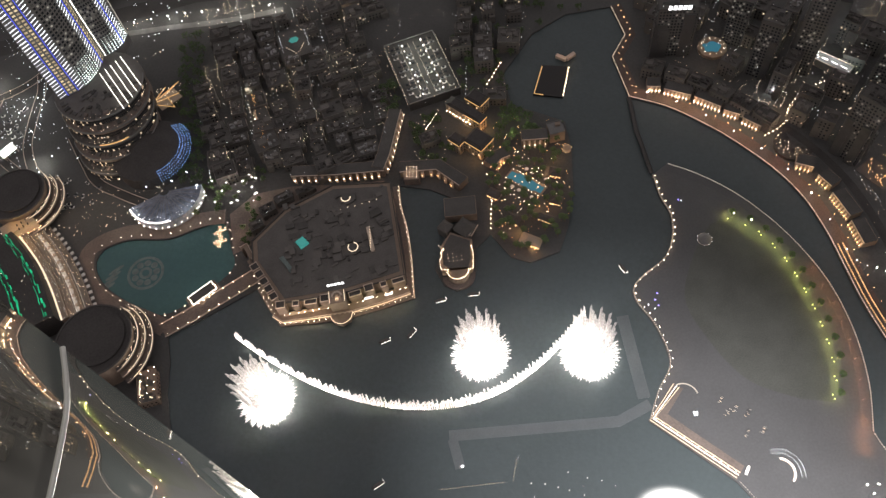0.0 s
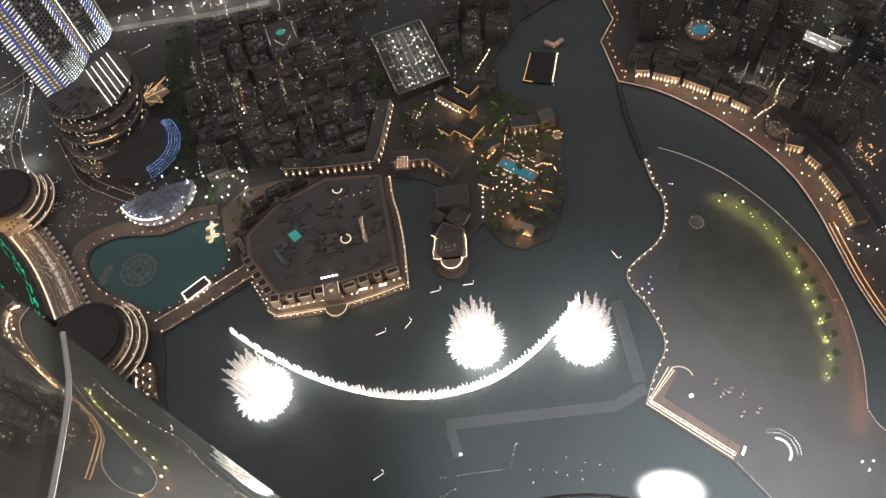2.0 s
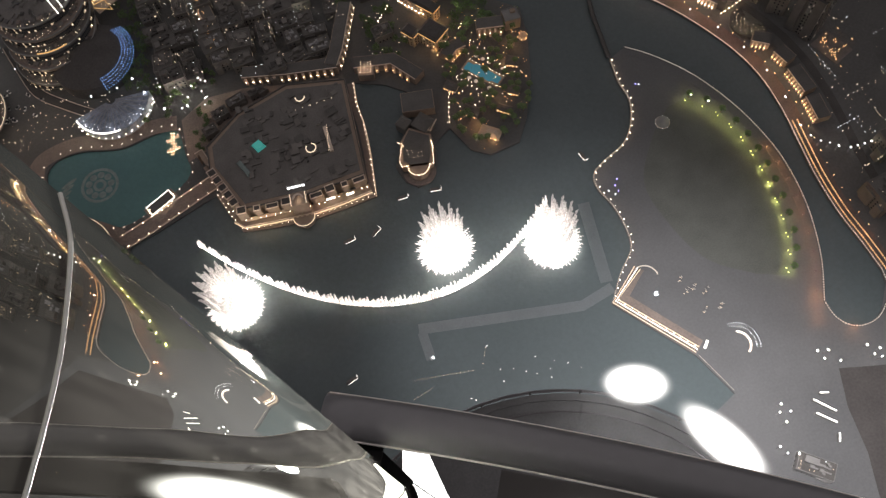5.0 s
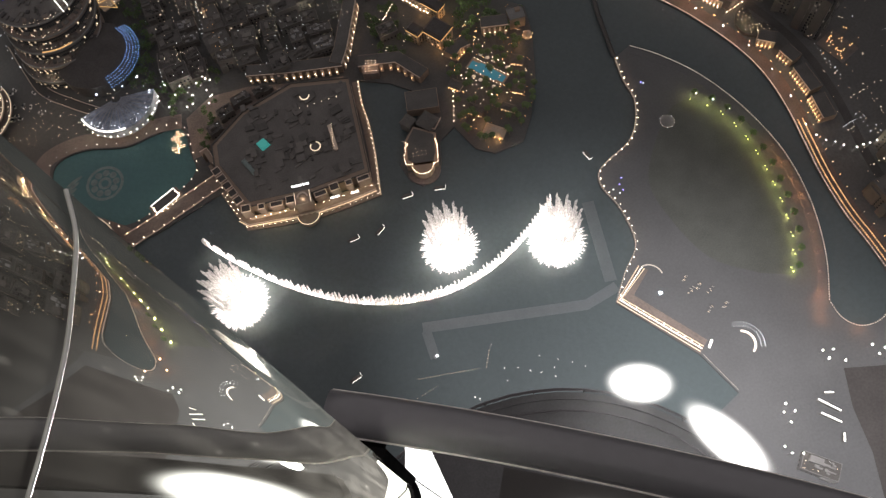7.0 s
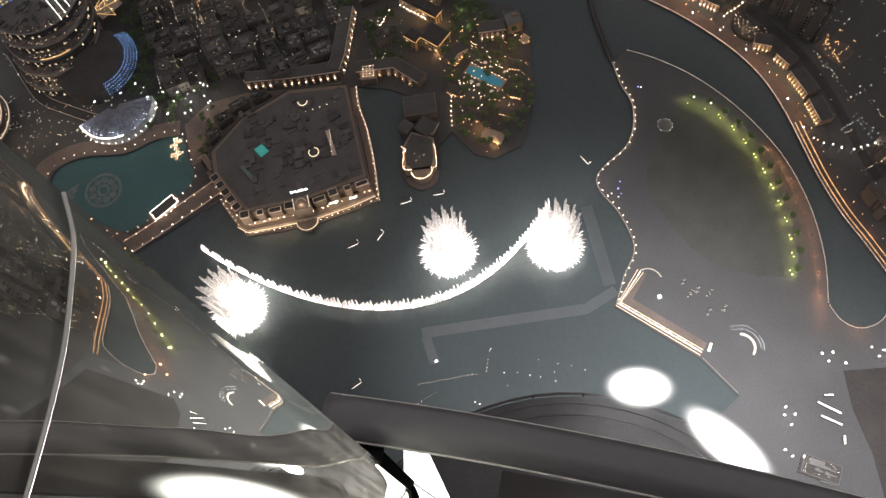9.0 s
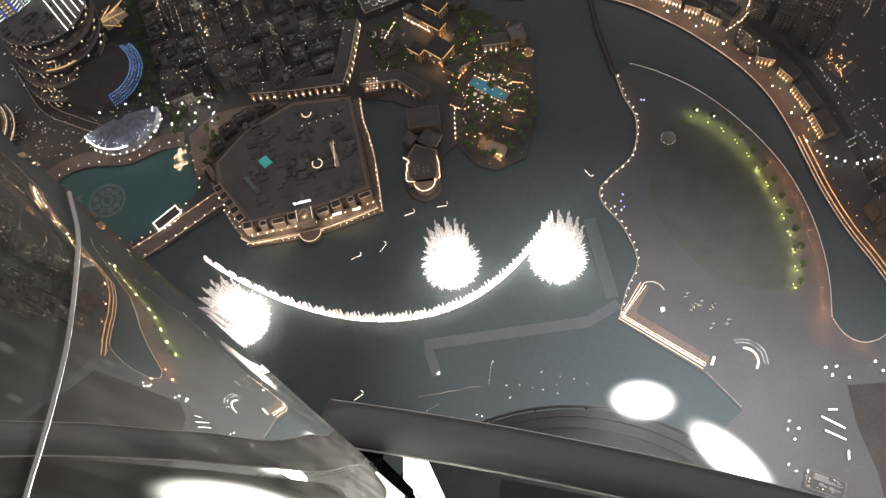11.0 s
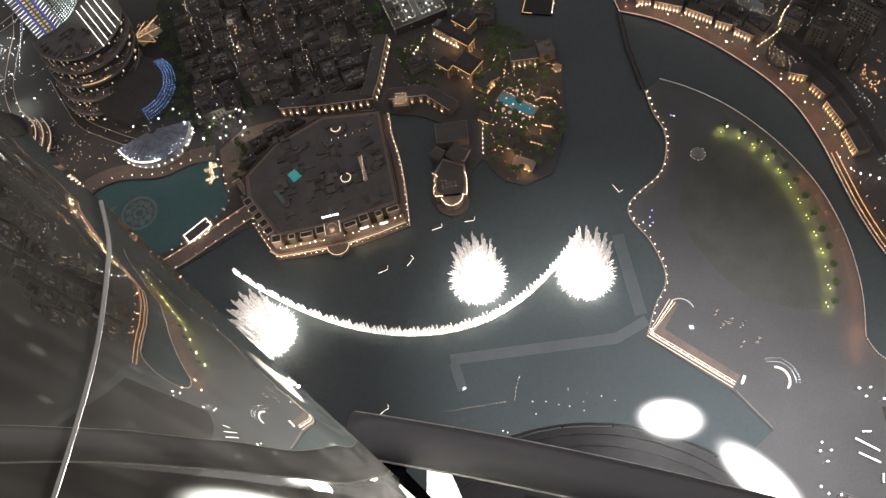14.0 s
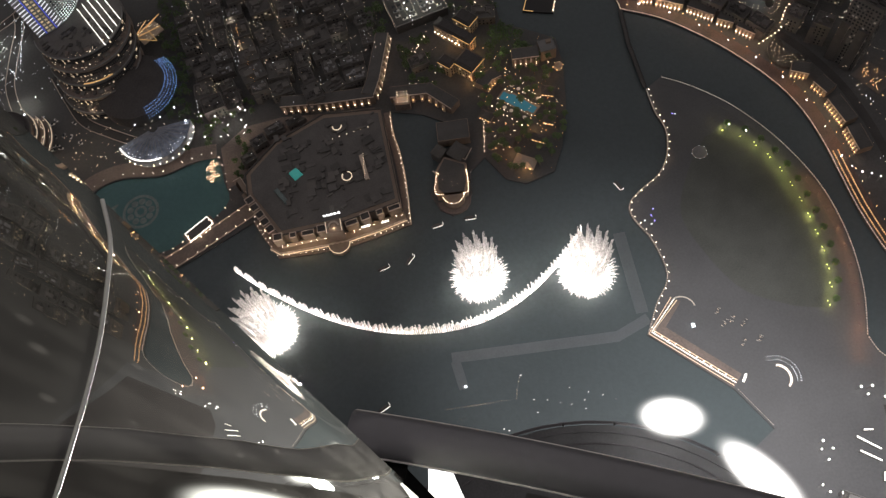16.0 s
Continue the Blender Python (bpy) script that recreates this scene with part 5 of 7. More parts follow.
row_of(broad_tree(9, 4.2, 7, "dark leafy street tree", "street trees"), [(x + rnd.uniform(-4, 4), y + rnd.uniform(-4, 4), rnd.uniform(0, 6)) for x in (-212, -202, -194) for y in range(432, 610, 9)], 0.0)


rnd = random.Random(52)
GARDEN = [(-8, 404), (20, 398), (26, 420), (22, 452), (-2, 462), (-10, 440)]
row_of(broad_tree(7, 3.4, 13, "dark leafy tree in the hotel forecourt", "forecourt trees"), [q for q in [(rnd.uniform(-10, 26), rnd.uniform(398, 462), rnd.uniform(0, 6)) for _ in range(44)] if inside(q[:2], GARDEN)], 0.0)
row_of(broad_tree(9, 4.0, 14, "green leafy tree lit by garden lamps", "forecourt trees"), [(rnd.uniform(64, 98), rnd.uniform(412, 446), rnd.uniform(0, 6)) for _ in range(18)], 0.0)
for x, y in ((72, 434), (75, 414), (88, 426)):
    glow("garden_glow", (x, y, 10), 700, (0.85, 0.95, 0.5), 0.5)
for x, y in ((4, 420), (12, 440)):
    glow("garden_glow", (x, y, 9), 300, (1.0, 0.72, 0.42), 0.5)
block("house", "low sand-coloured hotel service house among trees", "house", "hotel houses", 6, 428, 16, 12, 7, 0.2, rnd, lamps=2)
block("house", "low sand-coloured hotel service house among trees", "house", "hotel houses", 70, 462, 20, 14, 8, -0.2, rnd, lamps=2)

row_of(broad_tree(10, 4.6, 16, "large dark tree beside the parking deck", "deck trees"), [(rnd.uniform(-30, -16), rnd.uniform(466, 500), rnd.uniform(0, 6)) for _ in range(14)] + [(rnd.uniform(44, 60), rnd.uniform(470, 540), rnd.uniform(0, 6)) for _ in range(16)], 0.0)

# ---- car park deck with lamp rows ----
cp = thing("parking_deck", "open parking deck with rows of white lamps", "building", at=(11, 508, 0), rot=0.18)
part("deck", made(box, 0, 0, 0, 48, 76, 9), ASPHALT, cp)
part("parapet", made(parapet, 48, 76, 9, 1.0, 0.4), CONCRETE, cp)
for c in (-1, 1):
    for k in range(9):
        part("post", made(box, c * 9.3, -35 + 7.8 * k, 9, 0.25, 0.25, 4.0), STEEL, cp)
        part("lamp", made(bulb, c * 9.3, -35 + 7.8 * k, 13.4, 0.7), WHITE, cp)
    for k in range(22):
        part("lamp", made(bulb, c * 24.6, -36 + 3.4 * k, 8.5, 0.42), SPECK, cp)
rnd = random.Random(19)
for lane, shade in ((-18.5, PLANT), (-13.4, CANVAS), (-5.2, PLANT), (5.2, ASPHALT), (13.4, PLANT), (18.5, CANVAS)):
    part("bay_line", made(box, lane + (2.6 if lane < 0 else -2.6), 0, 9.01, 0.2, 66, 0.03), STONE_PALE, cp)

def parked_car(paint, label):
    """A saloon car: low body, cabin and four wheels."""
    c = thing("parked_car", label, "car", "parked cars")
    part("body", made(box, 0, 0, 0.3, 4.3, 1.8, 0.6, 0, 0.96), paint, c)
    part("cabin", made(box, -0.2, 0, 0.9, 2.4, 1.6, 0.55, 0, 0.82), WINDOW_COOL, c)
    return c


DECK_SPOTS = [(lane, -33 + 5.6 * k + 0.2 * i) for i, lane in enumerate((-18.5, -13.4, -5.2, 5.2, 13.4, 18.5)) for k in range(12) if (k * 7 + i * 5) % 4]
for n, (paint, words) in enumerate(((CANVAS, "white car parked on the lamp-lit deck"), (PLANT, "silver car parked on the lamp-lit deck"), (ASPHALT, "dark car parked on the lamp-lit deck"))):
    row_of(parked_car(paint, words), [(11 + x * math.cos(0.18) - y * math.sin(0.18), 508 + x * math.sin(0.18) + y * math.cos(0.18), 0.18) for x, y in DECK_SPOTS[n::3]], 9.0)

# boat quay outlined in light, north of the hotel
q = thing("boat_quay", "boat basin outlined in amber light, filled by a black slab", "quay")
# Black slab stands for the dark water inside the outlined basin.
part("deck", made(slab, [(104, 459.5), (129, 450), (143, 483), (119, 491)], -1.6, 0.5), BLACK, q)
part("light_strip", made(ribbon, [(118.6, 489), (105, 460), (112.5, 456.5)], 0.7, 0.5, 0.5), STRIP_GOLD, q)
part("light_strip", made(ribbon, [(141.6, 483), (129, 451.5)], 0.7, 0.5, 0.5), STRIP, q)
part("kiosk", made(box, 137.5, 494.5, 0.0, 10, 3.5, 3, -0.75), STONE_PALE, q)
part("kiosk", made(box, 146, 494, 0.0, 10, 3.5, 3, 0.5), STONE_PALE, q)
glow("kiosk_glow", (141, 490, 5), 500, (1.0, 0.6, 0.28), 0.4)
for k in range(8):
    part("lamp", made(bulb, 141.5 - k * 1.7, 481 - k * 4.2, 1.6, 0.5), WARM, q)


# ---- hotel tower with light stripes ----
def hotel_tower():
    t = thing("hotel_tower", "tall hotel tower striped with white and blue light fins", "tower", at=(-288, 560, 0), rot=math.atan2(66, 62))
    zb, zt, wid = 42, 292, 88.0

    def front(u):
        """Bowed front line; u from 0 to 1 across."""
        x = (u - 0.5) * wid
        return x, -15 - 9 * math.sin(math.pi * min(1, u / 0.62)) if u < 0.62 else -15 - 6 * math.sin(math.pi * (u - 0.62) / 0.38) + 3
    outline = [front(i / 40) for i in range(41)] + [(wid / 2 - 6, 2), (wid / 2 - 26, 10), (-wid / 2 + 34, 8), (-wid / 2 + 10, -6)]
    part("wall", made(slab, outline, zb - 10, zt), CONCRETE, t)
    part("roof", made(slab, [(x * 0.96, y * 0.94) for x, y in outline], zt + 0.004, zt + 1), ROOF, t)
    storeys = int((zt - zb) / 3.6)

    def strip(u0, u1, kind, mat, name, label=""):
        bm = bmesh.new()
        for f in range(storeys):
            z = zb + f * 3.6
            if kind == "fin":
                (ax, ay), (bx, by) = front(u0), front(u1)
                vs = [(ax, ay - 0.5, z + 0.3), (bx, by - 0.9, z + 2.3), (bx, by - 0.9, z + 3.2), (ax, ay - 0.5, z + 1.2)]
                bm.faces.new([bm.verts.new(v) for v in vs])
            else:
                n = 2 if kind == "pair" else 6
                for k in range(n):
                    a, b = u0 + (u1 - u0) * (k + 0.18) / n, u0 + (u1 - u0) * (k + 0.82) / n
                    (ax, ay), (bx, by) = front(a), front(b)
                    bm.faces.new([bm.verts.new(v) for v in ((ax, ay - 0.15, z + 0.7), (bx, by - 0.15, z + 0.7), (bx, by - 0.15, z + 2.6), (ax, ay - 0.15, z + 2.6))])
        tagged(part(name, bm, mat, t, label), kind="stuff")

    def line(u, mat, name="light_strip"):
        x, y = front(u)
        part(name, made(box, x, y - 0.4, zb, 0.5, 0.6, zt - zb), mat, t)
    strip(0.005, 0.07, "fin", LED_WHITE, "light_fin", "white slanted light fins")
    line(0.08, STRIP_BLUE)
    strip(0.09, 0.17, "pair", WINDOW_LIT, "window", "warm lit room windows")
    line(0.18, STRIP_BLUE)
    strip(0.19, 0.25, "fin", LED_WHITE, "light_fin")
    strip(0.27, 0.50, "grid", WINDOW_COOL, "window")
    strip(0.51, 0.56, "fin", LED_WHITE, "light_fin")
    line(0.57, STRIP_BLUE)
    strip(0.58, 0.64, "pair", WINDOW_LIT, "window")
    line(0.655, STRIP_WHITE)
    strip(0.67, 0.82, "grid", WINDOW_COOL, "window")
    strip(0.83, 0.87, "fin", LED_WHITE, "light_fin")
    line(0.88, STRIP_BLUE)
    strip(0.89, 0.95, "fin", LED_WHITE, "light_fin")
    line(0.99, STRIP_PALE)
    for u0, u1, rows in ((0.26, 0.5, 10), (0.68, 0.98, 8)):
        bm = bmesh.new()
        for f in range(rows):
            for k in range(9):
                u = u0 + (u1 - u0) * (k + 0.5) / 9
                x, y = front(u)
                bulb(bm, x, y - 0.8, zb + 1.5 + f * 2.4, 0.95 * (1 - f / rows * 0.6))
        tagged(part("crown_light", bm, LED_CROWN, t), kind="stuff")


WINDOW_LIT = lamp_material("lit_room_windows", (1.0, 0.82, 0.50), 0.55, sampled=False, vary=0.6)
hotel_tower()


def podium():
    p = thing("hotel_podium", "stepped round hotel podium with dim warm terraces", "building")
    for k, (cx, cy, r, z0, z1) in enumerate(((-266, 488, 38, 0, 9), (-267, 497, 38, 9, 18), (-268, 507, 39, 18, 26), (-270, 517, 40, 26, 34), (-273, 526, 40, 34, 41))):
        part("tier", made(drum, cx, cy, z0, r, z1 - z0 - 0.02, n=48), (HOUSE_WALL, PAVING)[k % 2], p)
        part("tier_edge", made(sector, cx, cy, z1 - 0.02, r - 0.5, r + 0.3, 1.0, 3.4, 6.4, 40), CONCRETE, p)
        part("tier_glass", made(sector, cx, cy, z0 + 3, r, r + 0.3, 3.0, 3.5, 6.3, 40), ROOF_BLACK, p)
        bm = bmesh.new()
        for row in range(2):
            for q in range(64):
                a = 3.45 + q * 0.0445
                z = z0 + 1.2 + row * 3.4
                pts = [(cx + (r + 0.36) * math.cos(e), cy + (r + 0.36) * math.sin(e), zz) for e, zz in ((a, z), (a + 0.03, z), (a + 0.03, z + 2.0), (a, z + 2.0))]
                bm.faces.new([bm.verts.new(v) for v in pts])
        tagged(part("window", bm, WINDOW, p), kind="stuff")
        rr = random.Random(k)
        bm = bmesh.new()
        for q in range(34):
            a, e = rr.gauss(4.9, 0.45), rr.uniform(0.8, 5.5)
            bulb(bm, cx + (r - e) * math.cos(a), cy + (r - e) * math.sin(a), z1 + 0.9, rr.uniform(0.12, 0.34))
        tagged(part("terrace_lights", bm, SPECK, p), kind="stuff")
        for q in range(16):
            part("terrace_bay", made(box, cx + (r - 5.5) * math.cos(3.6 + 0.17 * q), cy + (r - 5.5) * math.sin(3.6 + 0.17 * q), z1, 3.6, rr.uniform(2, 5), rr.uniform(0.6, 2.2), 3.6 + 0.17 * q), (ROOF, HOUSE_WALL, PAVING)[q % 3], p)
        for q in range(12):
            a = rr.uniform(3.8, 6.2)
            part("lamp", made(bulb, cx + (r + 1.0) * math.cos(a), cy + (r + 1.0) * math.sin(a), z0 + 3, 0.24), SPECK if q % 4 else WARM, p)
    part("light_band", made(sector, -268, 507, 26.0, 36.8, 38.4, 0.6, 4.5, 5.2, 20), STRIP_GOLD, p, "gold glowing terrace band")
    rr = random.Random(44)
    for q in range(40):
        a, e = rr.uniform(3.6, 6.3), rr.uniform(8, 37)
        part("roof_block", made(box, -273 + e * math.cos(a), 526 + e * math.sin(a), 41, rr.uniform(1.5, 6), rr.uniform(1, 4), rr.uniform(0.4, 1.6), a), (ROOF, HOUSE_WALL, ROOF_BLACK)[q % 3], p)
    for k in range(5):
        u = k / 4
        a, c = Vector((-272 + 18 * u, 538 + 16 * u)), Vector((-248 + 14 * u, 491 + 24 * u))
        part("light_beam", made(ribbon, [a[:], c[:]], 0.6, 43.2, 0.4), STRIP_WHITE, p, "straight white light line")
    part("canopy_lamp", made(bulb, -238, 508, 30, 2.0), WHITE, p)
    part("star_canopy", made(box, -222, 522, 13, 22, 16, 0.8, 0.6), BOAT_WOOD, p)
    for x, y in ((-212, 540), (-215, 510), (-211, 526), (-224, 536)):
        part("light_strip", made(ribbon, [(-236, 518), (x, y)], 0.45, 14.0, 0.4), STRIP_GOLD, p)
    part("light_strip", made(ribbon, [(-215, 510), (-224, 527), (-212, 540)], 0.45, 14.0, 0.4), STRIP_GOLD, p)
    rr = random.Random(12)
    bm = bmesh.new()
    for q in range(60):
        bulb(bm, -221 + rr.uniform(-11, 11), 523 + rr.uniform(-9, 13), 14.4, 0.28)
    tagged(part("canopy_dots", bm, SPECK, p), kind="stuff")


podium()


# ---- round hall with blue lights ----
def round_hall():
    h = thing("round_hall", "dark round hall with blue dotted lights and glass front", "building")
    part("wall", made(drum, -238, 466, 0, 33, 14, n=56), ROOF_BLACK, h)
    for k in range(5):
        part("roof_step", made(drum, -238, 466, 14 + k * 1.2, 33 - k * 4.5, 1.2, 28.5 - k * 4.5, n=56), ROOF_BLACK, h)
    bm = bmesh.new()
    for i in range(34):
        for j in range(5):
            a = -1.25 + i / 33 * 2.0
            bulb(bm, -238 + (29 + j * 2.0) * math.cos(a), 466 + (29 + j * 2.0) * math.sin(a), 17 - j * 1.2, 0.5)
    tagged(part("light_dots", bm, LED_BLUE, h), kind="stuff")
    part("glass_front", made(sector, -225, 421, 0, 4, 32, 10, 3.5, 6.3, 40), GLASS_ROOF, h, "pale lit glass fan roof")
    part("light_strip", made(sector, -225, 421, 10, 31.2, 32.2, 0.5, 3.55, 4.9, 40), STRIP_WHITE, h)
    rr = random.Random(6)
    bm = bmesh.new()
    for k in range(54):
        a, q = rr.uniform(3.55, 6.25), 32 - abs(rr.gauss(0, 3))
        bulb(bm, -225 + q * math.cos(a), 421 + q * math.sin(a), 10.6, rr.uniform(0.2, 0.42))
    tagged(part("roof_lights", bm, SPECK_COOL, h), kind="stuff")
    for k in range(16):
        a = 3.6 + k * 0.17
        part("rib", made(ribbon, [(-225 + 5 * math.cos(a), 421 + 5 * math.sin(a)), (-225 + 31 * math.cos(a), 421 + 31 * math.sin(a))], 0.35, 10, 0.4), PLANT, h)
        part("lamp", made(bulb, -225 + 33.5 * math.cos(a), 421 + 33.5 * math.sin(a), 5, 0.6), WHITE if k % 2 else WARM, h)
    for x, y in ((-218, 430), (-205, 436), (-240, 428), (-196, 420)):
        part("lamp", made(bulb, x, y, 11.5, 0.9), COOL, h)


GLASS_ROOF = material("pale_glass_roof", (0.15, 0.17, 0.21), 0.3, vary=0.75, scale=0.22, fine=5)
round_hall()


# ---- mall: round roofs, curved lit terraces, green edge lights ----
MALL_LINE = [(-304, 313), (-316, 345), (-329, 372), (-347, 400)]


def mall_drum(x, y, r, h, label, turn=0.0):
    d = thing("mall_rotunda", label, "building", "mall rotundas", at=(x, y, 0), rot=turn)
    part("wall", made(drum, 0, 0, 0, r, h, n=56), STONE, d)
    part("roof", made(drum, 0, 0, h + 0.004, r - 0.6, 0.4, n=56), ROOF_BLACK, d)
    part("roof_step", made(drum, 2, 1, h + 0.41, r * 0.78, 1.6, n=48), ROOF_BLACK, d)
    part("roof_edge", made(sector, 0, 0, h, r - 0.5, r + 0.6, 1.0, 0, 2 * math.pi, 56), ROOF, d)
    for k in range(3):
        out = r + 3.4 + 3.6 * k
        z = h - 5 - 5 * k
        part("ledge", made(sector, 0, 0, z - 1.2, r - 1, out, 1.2, -1.0, 1.0, 36), (ROOF, STONE, PAVING)[k], d)
        part("ledge_rail", made(sector, 0, 0, z, out - 0.35, out, 1.0, -1.0, 1.0, 36), STONE_PALE, d)
        part("light_band", made(sector, 0, 0, z + 1.0, out - 0.5, out - 0.1, 0.25, -0.85, 0.9, 36), STRIP, d)
        rr = random.Random(k + int(r))
        bm = bmesh.new()
        for q in range(26):
            a = rr.uniform(-0.95, 0.95)
            bulb(bm, (out - rr.uniform(1, 3)) * math.cos(a), (out - rr.uniform(1, 3)) * math.sin(a), z + 0.9, 0.3)
        tagged(part("table_lamps", bm, SPECK, d), kind="stuff")
    return d


mall_drum(-271, 284, 29, 25, "round mall hall with a black roof and lit side terraces")
mall_drum(-348, 436, 25, 25, "round mall hall with a black roof and curved light lines", -0.25)


def parasol(canvas, label):
    """A square market parasol: pole, base and a low pyramid of cloth."""
    p = thing("parasol", label, "parasol", "mall parasols")
    part("base", made(box, 0, 0, 0, 0.8, 0.8, 0.12), STEEL, p)
    part("pole", made(drum, 0, 0, 0.12, 0.06, 2.3, n=6), STEEL, p)
    part("canopy", made(box, 0, 0, 2.3, 3.2, 3.2, 0.75, 0.0, 0.12), canvas, p)
    return p


def mall_front():
    m = thing("mall_building", "curved mall building with bright terraces and green roof lines", "building")
    line = smooth(MALL_LINE, 4)
    for k, (off, w, h, mat) in enumerate(((0.0, 1.5, 13.0, STRIP), (-5.2, 0.3, 10.0, STRIP), (-11.0, 0.9, 7.0, STRIP_WHITE), (-17.0, 0.3, 4.0, STRIP_PALE))):
        part("terrace", made(ribbon, line, 6.0, 0, h, off - 3.0), (STONE, PAVING)[k % 2], m)
        part("light_line", made(ribbon, line, w, h, 0.35, off - 0.4), mat, m)
        part("balustrade", made(ribbon, line, 0.25, h, 1.1, off - 5.8), STONE_PALE, m)
        rr = random.Random(40 + k)
        bm = bmesh.new()
        for x, y, a in even(shifted(line, off - 3.0), 1.5, 0.5):
            s = rr.uniform(-2.4, 2.4)
            bulb(bm, x - math.sin(a) * s, y + math.cos(a) * s, h + 1.0, rr.uniform(0.16, 0.36))
        tagged(part("table_lamps", bm, SPECK if k else SPECK_BRIGHT, m), kind="stuff")
    for k, (x, y, a) in enumerate(even(shifted(line, -12.6), 3.1, 1.5)):
        part("awning", made(box, x, y, 7.9 + 0.2 * (k % 2), 2.5, 3.6, 0.4, a + (0.35 if k % 2 else -0.1), 0.8), CANVAS if k % 3 else STONE_PALE, m)
    part("roof", made(ribbon, line, 90, 0, 23.5, 46), ROOF_BLACK, m)
    for off, w in ((5.5, 1.2), (8.0, 0.6), (24.0, 1.3), (27.5, 0.8)):
        rr = random.Random(int(off))
        bm = bmesh.new()
        for i in range(1, len(line) - 1, 1):
            if rr.random() < 0.9:
                ribbon(bm, line[i:i + 2], w * rr.uniform(0.3, 1.2), 23.6, 0.5, off + rr.uniform(-0.7, 0.7))
        tagged(part("green_light_line", bm, STRIP_GREEN, m, "green glowing roof line"), kind="stuff")
    part("gatehouse", made(box, -346, 408, 0, 27, 13, 20, 0.5), STONE_PALE, m)
    part("gate_roof", made(box, -346, 408, 20.004, 26, 12, 0.4, 0.5), BOAT_WOOD, m)
    for k in range(3):
        for q in range(2):
            part("gate_slot", made(box, -345.5 + 3.4 * k + 2.4 * q, 406.6 + 1.9 * k - 4.2 * q, 20.41, 1.1, 2.6, 0.3, 0.5), ROOF_BLACK, m)
    for k in range(5):
        part("lamp", made(bulb, -350 + k * 5, 398.5 + k * 2.3, 12, 0.7), AMBER, m)


mall_front()
MALL_WALK = shifted(smooth(MALL_LINE, 4), -24.5)
for canvas, start, words in ((CANVAS, 1.0, "white square parasol on the mall walk"), (ROOF, 3.6, "dark square parasol on the mall walk")):
    row_of(parasol(canvas, words), even(MALL_WALK, 6.4, start), 0.0)
wing = thing("mall_wing", "wide black mall roof with plant rows and few lamps", "building")
part("wall", made(slab, [(-302, 262), (-262, 240), (-250, 150), (-250, 20), (-620, 20), (-620, 340), (-318, 300)], 0, 19), STONE, wing)
part("roof", made(slab, [(-304, 261), (-264, 239), (-252, 150), (-252, 22), (-618, 22), (-618, 338), (-319, 298)], 19.004, 19.4), ROOF_BLACK, wing)
rnd = random.Random(91)
for k in range(60):
    part("roof_plant", made(box, rnd.uniform(-480, -262), rnd.uniform(40, 225), 19.4, rnd.uniform(3, 16), rnd.uniform(2, 9), rnd.uniform(1, 3.5), 0.2), (ROOF_BLACK, ROOF, PLANT)[k % 3 if k % 6 else 1], wing)
for k in range(16):
    part("lamp", made(bulb, rnd.uniform(-420, -262), rnd.uniform(60, 225), 22, 0.5), SPECK_COOL if k % 3 else SPECK, wing)
block("mall_annex", "low waterfront restaurant block with warm light frames", "building", "", -236, 246, 14, 26, 9, 0.1, random.Random(8), wall=STONE, lamps=4)
cafe = thing("cafe_terrace", "waterfront cafe terrace outlined with warm light", "terrace")
part("deck", made(box, -234, 248, 9.2, 12, 22, 0.3, 0.1), PAVING, cafe)
part("light_strip", made(ribbon, [(-241, 262), (-241, 240), (-231, 236)], 1.0, 9.5, 0.4), STRIP, cafe)
for k in range(12):
    part("lamp", made(bulb, -240 + (k % 3) * 5, 238 + k * 2, 10.4, 0.5), WARM, cafe)
row_of(street_lamp(WHITE, 8.0, 0.62, "bright white square lamp on a tall post", "square lamps"),
       [(x, y, 0) for x, y in ((-182, 402), (-176, 412), (-190, 410), (-168, 398), (-162, 408), (-172, 420), (-184, 424), (-158, 418), (-150, 410), (-196, 400), (-165, 428), (-152, 424))], 0.0)


rnd = random.Random(88)
row_of(street_lamp(WHITE, 5.0, 0.58, "small white lamp on a slim square post", "square lamps"),
       [(rnd.uniform(-212, -140), rnd.uniform(396, 436), 0) for _ in range(12)], 0.0)
row_of(broad_tree(6, 2.8, 9, "dark leafy square tree among the lamps", "square trees"), [(rnd.uniform(-205, -140), rnd.uniform(396, 432), rnd.uniform(0, 6)) for _ in range(26)], 0.0)


# ---- far speckle of city lights ----
def speckle(poly, count, seed, mat, label, z=(2, 16), r=(0.25, 0.55)):
    rnd = random.Random(seed)
    xs, ys = [p[0] for p in poly], [p[1] for p in poly]
    bm = bmesh.new()
    k = 0
    while k < count:
        x, y = rnd.uniform(min(xs), max(xs)), rnd.uniform(min(ys), max(ys))
        if inside((x, y), poly) and not inside((x, y), LAKE):
            bulb(bm, x, y, rnd.uniform(*z), rnd.uniform(*r))
            k += 1
    tagged(part("city_lights", bm, mat), label, "lights", kind="stuff")


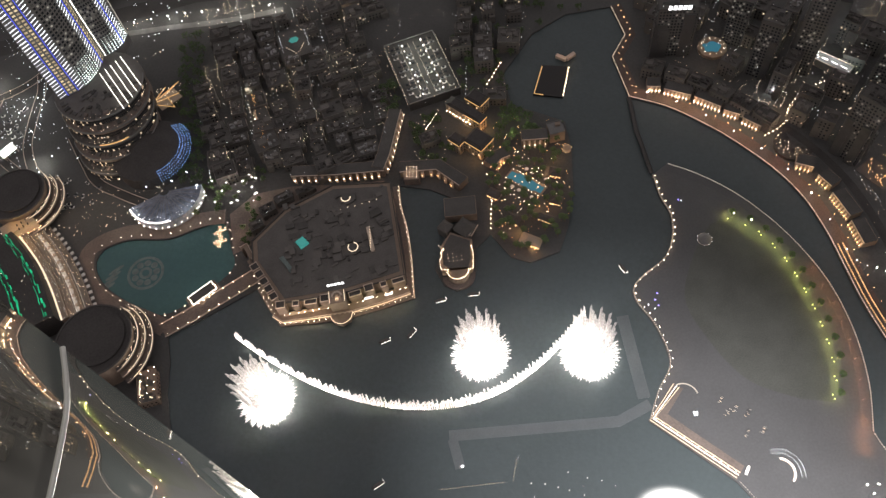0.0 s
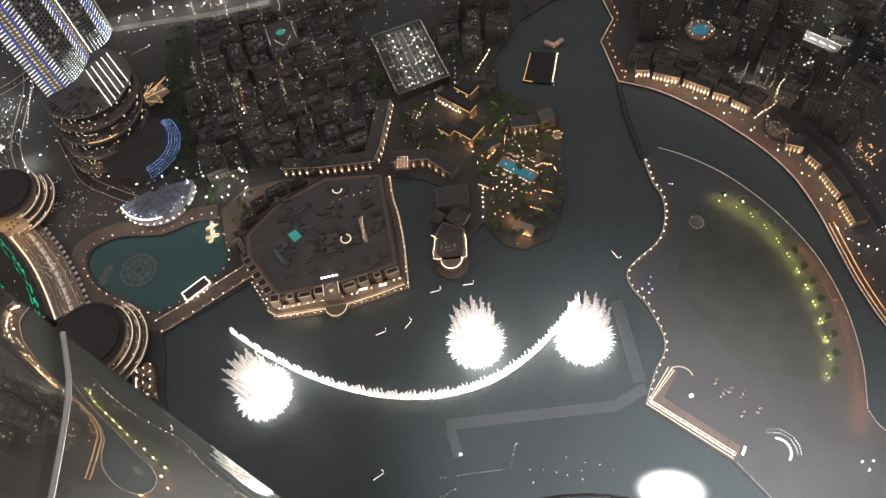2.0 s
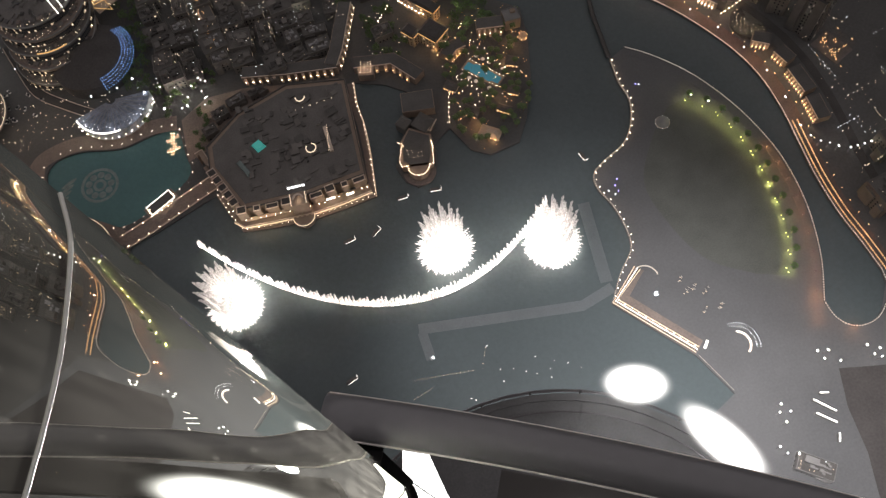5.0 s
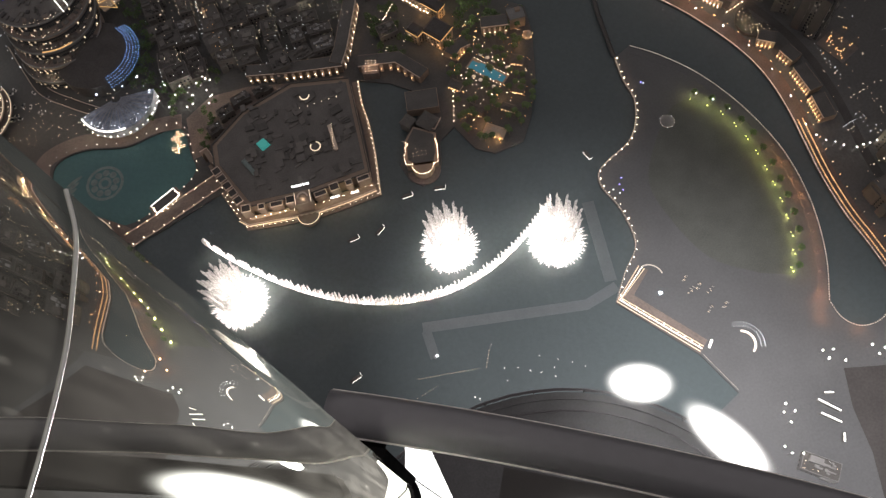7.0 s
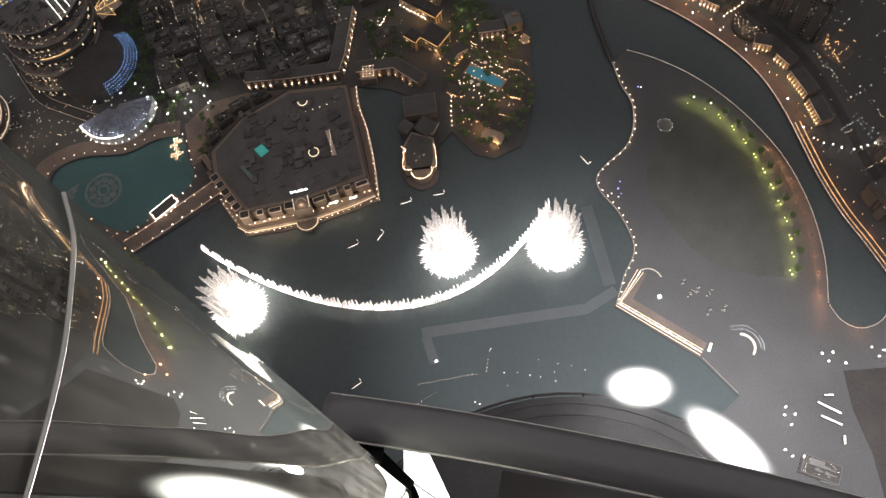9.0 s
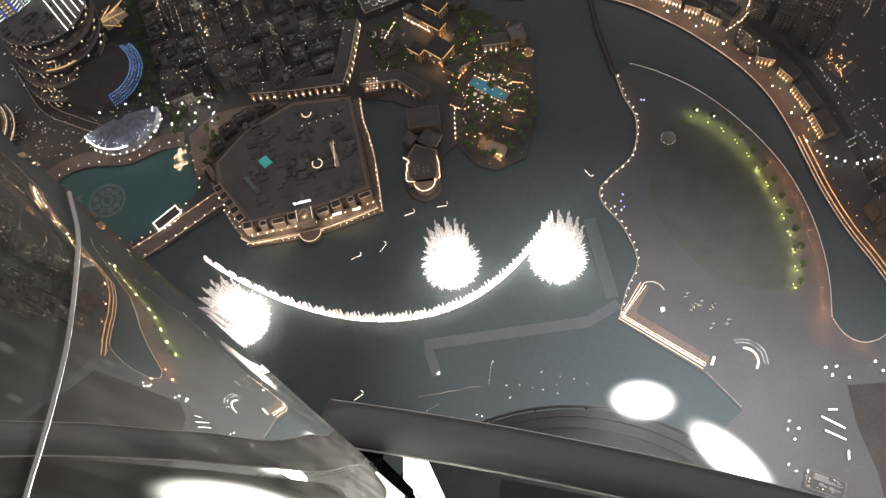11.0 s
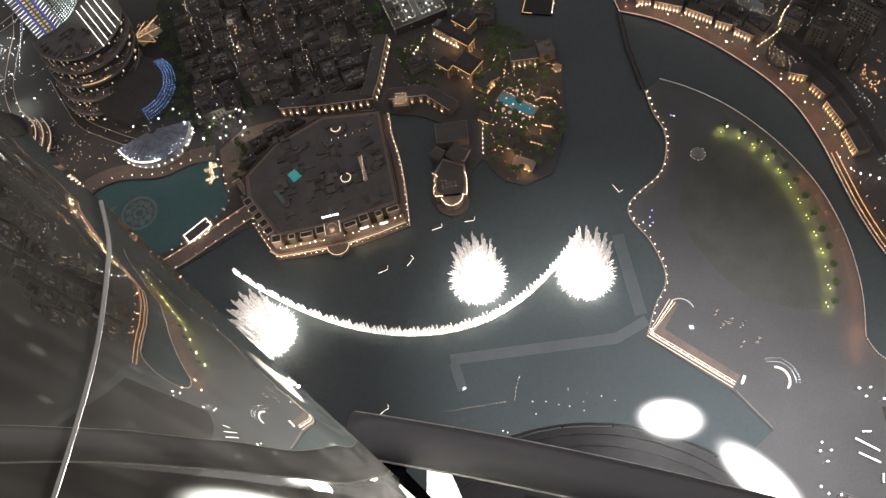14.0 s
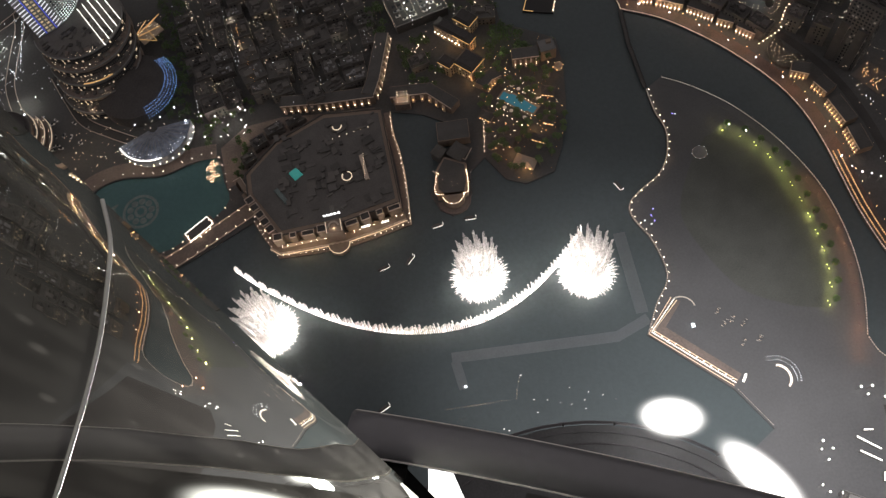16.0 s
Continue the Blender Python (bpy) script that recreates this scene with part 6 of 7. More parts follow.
speckle([(-190, 420), (-20, 420), (-20, 660), (-190, 660)], 240, 1, SPECK, "scattered warm lamps over the old town", (7, 15), (0.16, 0.36))
speckle([(-205, 400), (-20, 420), (-20, 660), (-205, 660)], 110, 21, SPECK_COOL, "scattered cool lamps over the old town", (7, 15), (0.16, 0.34))
speckle([(200, 560), (230, 430), (350, 330), (520, 330), (520, 640)], 620, 2, SPECK, "scattered warm lamps over the east shore", (4, 30), (0.12, 0.30))
speckle([(200, 560), (230, 440), (350, 340), (520, 340), (520, 640)], 240, 22, SPECK_COOL, "scattered cool lamps over the east shore", (6, 30), (0.16, 0.34))
speckle([(320, 330), (310, 130), (470, 110), (520, 330)], 160, 3, SPECK, "scattered warm lamps beyond the road", (3, 14), (0.18, 0.38))
speckle([(-440, 470), (-310, 410), (-300, 560), (-200, 600), (-200, 700), (-440, 720)], 260, 4, SPECK_COOL, "scattered cool lamps west of the hotel", (3, 14), (0.25, 0.7))
speckle([(-330, 395), (-240, 395), (-200, 420), (-240, 440), (-320, 440)], 130, 5, SPECK, "scattered warm lamps on the mall square", (2, 6), (0.18, 0.38))
speckle([(-146, 510), (-143, 510), (-130, 440), (-137, 440)], 42, 41, SPECK_AMBER, "string of amber lamps along an old town alley", (11, 14), (0.24, 0.42))
speckle([(-97, 512), (-94, 512), (-89, 478), (-92, 478)], 18, 42, SPECK_COOL, "pale lamps along an old town lane", (9, 13), (0.16, 0.28))
speckle([(-112, 451), (-90, 449), (-90, 447), (-112, 449)], 14, 43, SPECK, "warm lamps along a cross lane", (9, 12), (0.16, 0.3))
speckle([(-390, 570), (-350, 570), (-342, 500), (-370, 485), (-390, 520)], 90, 44, SPECK_COOL, "pale lamps over the forecourt by the tower", (2, 5), (0.2, 0.45))
speckle([(-20, 460), (120, 440), (130, 640), (-20, 660)], 140, 6, SPECK, "scattered warm lamps north of the palace", (5, 20), (0.18, 0.38))
speckle([(-420, 240), (-300, 220), (-300, 380), (-420, 420)], 120, 7, SPECK, "scattered warm lamps on the mall roofs", (24, 27), (0.22, 0.45))


def lane_lights(poly, rot, lanes, seed, label):
    """Lamps in broken rows along lanes and courts."""
    rnd = random.Random(seed)
    xs, ys = [p[0] for p in poly], [p[1] for p in poly]
    sets = {0: bmesh.new(), 1: bmesh.new()}
    for _ in range(lanes):
        x, y = rnd.uniform(min(xs), max(xs)), rnd.uniform(min(ys), max(ys))
        a = rot + rnd.choice((0, math.pi / 2, math.pi / 2))
        gap, kind, z = rnd.uniform(2.2, 5.5), 0 if rnd.random() < 0.62 else 1, rnd.uniform(2, 14)
        for k in range(rnd.randint(4, 15)):
            px, py = x + math.cos(a) * gap * k + rnd.gauss(0, 0.4), y + math.sin(a) * gap * k + rnd.gauss(0, 0.4)
            if inside((px, py), poly) and not inside((px, py), LAKE) and rnd.random() < 0.85:
                bulb(sets[kind], px, py, z, rnd.uniform(0.2, 0.42))
    for kind, mat in ((0, SPECK), (1, SPECK_COOL)):
        tagged(part("lane_lights", sets[kind], mat), label, "lights", kind="stuff")


lane_lights([(-190, 420), (-20, 420), (-20, 660), (-190, 660)], 0.12, 125, 11, "rows of small lamps along the old town lanes")
lane_lights([(200, 560), (235, 440), (350, 330), (520, 330), (520, 640)], -0.75, 230, 12, "rows of small lamps along the east shore lanes")
speckle(GARDEN, 46, 31, SPECK, "small warm lamps in the hotel forecourt", (2, 5), (0.18, 0.36))
speckle([(42, 300), (112, 300), (122, 425), (60, 440)], 150, 32, SPECK_AMBER, "small amber lamps among the hotel gardens", (1.5, 4), (0.16, 0.34))
lane_lights([(-20, 460), (130, 440), (130, 660), (-20, 660)], -0.2, 40, 13, "rows of small lamps behind the palace")
lane_lights([(330, 330), (315, 130), (470, 110), (520, 330)], -1.3, 120, 14, "rows of small lamps beyond the shore road")
lane_lights([(-440, 440), (-320, 430), (-310, 560), (-200, 600), (-200, 700), (-440, 720)], 0.4, 34, 15, "rows of small lamps round the hotel approach")

# hotel approach: ramps with pale kerbs, a lit gate and lamp rows
for k, way in enumerate(([(-420, 566), (-392, 575), (-372, 582.5), (-353, 595.5), (-330, 622)], [(-353, 596), (-351, 575), (-354, 555), (-357, 530), (-358, 508), (-350, 480), (-335, 462)],
                         [(-316, 510), (-302, 477), (-289, 452), (-264, 432), (-240, 416)], [(-392, 575), (-398, 545), (-392, 515), (-377, 494), (-362, 478)])):
    run = smooth(way, 4)
    structure("road_ramp_%d" % (k + 1), made(ribbon, run, 8, 0.004, 0.06 + 0.01 * k), ASPHALT, "asphalt hotel approach ramp", "road")
    kb = thing("road_kerb", "pair of pale concrete kerbs along a ramp", "kerb", "ramp kerbs")
    for side in (-4.2, 4.2):
        part("kerb", made(ribbon, run, 0.45, 0.004, 0.5, side), STONE_PALE, kb)
row_of(street_lamp(COOL, 4.0, 0.36, "slim white lamp along the hotel ramp", "ramp lamps"), even([(-347, 593), (-346, 563), (-346.4, 527)], 4.2), 0.0)
gk = thing("gate_kiosk", "white-lit entrance canopy on the hotel approach", "canopy", at=(-373, 503, 0), rot=0.75)
part("roof", made(box, 0, 0, 5.2, 15, 9, 0.5), CANVAS, gk)
for sx in (-1, 1):
    for sy in (-1, 1):
        part("post", made(box, sx * 6.5, sy * 3.6, 0, 0.5, 0.5, 5.2), STONE_PALE, gk)
    part("light_strip", made(box, 0, sx * 4.4, 5.7, 14, 0.5, 0.25), STRIP_WHITE, gk)
glow("gate_glow", (-373, 503, 10), 3500, (1.0, 0.98, 0.9), 0.5)
rnd = random.Random(65)
for paint, words in ((CANVAS, "white car standing on the hotel approach"), (PLANT, "silver car standing on the hotel approach")):
    row_of(parked_car(paint, words), [(rnd.uniform(-390, -362), rnd.uniform(520, 562), rnd.choice((0.4, 0.5, 1.9))) for _ in range(9)] + [(rnd.uniform(-330, -285), rnd.uniform(425, 462), rnd.uniform(0, 3)) for _ in range(8)], 0.0)

# boulevard and hotel approach lamps
row_of(street_lamp(WHITE, 9.0, 0.8, "white boulevard lamp on a tall mast", "boulevard lamps"), even([(-330, 636), (-205, 634), (-110, 622)], 17, 3), 0.0)
for x, y, a in even([(-330, 636), (-205, 634), (-110, 622)], 34, 6):
    glow("boulevard_glow", (x, y + 2, 8.5), 5500, (1.0, 0.95, 0.82), 0.6)
row_of(street_lamp(COOL, 7.0, 0.8, "cool white lamp on the hotel approach", "approach lamps"), [(x, y, 0) for x, y in ((-384, 508), (-372, 500), (-352, 520), (-340, 470), (-330, 486), (-392, 470), (-366, 545), (-388, 560), (-350, 560), (-322, 560), (-400, 590))], 0.0)
for x, y in ((-380, 506), (-345, 480), (-366, 552), (-395, 585)):
    glow("approach_glow", (x, y, 9), 9000, (1.0, 0.97, 0.86), 0.6)
# Point lights without own fixtures, brightening terraces, gate, podium, fan roof, gardens, bazaar.
for x, y in ((-300, 330), (-312, 358), (-325, 382)):
    glow("terrace_glow", (x + 6, y - 2, 17), 1300, (1.0, 0.66, 0.40), 0.6)
glow("gate_glow", (-337, 395, 24), 6000, (1.0, 0.60, 0.24), 0.6)
glow("gate_glow", (-346, 406, 27), 1500, (1.0, 0.60, 0.24), 0.6)
for x, y, z, w in ((-262, 447, 8, 2600), (-300, 480, 14, 3400), (-303, 500, 24, 2600), (-290, 470, 14, 3000), (-278, 455, 14, 2600), (-240, 500, 34, 2600), (-232, 512, 26, 2200), (-305, 515, 32, 2200)):
    glow("podium_glow", (x, y, z), w * 0.65, (1.0, 0.76, 0.48), 0.6)
for x, y in ((-250, 407), (-225, 392), (-205, 400)):
    glow("fan_glow", (x, y, 15), 1000, (0.86, 0.92, 1.0), 0.6)
for x, y, w in ((62, 322, 1500), (70, 305, 1800), (98, 372, 2200), (108, 388, 1800), (62, 392, 1500), (116, 412, 1500), (45, 400, 1400), (84, 340, 1200), (40, 440, 1600), (55, 428, 1600)):
    glow("garden_glow", (x, y, 3), w * 0.9, (1.0, 0.52, 0.20), 0.5)
for x in (-120, -104, -66, -48):
    glow("bazaar_glow", (x, 277.5, 7.5), 1500, (1.0, 0.72, 0.46), 0.4)
for x in (-128, -116, -104, -86, -68, -56, -44, -34):
    glow("bazaar_glow", (x, 284, 20), 420, (1.0, 0.78, 0.56), 0.4)
for x, y in ((-176, 411), (-165, 418)):
    glow("square_glow", (x, y, 9), 2200, (1.0, 0.9, 0.75), 0.5)


for x in (-10, 8, 26):
    for y in (-28, -4, 20):
        glow("deck_glow", (9 + x * 0.6 - y * 0.15, 512 + y, 15.5), 2000, (0.95, 1.0, 0.84), 0.5)
# Fixtureless point lights that make warm pools on the mall square.
for x, y in ((-290, 412), (-268, 402), (-252, 418), (-280, 425), (-310, 420)):
    glow("square_glow", (x, y, 6), 600, (1.0, 0.74, 0.48), 0.5)


# Point lights without fixtures, scattered for uneven patches between the houses.
rnd = random.Random(71)
for x, y in ((-150, 520), (-141, 485), (-160, 545), (-128, 450), (-60, 470), (-95, 484), (-70, 540), (-40, 520), (-110, 520), (-170, 470), (-50, 600), (-140, 600)):
    glow("lane_glow", (x, y, 7), rnd.uniform(700, 2200), rnd.choice(((1.0, 0.62, 0.36), (1.0, 0.74, 0.5), (1.0, 0.9, 0.75))), 0.5)
for x, y in ((255, 450), (290, 455), (240, 500), (300, 410), (330, 390), (345, 455), (310, 500), (375, 380), (345, 360), (400, 440)):
    glow("lane_glow", (x, y, 7), rnd.uniform(700, 2200), rnd.choice(((1.0, 0.66, 0.38), (1.0, 0.85, 0.65), (0.92, 0.97, 1.0))), 0.5)


# ---- park stage and south shore ----
def stage():
    s = thing("lake_platform", "angular lake platform edged with double warm light lines", "platform")
    part("deck", made(slab, [(143, 177), (119, 154), (164, 104), (172, 112), (133, 156), (149, 172)], 0.06, 1.0), PAVING, s)
    for off, mat in ((0.6, STRIP), (3.0, STRIP_WHITE), (5.0, STRIP)):
        part("light_line", made(ribbon, [(143, 177), (119.5, 154), (164, 105)], 0.55, 1.0, 0.3, off), mat, s)
    part("light_arc", made(sector, 148, 166, 0.2, 9.5, 10.3, 0.5, 0.1, 1.9, 24), STRIP_PALE, s)
    for x, y, a in even([(121, 154), (164, 107)], 5.5, 2):
        part("lamp", made(bulb, x + 2, y + 2, 1.8, 0.45), WARM, s)
    t = thing("light_mast", "short mast with a glaring cool lamp", "lamp", at=(150, 151, 0))
    part("pole", made(drum, 0, 0, 0, 0.2, 5, n=6), STEEL, t)
    for k in range(4):
        part("lamp", made(bulb, (k % 2) * 1.6, (k // 2) * 1.6, 5, 0.6), COOL, t)
    c = thing("light_crescent", "crescent bench glowing white", "bench", at=(194, 104, 0))
    part("bench", made(sector, 0, 0, 0.06, 8.2, 10.0, 0.6, -0.9, 1.3, 24), STONE_PALE, c)
    part("light_band", made(sector, 0, 0, 0.66, 8.7, 9.5, 0.3, -0.9, 1.3, 24), STRIP_WHITE, c)
    for r in (13, 15.5):
        bm = bmesh.new()
        for k in range(17):
            a = -0.35 + k * 0.125
            bulb(bm, r * math.cos(a), r * math.sin(a), 0.5, 0.34)
        tagged(part("light_dots", bm, SPECK_COOL, c), kind="stuff")
    b = thing("light_bar", "short white glowing bar beside the platform", "lamp", at=(173, 109, 0), rot=0.9)
    part("base", made(box, 0, 0, 0.06, 6.5, 1.8, 0.6), STEEL, b)
    part("tube", made(box, 0, 0, 0.66, 6.2, 1.5, 0.4), STRIP_WHITE, b)
    for k, (x, y) in enumerate(((170, 157), (178, 150), (185, 145), (191, 131), (180, 132), (172, 148))):
        st = thing("stage_steps", "striped pale park steps under dim light", "steps", "park steps", at=(x, y, 0.06), rot=0.8)
        for q in range(6):
            part("step", made(box, q * 1.15, 0, 0, 0.9, 3.4, 0.2 + 0.1 * q), PARK, st)
            if (q + k) % 3:
                part("light_strip", made(box, q * 1.15 - 0.5, ((q * 5 + k) % 3 - 1) * 0.5, 0.2 + 0.1 * q, 0.28, 1.5 + (q * k) % 2, 0.12), STRIP_PALE if q % 2 else STRIP, st)


stage()
kiosk = thing("glass_dome", "small pale glass dome with lit ribs in the park", "pavilion", at=(202, 286, 0.06))
part("base", made(drum, 0, 0, 0, 5.6, 0.5, n=24), STONE_PALE, kiosk)
bm = bmesh.new()
for k in range(4):
    drum(bm, 0, 0, 0.5 + k * 0.9, 5.4 - 0.25 * k * k, 0.9, 5.4 - 0.25 * (k + 1) ** 2, n=20)
part("dome", bm, CONCRETE, kiosk)
for k in range(10):
    a = k * 0.628
    part("lamp", made(bulb, 5.9 * math.cos(a), 5.9 * math.sin(a), 0.8, 0.3), SPECK_COOL, kiosk)
for x, y, mat in ((193, 325, LED_VIOLET), (195, 324, SPECK_COOL), (150, 243, LED_VIOLET), (153, 248, LED_VIOLET), (148, 236, SPECK_COOL), (151, 238, LED_VIOLET), (144, 240, SPECK_COOL)):
    u = thing("marker_light", "small blue and white marker lamp on the ground", "lamp", "marker lamps", at=(x, y, 0.06))
    part("housing", made(drum, 0, 0, 0, 0.5, 0.5, n=8), STEEL, u)
    part("lens", made(bulb, 0, 0, 0.9, 0.8), mat, u)

row_of(street_lamp(WHITE, 9.0, 0.75, "glaring white lamp on a tall mast", "drop-off lamps"),
       [(x, y, 0) for x, y in ((241, 85), (248, 84), (243, 79), (253, 75), (274, 81), (281, 77), (276, 74), (280, 71), (204, 57), (201, 52), (208, 51), (203, 45), (193, 31), (196, 26), (203, 24))], 0.0)
for x, y, ln, rot in ((233, 50, 16, -0.75), (231, 42, 14, -0.7), (234, 28, 6, 1.2), (236, 58, 6, -0.2)):
    lb = thing("light_bar", "long white glowing bar on the drop-off roof", "lamp", "drop-off bars", at=(x, y, 0), rot=rot)
    part("base", made(box, 0, 0, 0.0, ln, 1.4, 4.0), CONCRETE, lb)
    part("tube", made(box, 0, 0, 4.0, ln - 0.4, 0.9, 0.4), STRIP_WHITE, lb)
# Black sheet laid over the park paving beyond the drop-off.
structure("pavement_lot", made(slab, [(253.5, 71.5), (280, 67), (330, 60), (372, -70), (246, -60), (244.6, -13), (249, 15), (248.7, 46)], 0.064, 0.12), ROOF_BLACK, "flat black area beyond the drop-off", "pavement")
# Orange point lights with no bollard, added for warm patches on the paving.
for x, y in ((258, 121), (274, 95), (253, 109)):
    glow("canal_glow", (x, y, 4), 1500, (1.0, 0.40, 0.16), 0.4)
block("drop_off_lodge", "low dark drop-off building with cool lit windows", "building", "", 211, 14, 24, 12, 7, -0.6, random.Random(4), wall=CONCRETE, glass=WINDOW_COOL, lamps=8)
for x, y, r in ((25, 146, 0.6), (30, 127, 0.6), (30, 118, 0.55), (39, 125, 0.5), (47, 121, 0.5), (54, 118, 0.5), (64, 119, 0.35), (63, 113, 0.5), (56, 130, 0.45), (68, 124, 0.3), (77, 120, 0.4), (85, 115, 0.3), (5, 112, 0.8), (8, 110, 0.8)):
    bu = thing("buoy_lamp", "small round buoy with a white lamp", "buoy", "buoy lamps", at=(x, y, -1.5))
    part("float", made(drum, 0, 0, 0, 0.6, 0.5, 0.4, n=10), STEEL, bu)
    part("lamp", made(bulb, 0, 0, 0.9, r * 0.8), SPECK_BRIGHT, bu)
for line in ([(-31, 134), (13, 131)], [(-34, 121), (-19, 126)], [(18, 131), (24, 146)]):
    fl = thing("float_line", "line of small floating lamps on the water", "lamp", "float lines")
    for x, y, a in even(line, 3.0):
        part("float", made(drum, x, y, -1.5, 0.35, 0.25, n=8), STEEL, fl)
        part("lamp", made(bulb, x, y, -1.0, 0.28), SPECK, fl)
pump = thing("pump_raft", "small white raft with a cool lamp in the lake", "raft", at=(-15, 147, -1.5))
part("raft", made(box, 0, 0, 0, 3.2, 2.4, 0.7, 0.3), PLANT, pump)
part("lamp", made(bulb, 0.5, 0, 1.4, 0.9), COOL, pump)


# ---- viewing deck at the top of the tower ----
Z = EYE_Z


# Third floodlight, out of view, added for its reflection in the pane.
FLOOD_UNSEEN = (19.6, -3.8, -1.45, 5.0, 2.8)


def tower_terrace():
    """The set-back below the deck: slab, rails and floodlights on its rim."""
    cx, cy, r, z = 3.0, -6.4, 17.8, Z - 60
    t = thing("tower_shaft", "dark round tower shaft with a railed set-back terrace", "tower")
    part("shaft", made(drum, cx, cy, 0, r - 0.3, z, n=64), TERRACE, t)
    part("core", made(drum, 0, -3.5, z, 2.9, 57.2, n=40), CONCRETE, t)
    for k, (rr, zz) in enumerate(((r, z + 1.1), (r, z + 0.55), (r - 1.6, z + 1.1))):
        part("rail", made(tube, [(cx + rr * math.cos(a), cy + rr * math.sin(a), zz) for a in [i / 60 * 2 * math.pi for i in range(61)]], 0.06, 8), STEEL, t)
    for k in range(30):
        a = k / 30 * 2 * math.pi
        part("post", made(drum, cx + r * math.cos(a), cy + r * math.sin(a), z, 0.07, 1.15, n=6), STEEL, t)
    part("kerb", made(sector, cx, cy, z, r - 0.6, r - 0.1, 0.3, 0, 2 * math.pi, 64), TERRACE, t)
    for (fx, fy, fa, ln, wd), aim in zip(((12.4, 9.9, -0.28, 4.6, 2.8), (17.0, 4.6, -1.0, 6.8, 2.7), FLOOD_UNSEEN), ((85, 125, 0), (185, 55, 0), (205, -25, 0))):
        f = thing("floodlight", "glaring white floodlight on the terrace rim", "lamp", "floodlights", at=(fx, fy, z + 1.3), rot=fa)
        hs = part("housing", made(box, 0, 0, -0.6, ln * 0.6, wd * 0.5, 0.9), STEEL, f)
        # Disc made wider than the lamp, to take in its glow.
        lens = part("lens", made(drum, 0, 0, 0, 1.0, 0.04, 0.97, n=40), FLOOD, hs)
        lens.matrix_basis = Matrix.LocRotScale((0, 0, 0.31), None, (ln * 0.73, wd * 0.75, 4.0))
        part("arm", made(box, 0, 0, -1.3, 0.4, wd * 0.8, 0.9), STEEL, f)
        # Spot added to brighten lake and park in place of lens haze.
        sp = bpy.data.lights.new("flood_haze_fill", "SPOT")
        sp.energy, sp.color, sp.spot_size, sp.spot_blend, sp.shadow_soft_size = 1.15e7, (1.0, 0.94, 0.95), radians(39), 1.0, 0.8
        # Point light added so the terrace brightens like the lamp's halo.
        spill = bpy.data.lights.new("flood_halo_fill", "POINT")
        spill.energy, spill.color, spill.shadow_soft_size = 1100, (1.0, 0.97, 0.95), 1.0
        new("flood_halo_fill", spill).location = (fx - 1.5, fy - 1.5, z + 4.5)
        so = new("flood_haze_fill", sp)
        so.matrix_world = look((fx + 1.5 * math.cos(fa + 1.57), fy + 1.5 * math.sin(fa + 1.57), z + 0.4), aim)
    return t


tower_terrace()

# bent glass side pane
PD = 0.25
BEND = smooth([(-0.868 * PD, 1.140 * PD), (-0.847 * PD, 1.004 * PD), (-0.856 * PD, 0.884 * PD), (-0.882 * PD, 0.713 * PD), (-0.914 * PD, 0.585 * PD),
               (-0.950 * PD, 0.470 * PD), (-0.995 * PD, 0.340 * PD), (-1.045 * PD, 0.200 * PD), (-1.10 * PD, 0.05 * PD), (-1.17 * PD, -0.20 * PD)], 0.008)
TOP, SEAM, LOW = Z + 0.06, Z - 1.75 * PD, Z - 2.56


def bent_pane():
    p = thing("glass_screen", "bent coated safety glass pane, dusty and reflecting", "glass panel")
    bm = bmesh.new()
    th = 0.006
    back = shifted(BEND, -th)
    rows = [[bm.verts.new((*a, TOP)), bm.verts.new((*a, LOW)), bm.verts.new((*b, LOW)), bm.verts.new((*b, TOP))] for a, b in zip(BEND, back)]
    for r, s in zip(rows, rows[1:]):
        bm.faces.new((r[0], s[0], s[1], r[1]))
    for f in bm.faces:
        f.smooth = True
    part("pane", bm, PANE, p)
    bm = bmesh.new()
    tube(bm, [(x, y, SEAM + 0.002) for x, y in BEND], 0.0017, 8)
    part("seam", bm, GLASS_EDGE, p, "polished bright glass seam")
    part("clamp", made(ribbon, BEND[:12], 0.03, LOW - 0.04, 0.08), MATT_BLACK, p)
    return p


bent_pane()


def handrail():
    h = thing("handrail", "thick dark steel handrail tube outside the glass", "rail")
    d = 1.9
    a, b = Vector((0.915, -0.404)), Vector((0.404, 0.915))
    pts = []
    for i in range(25):
        u = -0.245 + 1.1 * i / 24
        q = a * (u * d) + b * ((0.142 - 0.1 * (u + 0.02) ** 2) * d)
        pts.append((q.x, q.y, Z - d))
    bm = made(tube, pts, 0.028 * d, 32)
    for f in bm.faces:
        f.smooth = len(f.verts) == 4
    part("tube", bm, RAIL, h)
    q = b * 0.99
    # Thin pale tubes stand for the highlights on the rail's two edges.
    for side, lift, rr in ((1, 0.141, 0.0022), (-1, -0.141, 0.0045)):
        line = [(x + side * q.x * 0.028 * d, y + side * q.y * 0.028 * d, z + lift * 0.028 * d) for x, y, z in pts]
        part("bead", made(tube, line, rr, 8), GLINT, h, "thin pale line added as the tube's glint")
    ps = a * (-0.185 * d) + b * (0.10 * d)
    part("post", made(box, ps.x - 0.045, ps.y, Z - 2.6, 0.17, 0.05, 2.6 - d, -0.4), MATT_BLACK, h)
    part("bracket", made(box, ps.x - 0.02, ps.y + 0.02, Z - d - 0.06, 0.12, 0.08, 0.03, -0.4), MATT_BLACK, h)
    return h


handrail()


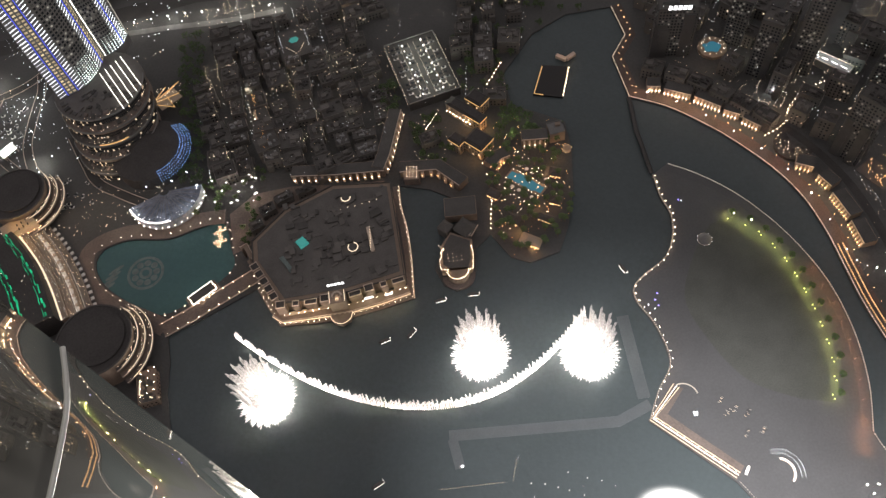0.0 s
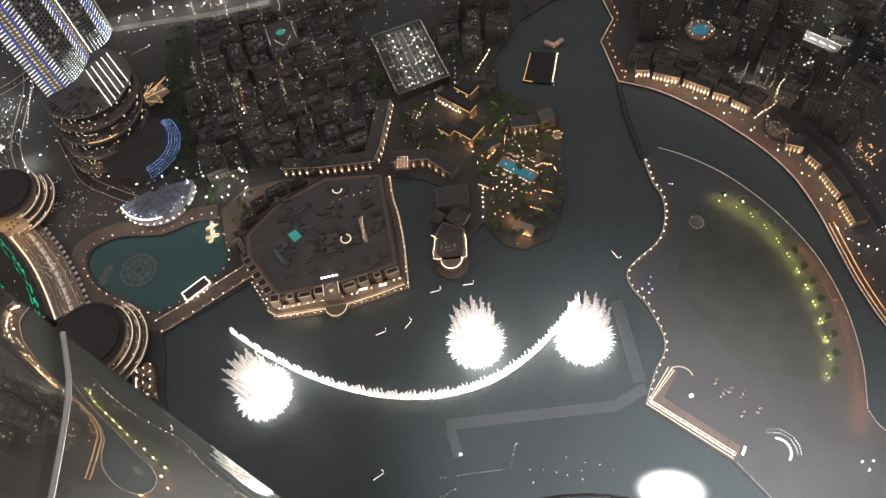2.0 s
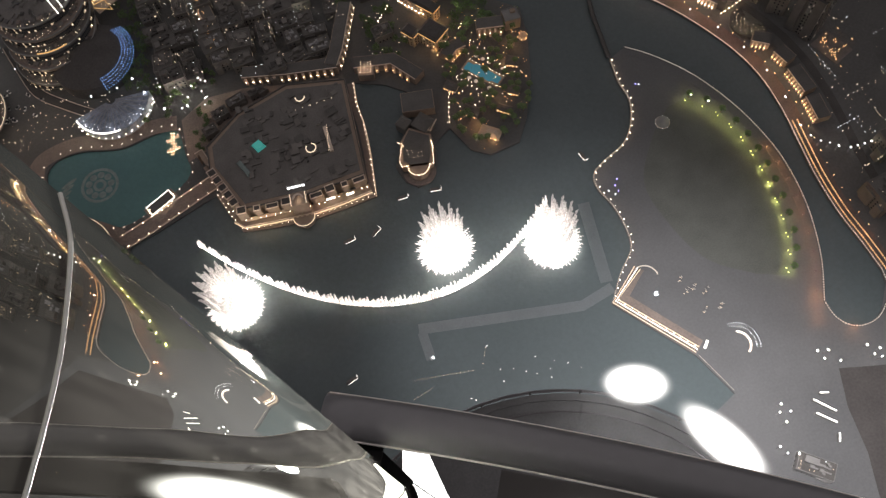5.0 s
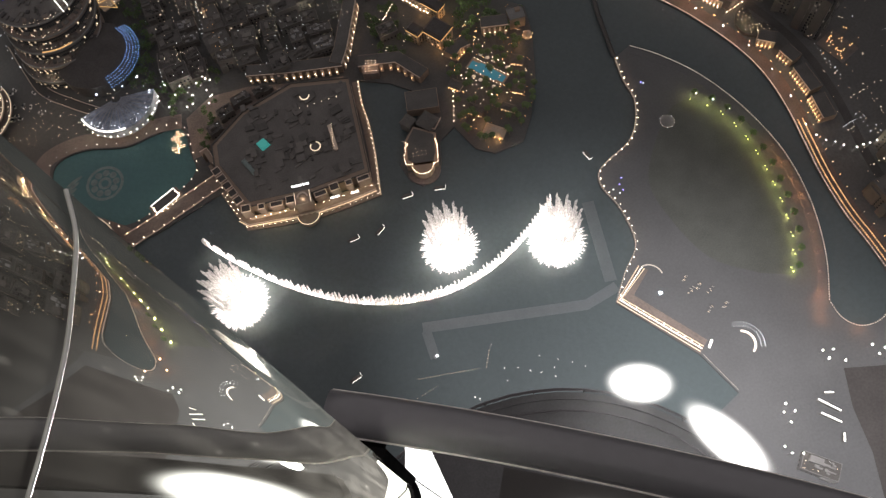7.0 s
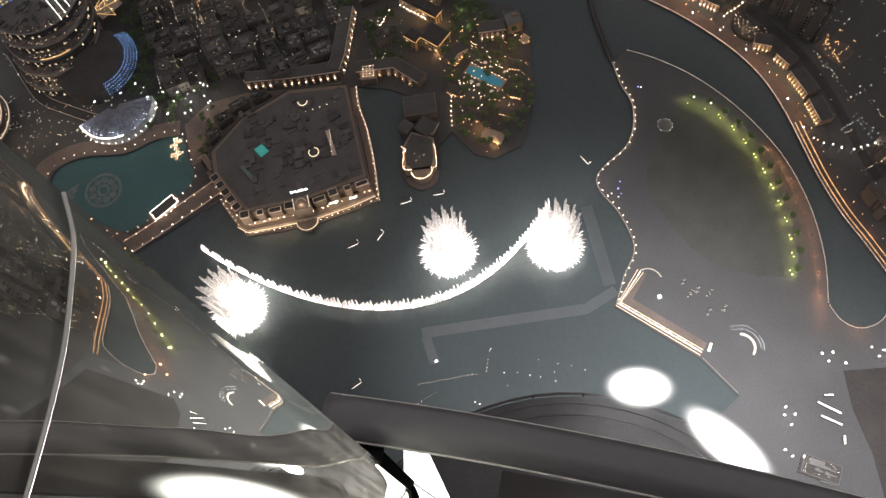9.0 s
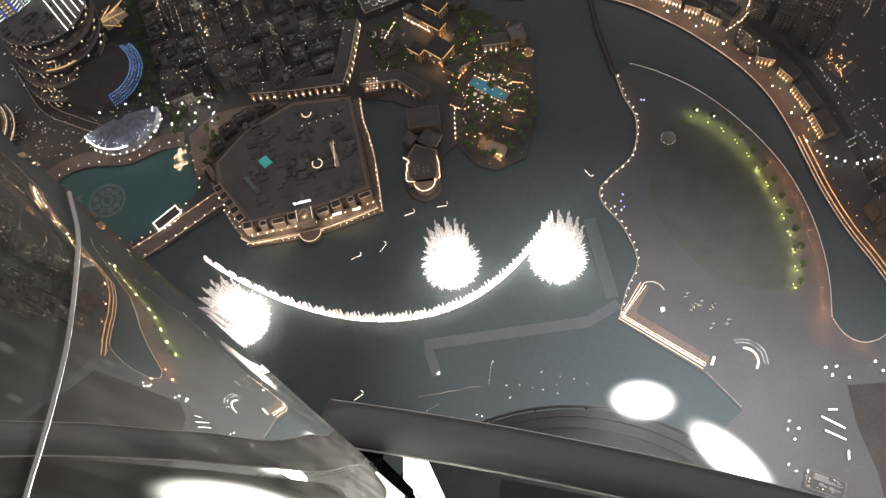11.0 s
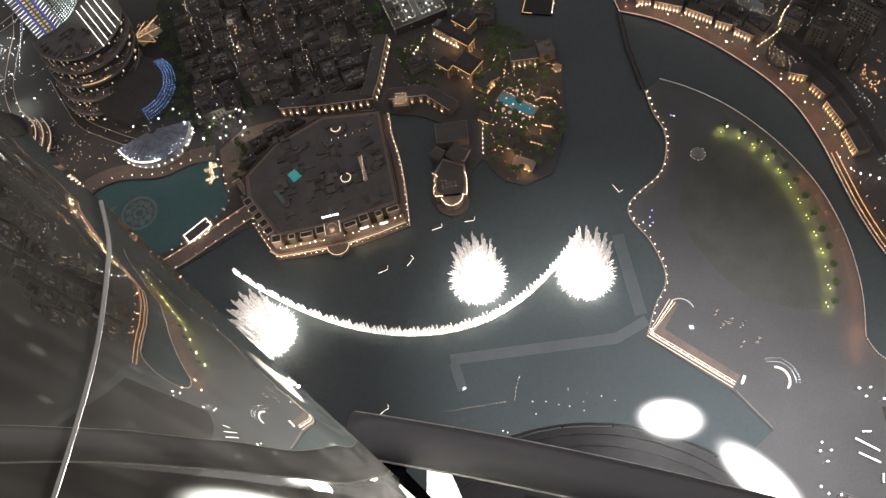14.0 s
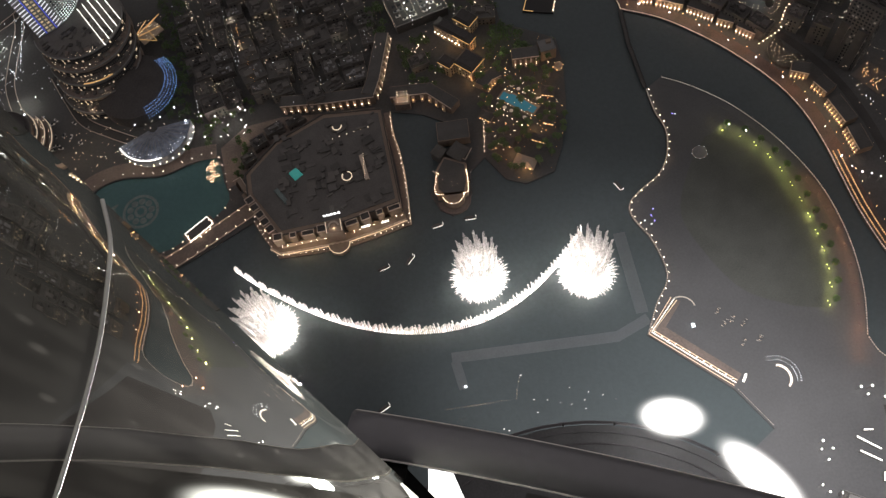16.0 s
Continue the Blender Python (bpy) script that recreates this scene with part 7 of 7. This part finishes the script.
def light_panel():
    p = thing("deck_lamp", "bright white light panel below the rail", "lamp")
    d = 2.58
    c = [(-0.082, 0.165), (-0.056, 0.158), (-0.034, 0.060), (-0.104, 0.060)]
    bm = bmesh.new()
    lo = [bm.verts.new((x * d, y * d, Z - d - 0.03)) for x, y in c]
    hi = [bm.verts.new((x * d, y * d, Z - d)) for x, y in c]
    for i in range(4):
        j = (i + 1) % 4
        bm.faces.new((lo[i], lo[j], hi[j], hi[i]))
    bm.faces.new(hi)
    bm.faces.new(lo[::-1])
    part("diffuser", bm, GLOW_PANEL, p)
    part("seam", made(ribbon, [(-0.088 * d, 0.125 * d), (-0.050 * d, 0.085 * d)], 0.004, Z - d + 0.001, 0.003), BLACK, p)


light_panel()
# Out-of-view lamp, added so its reflection whitens the pane low down.
up = thing("deck_uplight", "unseen white uplight added for its reflection in the glass", "lamp", at=(0.365, 0.005, Z - 2.6), rot=-0.3)
hs = part("housing", made(box, 0, 0, 0, 0.3, 0.06, 0.02), STEEL, up)
lens = part("lens", made(drum, 0, 0, 0, 1.0, 0.04, 0.97, n=40), FLOOD, hs)
lens.matrix_basis = Matrix.LocRotScale((0, 0, 0.022), None, (0.40, 0.12, 0.1))
# Spot added to brighten the lower pane; it stands apart from the uplight.
glare = bpy.data.lights.new("pane_fill_spot", "SPOT")
glare.energy, glare.color, glare.shadow_soft_size, glare.spot_size, glare.spot_blend = 1000, (1.0, 0.95, 0.90), 0.06, radians(27), 1.0
new("pane_fill_spot", glare).matrix_world = look((0.0, 0.06, Z - 2.5), (-0.235, 0.15, Z - 1.42))
structure("floor", made(slab, [(0.1, -0.45), (0.3, -0.9), (2.9, -1.7), (2.9, -3.2), (-2.9, -3.2), (-2.9, -0.5)], Z - 2.75, Z - 2.6), ASPHALT, "grey deck floor of the viewing terrace", "floor")
# Dark strip, just wide enough to fill the view under the handrail.
structure("gutter", made(ribbon, [(-0.915 * 0.04 + 0.086, 0.404 * 0.04 + 0.194), (0.915 * 1.4 + 0.086, -0.404 * 1.4 + 0.194)], 0.143, Z - 2.75, 0.15), ASPHALT, "flat dark strip under the handrail", "floor")
structure("wall_tower", made(box, 0, -3.3, Z - 2.6, 6, 0.2, 5.5), CONCRETE, "dark tower wall behind the viewing terrace", "wall")
structure("sill", made(ribbon, [(-1.5, 0.87), (-0.80, 0.31)], 0.07, Z - 1.55, 0.05), LEDGE, "beige stone ledge beside the glass", "ledge")
